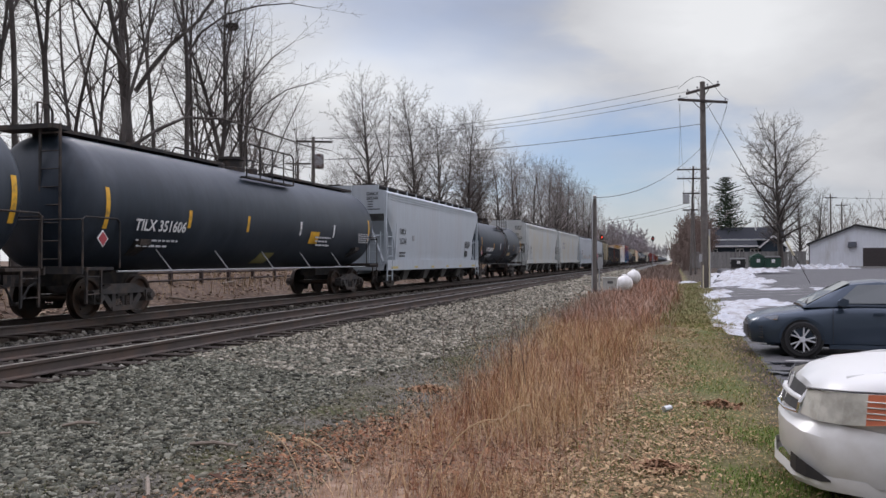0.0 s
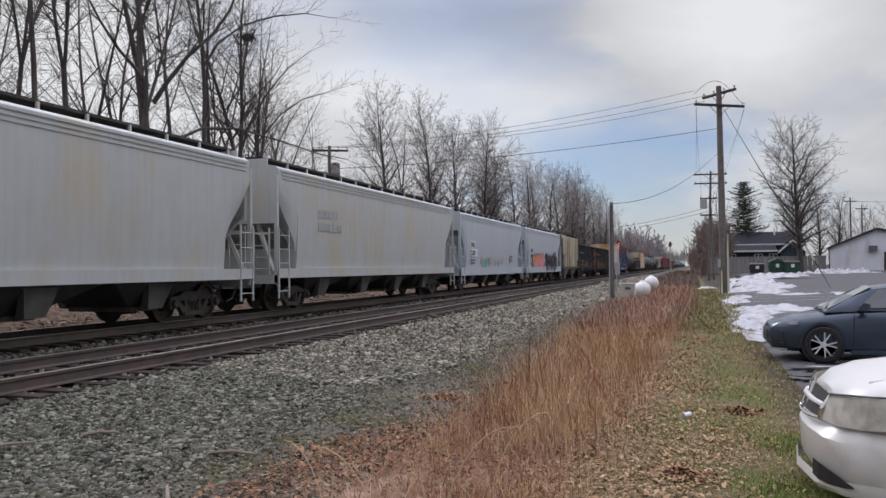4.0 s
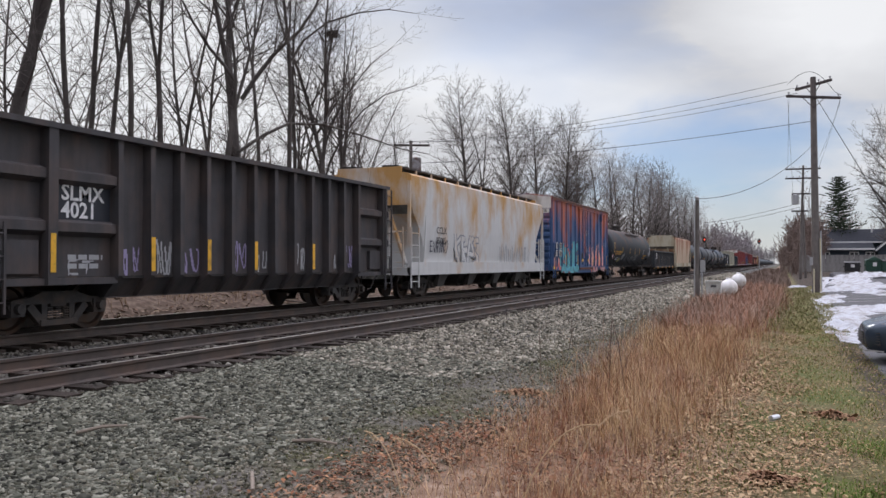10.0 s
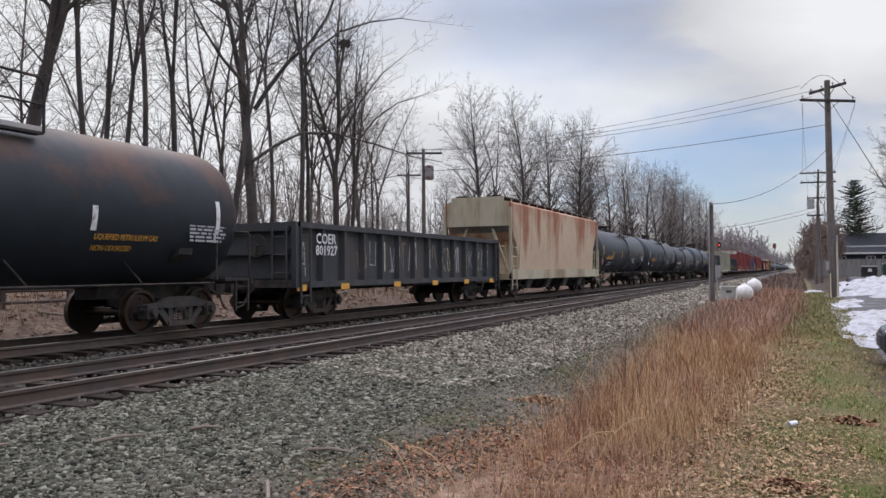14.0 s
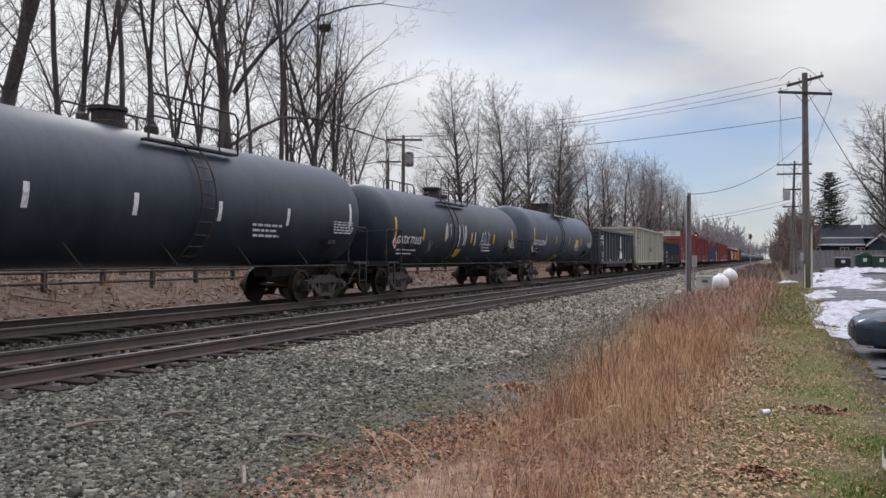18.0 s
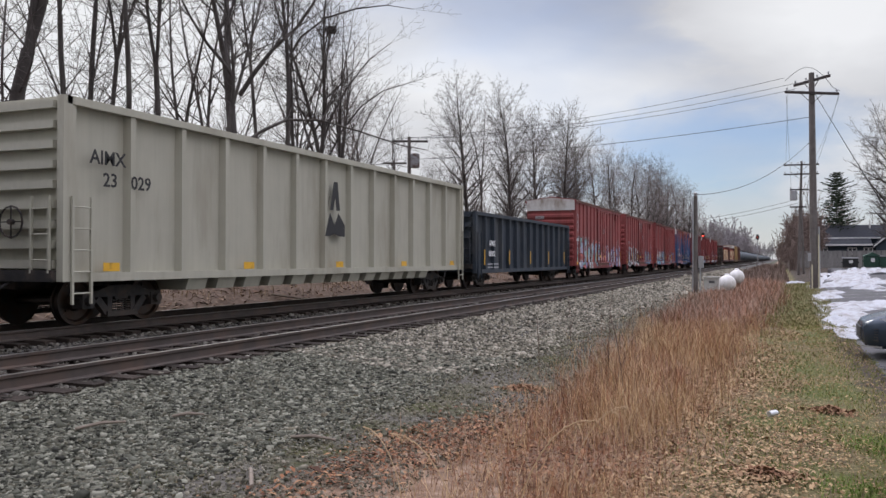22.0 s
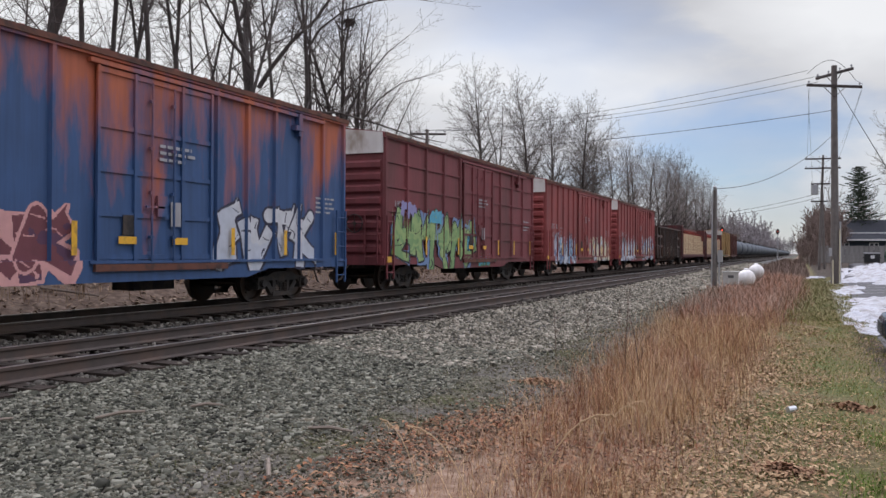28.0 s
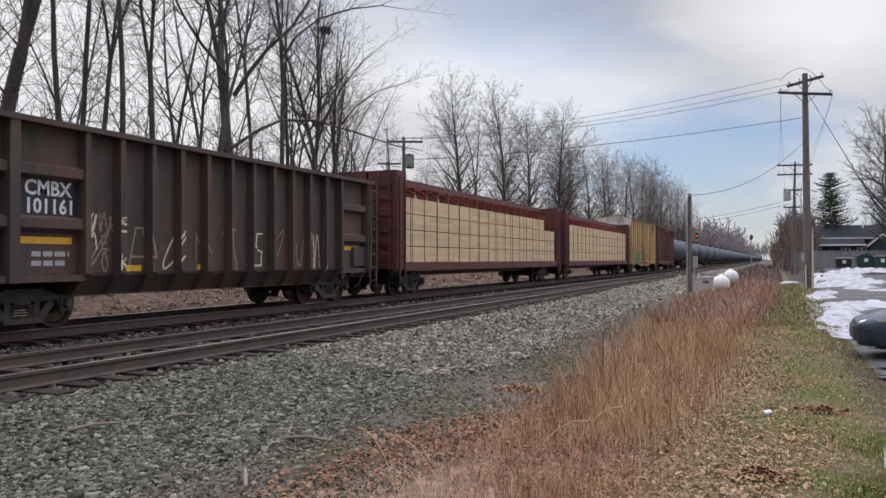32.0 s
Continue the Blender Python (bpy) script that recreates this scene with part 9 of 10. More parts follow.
for x in (-0.28, 0.28):
    for y in (-0.16, 0.16):
        part("leg", Geo().box(x - 0.03, x + 0.03, y - 0.03, y + 0.03, 0, 0.16), steel_m, cab)
tank_white = mat("white tank paint", (0.74, 0.74, 0.73), 0.45, 0, 0.05, 4.0, (0.5, 0.49, 0.46), 0.3, 1.5, 3.0)
for x, y, zc in ((-2.42, 42.0, 0.42), (-2.30, 49.0, 0.60)):
    t = thing("gas_tank", "round-ended white gas tank on feet in the grass", "tank", (x, y, 0.05), "white tanks")
    prof = [(-0.62, 0.03)] + [(-0.24 - 0.38 * math.cos(i * math.pi / 12), 0.41 * math.sin(i * math.pi / 12)) for i in range(1, 7)]
    prof += [(-a, r) for a, r in reversed(prof)]
    part("shell", Geo().lathe(prof, "y", (0, 0, zc), 20), tank_white, t, smooth=True)
    part("valve_cover", Geo().lathe([(0, 0.11), (0.07, 0.11), (0.10, 0.07)], "z", (0, 0, zc + 0.38), 10), tank_white, t)
    for y2 in (-0.25, 0.25):
        part("foot", Geo().box(-0.2, 0.2, y2 - 0.05, y2 + 0.05, -0.08, zc - 0.34), tank_white, t)

# ---- signals ----
sig_m = mat("black signal paint", (0.015, 0.015, 0.016), 0.6)
red_glow = mat("lit red lens", (1.0, 0.06, 0.03), 0.3, emit=6.0)
dim_red = mat("dimly lit red lens", (0.7, 0.10, 0.08), 0.3, emit=0.6)


def signal(at, height, label, lens_m):
    s = thing("railway_signal", label, "signal", at, "railway signals")
    part("mast", Geo().tube((0, 0, -0.2), (0, 0, height + 0.4), 0.09, 0.07, 8), steel_m, s)
    part("head", Geo().prism([(-0.42 * math.cos(i * math.pi / 6), 0.42 * math.sin(i * math.pi / 6)) for i in range(12)], "y", -0.16, -0.10).box(-0.22, 0.22, -0.1, 0.12, -0.6, 0.6), sig_m, s, at=(0, 0, height))
    part("lens", Geo().tube((0, -0.20, 0), (0, -0.17, 0), 0.13, 0.13, 14), lens_m, s, "round lens", at=(0, 0, height))
    part("hood", Geo().prism([(-0.2, 0.0), (-0.2, 0.16), (0.2, 0.16), (0.2, 0.0), (0.23, 0.0), (0.23, 0.2), (-0.23, 0.2), (-0.23, 0.0)], "y", -0.45, -0.16), sig_m, s, at=(0, 0, height))
    part("ladder", Geo().box(-0.2, -0.17, 0.12, 0.16, 0, height).box(0.17, 0.2, 0.12, 0.16, 0, height), steel_m, s)
    return s


signal((-15.8, 188.0, 0.1), 6.7, "railway signal mast showing a red light beyond the train", red_glow)
signal((-4.9, 200.0, 0.1), 6.6, "railway signal mast with black round head and dim red light", dim_red)

# ---- fence on the bank behind the tracks ----
fence_m = mat("rusty fence pipe", (0.060, 0.045, 0.040), 0.8, 0.2, 0.25, 6.0)
fence = thing("fence", "low dark rusty post-and-rail fence on the bank", "fence", (0, 0, 0))
for y in np.arange(4, 66, 2.1):
    z = gz(-18.4, y)
    part("post", Geo().box(-18.45, -18.33, y - 0.06, y + 0.06, z - 0.2, z + 0.62), fence_m, fence)
for dz in (0.22, 0.52):
    for y in np.arange(4, 64, 8.4):
        part("rail", Geo().tube((-18.36, y, gz(-18.4, y) + dz), (-18.36, y + 8.4, gz(-18.4, y + 8.4) + dz), 0.04, 0.04, 8), fence_m, fence)
rnd = random.Random(77)
for i in range(7):
    x, y = rnd.uniform(-18.2, -16.2), rnd.uniform(12, 50)
    a = rnd.uniform(0, 3.1)
    l = rnd.uniform(0.8, 1.9)
    g = Geo().tube((x, y, gz(x, y) + 0.12), (x + l * math.cos(a), y + l * math.sin(a), gz(x + l * math.cos(a), y) + 0.15), 0.05, 0.03, 6)
    solid("fallen_branch", g, twig_m, "weathered branch fallen on the leafy bank", "branch", "fallen branches")

# ---- snow left in heaps ----
snow_m = mat("old snow", (0.42, 0.44, 0.475), 0.85, 0, 0.10, 8.0, (0.27, 0.26, 0.25), 0.44, 2.2, bump=0.6, bscale=14)


def snow(cx, cy, rx, ry, h, seed, label="heap of old crusted snow on the asphalt edge"):
    n = 46
    r = np.linspace(-1.25, 1.25, n)
    X, Y = np.meshgrid(r, r, indexing="ij")
    Z = np.zeros_like(X)
    for i in range(n):
        for j in range(n):
            p = Vector((X[i, j] * rx * 0.9, Y[i, j] * ry * 0.9, seed))
            e = 0.75 - X[i, j] ** 2 - Y[i, j] ** 2 + 1.0 * noise.noise(p * 1.3) + 0.45 * noise.noise(p * 3.1)
            Z[i, j] = h * (min(1.0, max(-0.12, e)) * 0.8 + 0.6 * max(0, e) * noise.noise(p * 2.6) + (0.30 * noise.noise(p * 5.5) + 0.16 * noise.noise(p * 12.0)) * min(1, max(0, 3 * e)))
            if e > 0.05:
                Z[i, j] = max(Z[i, j], 0.03)
    XX, YY = cx + X * rx, cy + Y * ry
    ZZ = ground_z(XX, YY) + 0.03 + Z
    keep = Z > -0.1 * h
    idx = -np.ones(n * n, int)
    used = keep.ravel()
    idx[used] = np.arange(used.sum())
    f = [(i * n + j, (i + 1) * n + j, (i + 1) * n + j + 1, i * n + j + 1) for i in range(n - 1) for j in range(n - 1)]
    f = [q for q in f if all(used[k] for k in q)]
    V = np.stack([XX.ravel(), YY.ravel(), ZZ.ravel()], 1)[used]
    ob = new("snow_mound", raw_mesh("snow_mound", V, [[idx[k] for k in q] for q in f], snow_m))
    ob.data.polygons.foreach_set("use_smooth", [True] * len(ob.data.polygons))
    return tagged(ob, label, "snow", "snow heaps")


for k, (x, y, rx, ry, h) in enumerate(((2.3, 52, 0.8, 3.0, 0.28), (3.5, 54, 1.2, 5.5, 0.36), (4.3, 64, 1.5, 7.0, 0.42), (5.3, 77, 1.7, 7.0, 0.42), (4.1, 48, 0.9, 3.2, 0.26), (5.2, 55, 1.0, 4.5, 0.30),
                                       (7.4, 82, 1.9, 5.5, 0.48), (9.4, 86, 1.4, 3.5, 0.36), (4.8, 43.6, 1.1, 1.2, 0.12), (6.9, 42.6, 0.7, 2.2, 0.16), (1.85, 39, 0.55, 2.6, 0.22), (2.3, 43, 0.6, 2.2, 0.20),
                                       (2.3, 31, 0.95, 2.8, 0.30), (3.3, 32, 0.75, 2.2, 0.22), (1.55, 24, 0.5, 2.3, 0.26), (1.95, 27, 0.6, 2.0, 0.28), (1.42, 20, 0.25, 0.75, 0.17))):
    snow(x, y, rx, ry, h * 0.62, 1 + k)
snow(13.2, 95.0, 2.4, 2.0, 0.5, 31, "snow heap against the white shed")
snow(16.6, 98.5, 3.0, 2.0, 0.55, 32, "snow heap against the white shed")
snow(3.35, 13.6, 0.42, 0.35, 0.14, 13, "lump of grey snow on the asphalt")
snow(4.3, 13.9, 0.5, 0.3, 0.12, 14, "lump of grey snow on the asphalt")
snow(0.9, 60.0, 0.6, 0.8, 0.12, 15, "small snow patch on the verge")

# ---- dumpsters, fence, house, shed ----


def dumpster(at, w, d, h, paint, label, roofed=False):
    t = thing("dumpster", label, "dumpster", at, "dumpsters")
    part("body", Geo().prism([(-d / 2, 0.12), (d / 2, 0.12), (d / 2, h), (-d / 2, h * 0.86)], "x", -w / 2, w / 2), paint, t)
    for k in range(4):
        x = -w / 2 + 0.15 + (w - 0.3) * k / 3
        part("rib", Geo().box(x - 0.04, x + 0.04, -d / 2 - 0.05, -d / 2, 0.14, h * 0.84), paint, t)
    if roofed:
        part("lid", Geo().prism([(-w / 2 - 0.05, h * 0.9), (0, h * 1.22), (w / 2 + 0.05, h * 0.9)], "y", -d / 2 - 0.05, d / 2 + 0.05), paint, t)
    else:
        part("lid", Geo().prism([(-d / 2 - 0.06, h * 0.86), (d / 2, h), (d / 2, h + 0.06), (-d / 2 - 0.06, h * 0.86 + 0.06)], "x", -w / 2 - 0.04, w / 2 + 0.04), mat("black plastic lid", (0.02, 0.02, 0.02), 0.5), t)
    part("label", Geo().box(-0.14, 0.22, -d / 2 - 0.06, -d / 2 - 0.052, h * 0.48, h * 0.76), white_sign, t, "white notice")
    part("pocket", Geo().box(-w / 2 - 0.12, -w / 2, -0.4, 0.4, h * 0.5, h * 0.62).box(w / 2, w / 2 + 0.12, -0.4, 0.4, h * 0.5, h * 0.62), paint, t)
    return t


white_sign = mat("white notice", (0.7, 0.7, 0.7), 0.6)
bin_black = mat("black dumpster paint", (0.02, 0.021, 0.022), 0.5)
bin_green = mat("dark green dumpster paint", (0.018, 0.062, 0.042), 0.5, 0, 0.1, 3.0)
dumpster((6.8, 97, 0.68), 1.45, 1.2, 1.15, bin_black, "black steel dumpster with a lid")
dumpster((8.95, 98, 0.70), 1.6, 1.4, 1.4, bin_green, "dark green dumpster with a peaked lid", True)
dumpster((10.45, 97.5, 0.70), 1.6, 1.4, 1.35, bin_green, "dark green dumpster with a flat lid")

grey_fence = mat("weathered grey boards", (0.27, 0.265, 0.26), 0.9, 0, 0.12, 3.0, (0.13, 0.125, 0.12), 0.4, 1.0, 4.0, each=0.15)
wf = thing("board_fence", "weathered grey board fence behind the dumpsters", "fence", (0, 0, 0))
board = Geo().box(-0.24, 0.24, -0.02, 0.02, 0, 2.0).mesh("board", grey_fence)
for i in range(26):
    x = 2.4 + i * 0.5
    part("board", board, None, wf, at=(x, 106 + 0.2 * math.sin(i), 0.62 + 0.002 * i + (0.03 if i % 3 else 0)))

siding = mat("dark slate siding", (0.040, 0.054, 0.070), 0.8, 0, 0.08, 3.0, spec=0.2)
shingle = mat("dark grey shingles", (0.036, 0.039, 0.046), 0.95, 0, 0.25, 9.0, bump=0.4, bscale=14, spec=0.1)
trim_m = mat("white trim", (0.72, 0.72, 0.71), 0.6)
pane_m = mat("dark window glass", (0.03, 0.035, 0.04), 0.08, 0, 0.05, 2.0)
house = thing("house", "dark slate house with white trim and shingle roofs", "house", (4.6, 132, 0.85))


def gable_roof(x0, x1, y0, y1, ze, zr, over=0.4, t=0.14):
    ym = (y0 + y1) / 2
    s = (zr - ze) / (ym - y0)
    return Geo().prism([(y0 - over, ze - over * s), (ym, zr), (y1 + over, ze - over * s), (y1 + over, ze - over * s + t), (ym, zr + t), (y0 - over, ze - over * s + t)], "x", x0 - over, x1 + over)


part("wall", Geo().box(0, 11.5, 4, 11, 0, 4.1).prism([(4, 4.1), (7.5, 5.9), (11, 4.1)], "x", 0, 11.5), siding, house)
part("roof", gable_roof(0, 11.5, 4, 11, 4.1, 5.9), shingle, house)
part("wall", Geo().box(0.3, 7.2, 0.8, 4, 0, 2.9), siding, house, "low front wing wall")
part("roof", Geo().prism([(0.3, 2.85), (4.1, 3.9), (4.1, 4.05), (0.3, 3.0)], "x", -0.1, 7.6), shingle, house, "low front wing roof")
part("trim", Geo().box(-0.15, 7.65, 0.22, 0.32, 2.78, 3.02), trim_m, house)
part("trim", Geo().box(-0.4, 11.9, 3.55, 3.62, 3.86, 4.06), trim_m, house)
part("wall", Geo().box(8.0, 11.4, 0.0, 4, 0, 2.7).prism([(8.0, 2.7), (9.7, 4.2), (11.4, 2.7)], "y", 0.0, 5.5), siding, house, "gabled porch wall")
part("roof", Geo().prism([(7.7, 2.6), (9.7, 4.35), (11.7, 2.6), (11.7, 2.75), (9.7, 4.5), (7.7, 2.75)], "y", -0.3, 6.0), shingle, house, "gabled porch roof")
part("trim", Geo().prism([(7.68, 2.5), (9.7, 4.28), (11.72, 2.5), (11.72, 2.78), (9.7, 4.55), (7.68, 2.78)], "y", -0.36, -0.30), trim_m, house)
part("trim", Geo().box(11.42, 13.4, 0.8, 0.9, 2.3, 2.5).box(11.45, 11.6, 0.3, 0.45, 0, 2.6), trim_m, house)
for x in (1.2, 5.0, 7.1):
    w = part("window", Geo().box(x - 0.6, x + 0.6, 0.72, 0.80, 1.5, 2.5), trim_m, house, "white framed window")
    for dx in (-0.28, 0.28):
        part("pane", Geo().box(x + dx - 0.23, x + dx + 0.23, 0.70, 0.718, 1.6, 2.4), pane_m, w)
part("vent", Geo().tube((7.8, 6.4, 5.5), (7.8, 6.4, 6.6), 0.1, 0.1, 8), trim_m, house, "white vent pipe")

shed_white = mat("white metal siding", (0.70, 0.73, 0.78), 0.55, 0, 0.04, 2.0, (0.55, 0.56, 0.57), 0.25, 0.8, 4.0)
shed = thing("shed", "white metal shed with a dark roof edge and garage door", "shed", (15.3, 105, 0.78))
shed.rotation_euler = (0, 0, radians(-8.6))
part("wall", Geo().prism([(0, 0), (15.5, 0), (15.5, 2.70), (5.0, 4.80), (0, 2.70)], "y", 0, 18), shed_white, shed)
part("roof", Geo().prism([(-0.15, 2.66), (5.0, 4.82), (15.8, 2.66), (15.8, 2.84), (5.0, 5.02), (-0.15, 2.84)], "y", -0.30, 18.4), mat("dark metal roof", (0.07, 0.075, 0.08), 0.5), shed)
part("trim", Geo().prism([(-0.2, 2.60), (5.0, 4.76), (15.85, 2.60), (15.85, 2.82), (5.0, 4.98), (-0.2, 2.82)], "y", -0.37, -0.31), bin_black, shed, "black roof edge")
part("trim", Geo().box(-0.02, 0.10, -0.05, -0.005, 0, 2.66), bin_black, shed, "black corner trim")
gd = part("garage_door", Geo().box(5.7, 9.9, -0.06, -0.005, 0.0, 2.25), mat("dark brown door", (0.045, 0.036, 0.036), 0.6), shed, "dark garage door")
for k in range(1, 4):
    part("seam", Geo().box(5.7, 9.9, -0.068, -0.062, 0.56 * k - 0.01, 0.56 * k + 0.01), bin_black, gd)
part("heater", Geo().box(4.15, 5.05, -0.55, -0.01, 2.35, 2.95), mat("grey unit", (0.10, 0.11, 0.13), 0.6), shed, "grey wall unit")
part("base", Geo().box(-0.05, 15.5, -0.1, -0.004, -0.2, 0.12), mat("concrete", (0.3, 0.29, 0.28), 0.9), shed)


# ---- parked cars: both nose to the verge ----
tyre_m = mat("tyre rubber", (0.018, 0.018, 0.019), 0.85, 0, 0.15, 12.0)
alloy_m = mat("bright alloy", (0.66, 0.67, 0.69), 0.4, 0.25)
dark_plastic = mat("black plastic trim", (0.015, 0.015, 0.016), 0.55)
car_glass = mat("tinted car glass", (0.085, 0.10, 0.105), 0.04, 0, 0.02, 2.0, spec=0.8)
lamp_glass = mat("clouded headlamp", (0.50, 0.49, 0.43), 0.15, 0, 0.12, 6.0, (0.30, 0.29, 0.25), 0.3, 4.0)
chrome = mat("chrome", (0.75, 0.75, 0.76), 0.12, 1.0, 0.02, 3.0)


def body_loft(stations, W):
    """Car body: stations (u along from the nose, low z, top z, width share, shoulder share)."""
    rings = []
    for u, zl, zt, ws, sh in stations:
        w = W / 2 * ws
        m = zl + (zt - zl) * 0.45
        half = [(w * 0.86, zl), (w * 0.97, zl + 0.07), (w, m), (w * (0.5 + 0.5 * sh), zt - (zt - zl) * 0.20), (w * (0.98 * sh), zt - 0.06), (w * (0.90 * sh), zt - 0.015), (w * 0.55 * sh, zt + 0.012), (0, zt + 0.022)]
        rings.append([(u, y, z) for y, z in half] + [(u, -y, z) for y, z in reversed(half[:-1])])
    return Geo().loft(rings)


def wheel(car, u, y, r, spokes, face):
    """face: +1 or -1, the side that the rim looks to."""
    w = part("wheel", Geo().lathe([(-0.11, r * 0.70), (-0.11, r * 0.94), (-0.07, r), (0.07, r), (0.11, r * 0.94), (0.11, r * 0.70)], "y", (0, 0, 0), 28, caps=False), tyre_m, car, at=(u, y, r), smooth=True)
    part("barrel", Geo().lathe([(face * 0.02, 0.02), (face * 0.02, r * 0.72), (face * 0.10, r * 0.72), (face * 0.10, r * 0.66), (face * 0.04, r * 0.64), (face * 0.04, 0.02)], "y", (0, 0, 0), 24), dark_plastic, w)
    g = Geo()
    for k in range(spokes):
        a = 2 * math.pi * k / spokes
        for da in (-0.22, 0.22):
            g.bar((0.05 * math.cos(a), face * 0.085, 0.05 * math.sin(a)), (r * 0.69 * math.cos(a + da), face * 0.095, r * 0.69 * math.sin(a + da)), 0.024, 0.03, (0, 1, 0))
    g.lathe([(face * 0.07, 0.06), (face * 0.11, 0.05), (face * 0.11, 0.01)], "y", (0, 0, 0), 12)
    g.lathe([(face * 0.08, r * 0.68), (face * 0.11, r * 0.71), (face * 0.11, r * 0.73), (face * 0.07, r * 0.73)], "y", (0, 0, 0), 28, caps=False)
    part("rim", g, alloy_m, w, "bright spoked alloy rim")
    return w


def ring_arch(u, z, r0, r1, y, face, n=14):
    """Half ring round a wheel opening, one closed band."""
    rings = []
    for i in range(n + 1):
        c_, s_ = math.cos(math.pi * i / n), math.sin(math.pi * i / n)
        rings.append([(u + r * c_, y - d, z + r * s_) for r, d in ((r0, 0), (r1, 0), (r1, face * 0.03), (r0, face * 0.03))])
    return Geo().loft(rings)


# dark blue sedan; local x runs back from its nose, local -y is the side towards the camera
blue = mat("dark blue metallic paint", (0.037, 0.054, 0.078), 0.24, 0.35, 0.05, 3.0, spec=0.6)
clear_lamp = mat("clear headlamp", (0.22, 0.24, 0.27), 0.12, 0, 0.2, 12.0, (0.05, 0.05, 0.06), 0.4, 9.0, spec=0.7)
sed = thing("sedan_car", "dark blue sedan with bright split-spoke wheels", "car", (1.26, 15.95, -0.01), "parked cars")
part("body", body_loft([(0.0, 0.32, 0.62, 0.60, 0.95), (0.06, 0.24, 0.70, 0.74, 0.96), (0.22, 0.20, 0.76, 0.88, 0.97), (0.50, 0.19, 0.83, 0.97, 0.96), (0.95, 0.19, 0.90, 1.0, 0.93), (1.45, 0.19, 0.97, 1.0, 0.91), (1.9, 0.19, 0.99, 1.0, 0.93), (2.8, 0.19, 0.99, 1.0, 0.95), (3.6, 0.2, 1.02, 1.0, 0.94), (4.2, 0.24, 1.04, 0.96, 0.92), (4.55, 0.32, 0.98, 0.84, 0.9), (4.64, 0.45, 0.85, 0.75, 0.9)], 1.78), blue, sed, smooth=True)


def cabin(car, st, W, paint, name="cabin"):
    """Roof and pillars: stations (u, base z, top z, base half width, top half width)."""
    rings = [[(u, -wb, zb), (u, -(wb + wt) / 2 - 0.02, (zb + zt) / 2), (u, -wt, zt - 0.03), (u, -wt * 0.8, zt), (u, 0, zt + 0.02), (u, wt * 0.8, zt), (u, wt, zt - 0.03), (u, (wb + wt) / 2 + 0.02, (zb + zt) / 2), (u, wb, zb)] for u, zb, zt, wb, wt in st]
    return part(name, Geo().loft(rings, closed=True), paint, car, smooth=True)


cabin(sed, [(0.98, 0.93, 0.97, 0.74, 0.70), (1.43, 0.95, 1.22, 0.78, 0.64), (1.83, 0.97, 1.40, 0.80, 0.58), (2.28, 0.97, 1.45, 0.80, 0.57), (2.88, 0.98, 1.43, 0.80, 0.56), (3.48, 1.0, 1.25, 0.76, 0.56), (3.88, 1.02, 1.05, 0.70, 0.6)], 1.78, blue)
part("windscreen", Geo().add([(1.04, -0.66, 1.00), (1.04, 0.66, 1.00), (1.82, 0.54, 1.415), (1.82, -0.54, 1.415), (1.02, 0, 1.02), (1.80, 0, 1.435)], [(0, 4, 5, 3), (4, 1, 2, 5)]), car_glass, sed)
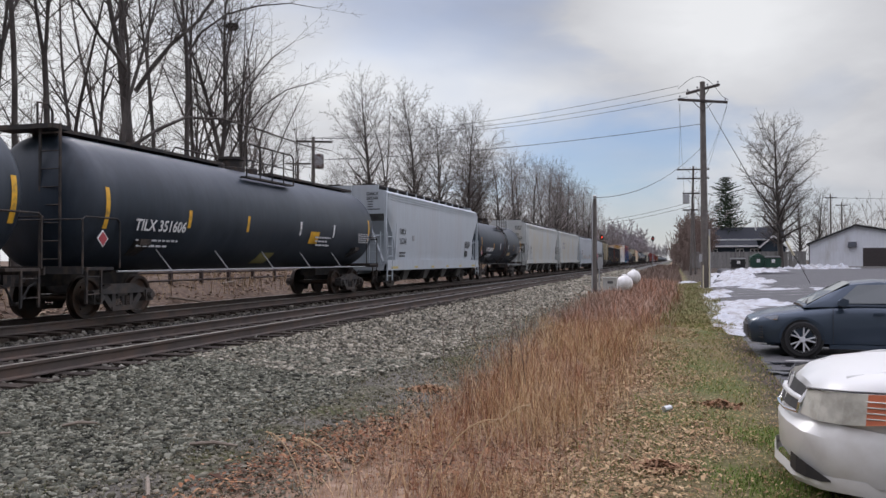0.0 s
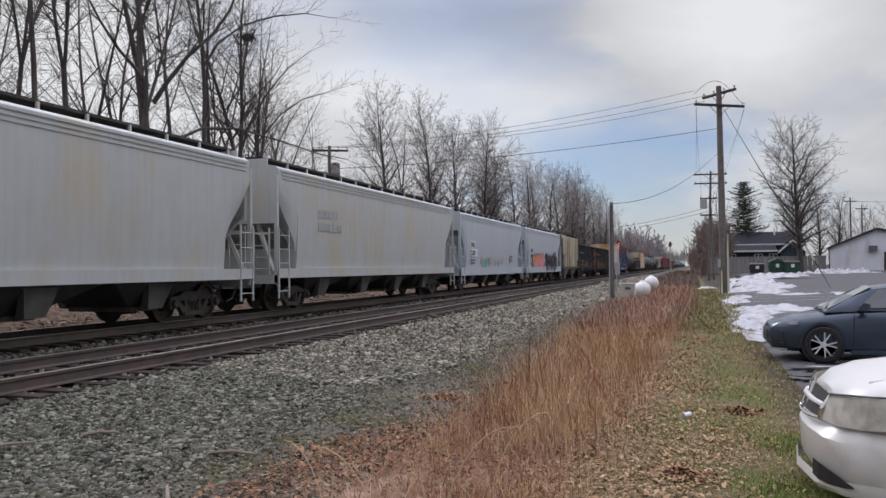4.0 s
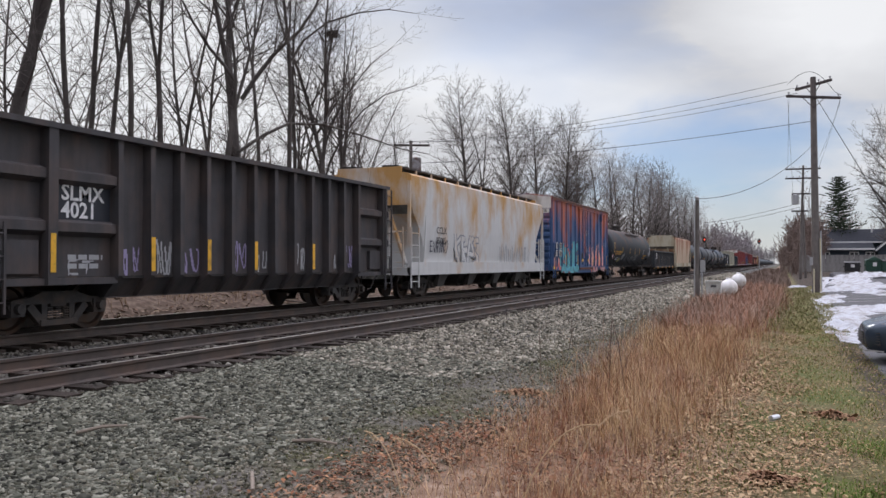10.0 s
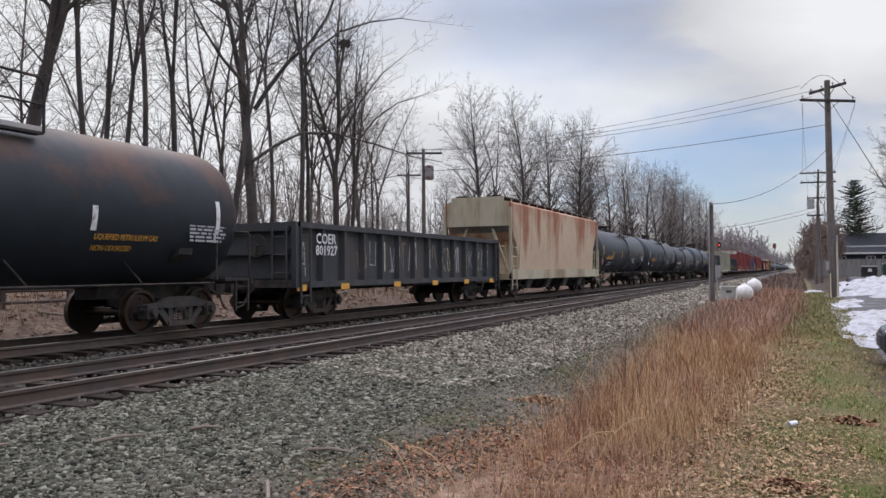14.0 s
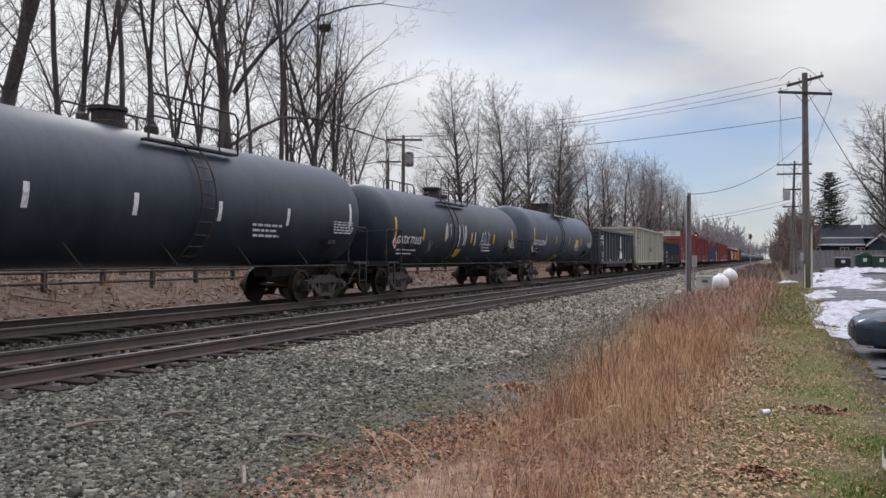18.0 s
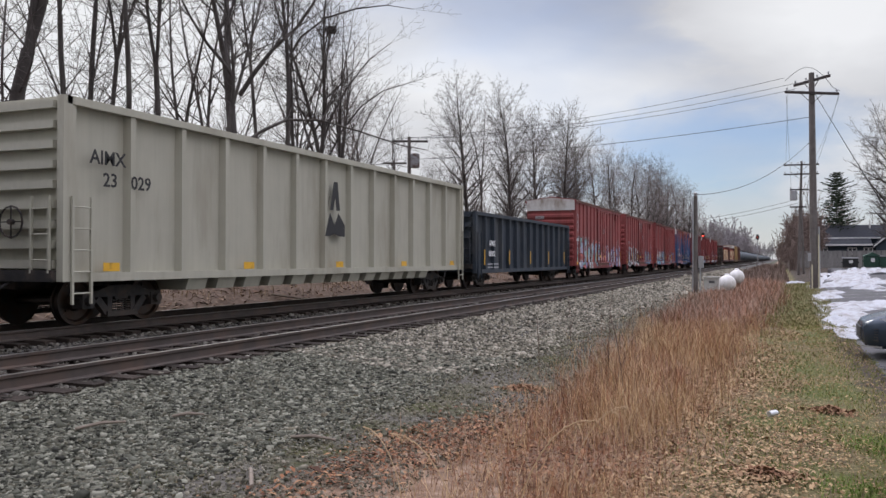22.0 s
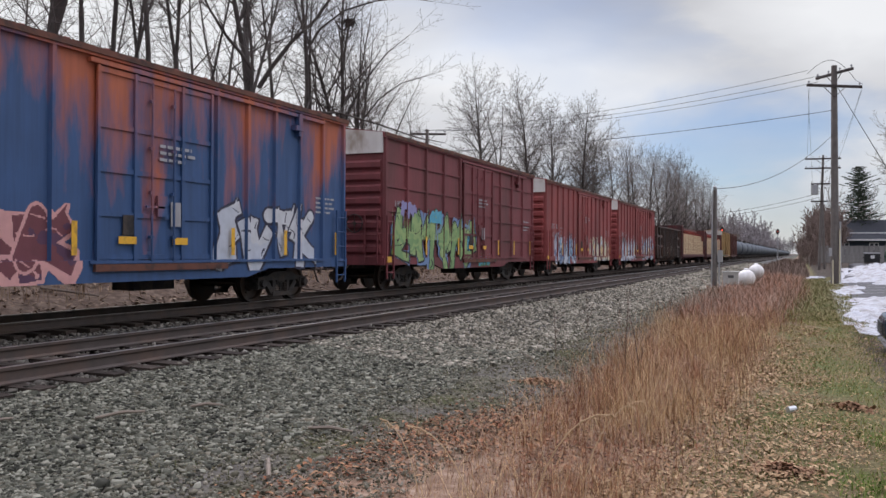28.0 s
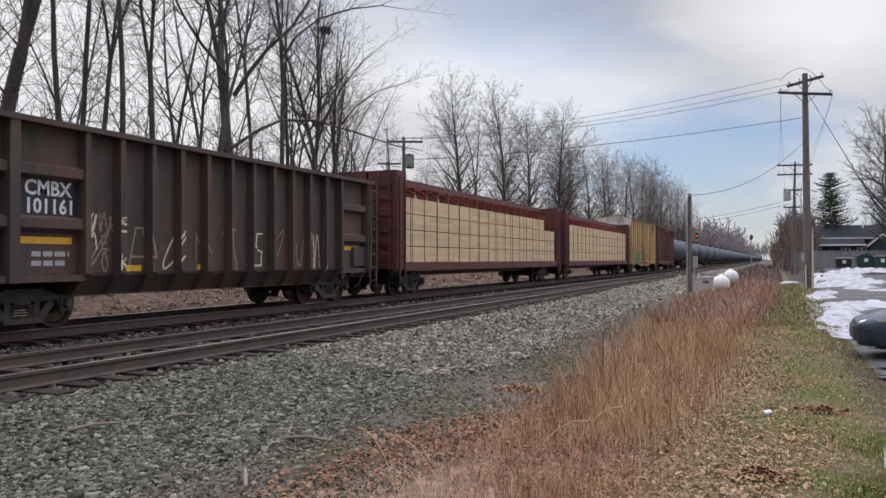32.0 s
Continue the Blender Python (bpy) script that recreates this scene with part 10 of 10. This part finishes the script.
for s_ in (-1, 1):
    part("side_window", Geo().add([(1.54, s_ * 0.80, 1.02), (2.43, s_ * 0.815, 1.03), (2.43, s_ * 0.64, 1.38), (1.93, s_ * 0.645, 1.365)], [(0, 1, 2, 3)]), car_glass, sed)
    part("side_window", Geo().add([(2.50, s_ * 0.815, 1.03), (3.33, s_ * 0.79, 1.06), (3.13, s_ * 0.65, 1.28), (2.50, s_ * 0.64, 1.38)], [(0, 1, 2, 3)]), car_glass, sed)
    mi = part("wing_mirror", Geo().loft([[(1.54 + dx, s_ * (0.90 + dy), 0.98 + dz) for dx, dz in ((0, 0.02), (0.05, 0.0), (0.16, 0.02), (0.17, 0.12), (0.06, 0.15), (0.0, 0.09))] for dy in (0.0, 0.10, 0.17)]), blue, sed, smooth=True)
    part("mirror_arm", Geo().box(1.58, 1.66, s_ * 0.80, s_ * 0.92, 0.96, 1.01), dark_plastic, mi)
    part("arch_liner", Geo().tube((0.93, s_ * 0.60, 0.34), (0.93, s_ * 0.870, 0.34), 0.385, 0.385, 28), dark_plastic, sed)
    part("arch_liner", Geo().tube((3.62, s_ * 0.60, 0.34), (3.62, s_ * 0.870, 0.34), 0.385, 0.385, 28), dark_plastic, sed)
    part("arch_lip", ring_arch(0.93, 0.34, 0.375, 0.42, s_ * 0.905, s_), blue, sed)
    part("arch_lip", ring_arch(3.62, 0.34, 0.375, 0.42, s_ * 0.905, s_), blue, sed)
    wheel(sed, 0.93, s_ * 0.83, 0.335, 5, s_)
    wheel(sed, 3.62, s_ * 0.83, 0.335, 5, s_)
    part("headlamp", Geo().loft([[(0.10, s_ * 0.55, 0.66), (0.13, s_ * 0.55, 0.72)], [(0.26, s_ * 0.755, 0.68), (0.30, s_ * 0.745, 0.755)], [(0.50, s_ * 0.855, 0.715), (0.52, s_ * 0.84, 0.79)]], closed=False, caps=False), clear_lamp, sed, "clear headlamp")
    part("lamp_edge", Geo().bar((0.11, s_ * 0.56, 0.655), (0.5, s_ * 0.865, 0.71), 0.025), chrome, sed)
    part("door_seam", Geo().box(1.46, 1.47, s_ * 0.893, s_ * 0.899, 0.26, 0.94).box(2.47, 2.48, s_ * 0.893, s_ * 0.899, 0.26, 0.96), dark_plastic, sed)
    part("sill", Geo().box(1.4, 3.15, s_ * 0.84, s_ * 0.905, 0.17, 0.25), blue, sed)
    part("door_handle", Geo().box(2.16, 2.34, s_ * 0.885, s_ * 0.925, 0.82, 0.855), blue, sed)
part("grille", Geo().loft([[(-0.015, -0.5, 0.34), (-0.02, -0.45, 0.58), (-0.02, 0.45, 0.58), (-0.015, 0.5, 0.34)], [(0.25, -0.82, 0.33), (0.22, -0.70, 0.60), (0.22, 0.70, 0.60), (0.25, 0.82, 0.33)]]), dark_plastic, sed, "black lower grille")
for k in range(5):
    z = 0.36 + k * 0.05
    part("grille_bar", Geo().pipe([(0.24, -0.80, z), (0.05, -0.60, z), (-0.03, -0.40, z), (-0.03, 0.40, z), (0.05, 0.60, z), (0.24, 0.80, z)], 0.010, 5), sig_m, sed)
part("splitter", Geo().loft([[(0.30, -0.85, 0.22), (0.30, -0.85, 0.25)], [(0.0, -0.62, 0.22), (0.0, -0.62, 0.25)], [(-0.05, 0, 0.22), (-0.05, 0, 0.25)], [(0.0, 0.62, 0.22), (0.0, 0.62, 0.25)], [(0.30, 0.85, 0.22), (0.30, 0.85, 0.25)]], closed=False, caps=False), steel_m, sed, "pale chin strip")
part("wiper", Geo().bar((1.04, -0.5, 1.02), (1.20, 0.1, 1.10), 0.02), dark_plastic, sed)
sed.scale = (0.9, 0.9, 0.9)

# white utility car, nearer: only its nose is seen
white = mat("white car paint", (0.58, 0.58, 0.56), 0.30, 0, 0.03, 3.0, (0.46, 0.45, 0.42), 0.22, 1.6, spec=0.45)
suv = thing("utility_car", "white utility car with clouded headlamps and scuffed bumper", "car", (0.80, 6.60, -0.04), "parked cars")
suv.scale = (1.05, 1.0, 0.90)
part("body", body_loft([(0.10, 0.52, 0.74, 0.50, 0.96), (0.13, 0.48, 0.88, 0.66, 0.96), (0.24, 0.46, 0.97, 0.82, 0.95), (0.42, 0.44, 1.03, 0.93, 0.94), (0.70, 0.30, 1.07, 0.985, 0.93), (1.1, 0.28, 1.10, 1.0, 0.92), (1.5, 0.28, 1.14, 1.0, 0.92), (2.2, 0.28, 1.14, 1.0, 0.95), (3.8, 0.28, 1.16, 1.0, 0.95), (4.6, 0.32, 1.14, 0.97, 0.93), (4.85, 0.4, 1.0, 0.9, 0.9)], 1.84), white, suv, smooth=True)
part("bumper", Geo().loft([[(x, y, z0), (x - 0.05, y * 1.01, z0 + 0.08), (x - 0.06, y * 1.01, z1 - 0.1), (x + 0.03, y, z1)] for x, y, z0, z1 in ((0.75, -0.92, 0.30, 0.64), (0.42, -0.885, 0.27, 0.66), (0.20, -0.76, 0.26, 0.68), (0.08, -0.56, 0.26, 0.69), (0.03, -0.25, 0.26, 0.70), (0.02, 0, 0.26, 0.70), (0.03, 0.25, 0.26, 0.70), (0.08, 0.56, 0.26, 0.69), (0.20, 0.76, 0.26, 0.68), (0.42, 0.885, 0.27, 0.66), (0.75, 0.92, 0.30, 0.64))], closed=False, caps=False), white, suv, "scuffed white front bumper", smooth=True)
part("bumper_lip", Geo().loft([[(x, y, 0.20), (x - 0.03, y, 0.24), (x - 0.02, y, 0.31)] for x, y in ((0.62, -0.90), (0.35, -0.86), (0.12, -0.72), (0.0, -0.5), (-0.05, 0), (0.0, 0.5), (0.12, 0.72), (0.35, 0.86), (0.62, 0.90))], closed=False, caps=False), white, suv, smooth=True)
part("air_intake", Geo().loft([[(-0.034, -0.46, 0.29), (-0.030, -0.46, 0.41)], [(-0.012, -0.56, 0.275), (-0.010, -0.55, 0.40)], [(0.035, -0.65, 0.265), (0.035, -0.64, 0.37)], [(0.11, -0.745, 0.265), (0.11, -0.74, 0.32)], [(0.16, -0.79, 0.275), (0.16, -0.79, 0.285)]], closed=False, caps=False), dark_plastic, suv, "dark lower intake")
part("grille", Geo().loft([[(0.02, -0.40, 0.71), (0.085, -0.40, 0.89)], [(-0.01, -0.2, 0.71), (0.06, -0.2, 0.91)], [(-0.02, 0, 0.71), (0.05, 0, 0.92)], [(-0.01, 0.2, 0.71), (0.06, 0.2, 0.91)], [(0.02, 0.40, 0.71), (0.085, 0.40, 0.89)]], closed=False, caps=False), dark_plastic, suv, "black honeycomb grille")
for z, d in ((0.80, 0.0),):
    part("grille_bar", Geo().pipe([(0.05, -0.41, z), (0.015, -0.2, z + 0.005), (0.008, 0, z + 0.008), (0.015, 0.2, z + 0.005), (0.05, 0.41, z)], 0.020, 8), white, suv, "pale cross bar")
part("grille_bar", Geo().tube((0.0, 0, 0.71), (0.05, 0, 0.92), 0.018, 0.018, 8), white, suv, "pale upright bar")
part("grille_frame", Geo().pipe([(0.10, -0.42, 0.90), (0.03, -0.44, 0.78), (0.02, -0.41, 0.70), (-0.03, -0.2, 0.69), (-0.04, 0, 0.69), (-0.03, 0.2, 0.69), (0.02, 0.41, 0.70), (0.10, 0.42, 0.90)], 0.012, 6), chrome, suv, "pale grille frame")
red_lens = mat("amber reflector", (0.55, 0.16, 0.08), 0.3)
for s_ in (-1, 1):
    part("headlamp", Geo().loft([[(0.03, s_ * 0.44, 0.70), (0.075, s_ * 0.44, 0.885)], [(0.10, s_ * 0.66, 0.69), (0.14, s_ * 0.65, 0.91)], [(0.22, s_ * 0.800, 0.695), (0.25, s_ * 0.790, 0.922)], [(0.34, s_ * 0.878, 0.71), (0.36, s_ * 0.866, 0.93)]], closed=False, caps=False), lamp_glass, suv, "clouded yellowed headlamp")
    part("side_marker", Geo().loft([[(0.34, s_ * 0.880, 0.71), (0.36, s_ * 0.868, 0.93)], [(0.46, s_ * 0.920, 0.73), (0.48, s_ * 0.905, 0.935)], [(0.62, s_ * 0.942, 0.79), (0.64, s_ * 0.927, 0.935)]], closed=False, caps=False), red_lens, suv, "amber side marker")
    for z in (0.76, 0.80, 0.84, 0.88):
        part("lens_rib", Geo().pipe([(0.345, s_ * 0.884, z), (0.47, s_ * 0.917, z), (0.60, s_ * 0.940, z + 0.005)], 0.006, 4), lamp_glass, suv)
    part("lamp_seam", Geo().pipe([(0.07, s_ * 0.445, 0.895), (0.135, s_ * 0.655, 0.92), (0.275, s_ * 0.82, 0.935), (0.66, s_ * 0.925, 0.945)], 0.008, 5), dark_plastic, suv)
    part("arch_liner", Geo().tube((0.98, s_ * 0.6, 0.37), (0.98, s_ * 0.890, 0.37), 0.42, 0.42, 28), dark_plastic, suv)
    part("arch_liner", Geo().tube((3.85, s_ * 0.6, 0.37), (3.85, s_ * 0.890, 0.37), 0.42, 0.42, 28), dark_plastic, suv)
    wheel(suv, 0.98, s_ * 0.855, 0.36, 5, s_)
    wheel(suv, 3.85, s_ * 0.855, 0.36, 5, s_)
part("hood_crease", Geo().pipe([(0.30, -0.52, 0.995), (0.7, -0.60, 1.075), (1.3, -0.66, 1.125)], 0.012, 5).pipe([(0.30, 0.52, 0.995), (0.7, 0.60, 1.075), (1.3, 0.66, 1.125)], 0.012, 5), white, suv)
cabin(suv, [(1.25, 1.08, 1.12, 0.78, 0.72), (1.75, 1.1, 1.42, 0.82, 0.66), (2.2, 1.1, 1.64, 0.83, 0.62), (3.2, 1.12, 1.70, 0.83, 0.62), (4.4, 1.12, 1.64, 0.82, 0.62), (4.8, 1.1, 1.2, 0.8, 0.66)], 1.84, white)
part("windscreen", Geo().add([(1.32, -0.70, 1.14), (1.32, 0.70, 1.14), (2.18, 0.58, 1.655), (2.18, -0.58, 1.655)], [(0, 1, 2, 3)]), car_glass, suv)
for s_ in (-1, 1):
    part("side_window", Geo().add([(1.95, s_ * 0.85, 1.16), (4.3, s_ * 0.85, 1.18), (4.2, s_ * 0.68, 1.58), (2.3, s_ * 0.68, 1.58)], [(0, 1, 2, 3)]), car_glass, suv)


# ---- motion: the train rolls at an even 16 m/s; its wheels turn with it ----
def motions():
    times = [4.0 * i for i in range(9)]
    for car in CARS:
        s0 = car["start"]
        walk(car, [(t, Matrix.Translation((XT, s0 - 15.825 * t - 0.0061 * t * t, ZT))) for t in times])
        del car["start"]
    # one turning for each of the two axles of a truck, shared by all trucks
    spin = {}
    for w in WHEELSETS:
        k = round(w.location.y, 2)
        if k not in spin:
            rows = []
            for i in range(961):
                t = i / 30
                a = (15.825 * t + 0.0061 * t * t) / 0.457
                rows.append((t, Matrix.Translation((0, w.location.y, 0.457)) @ Matrix.Rotation(a, 4, "X")))
            walk(w, rows)
            spin[k] = w.animation_data
        else:
            w.rotation_mode = "QUATERNION"
            own = w.animation_data_create()
            own.action = spin[k].action
            own.action_slot = spin[k].action_slot


motions()
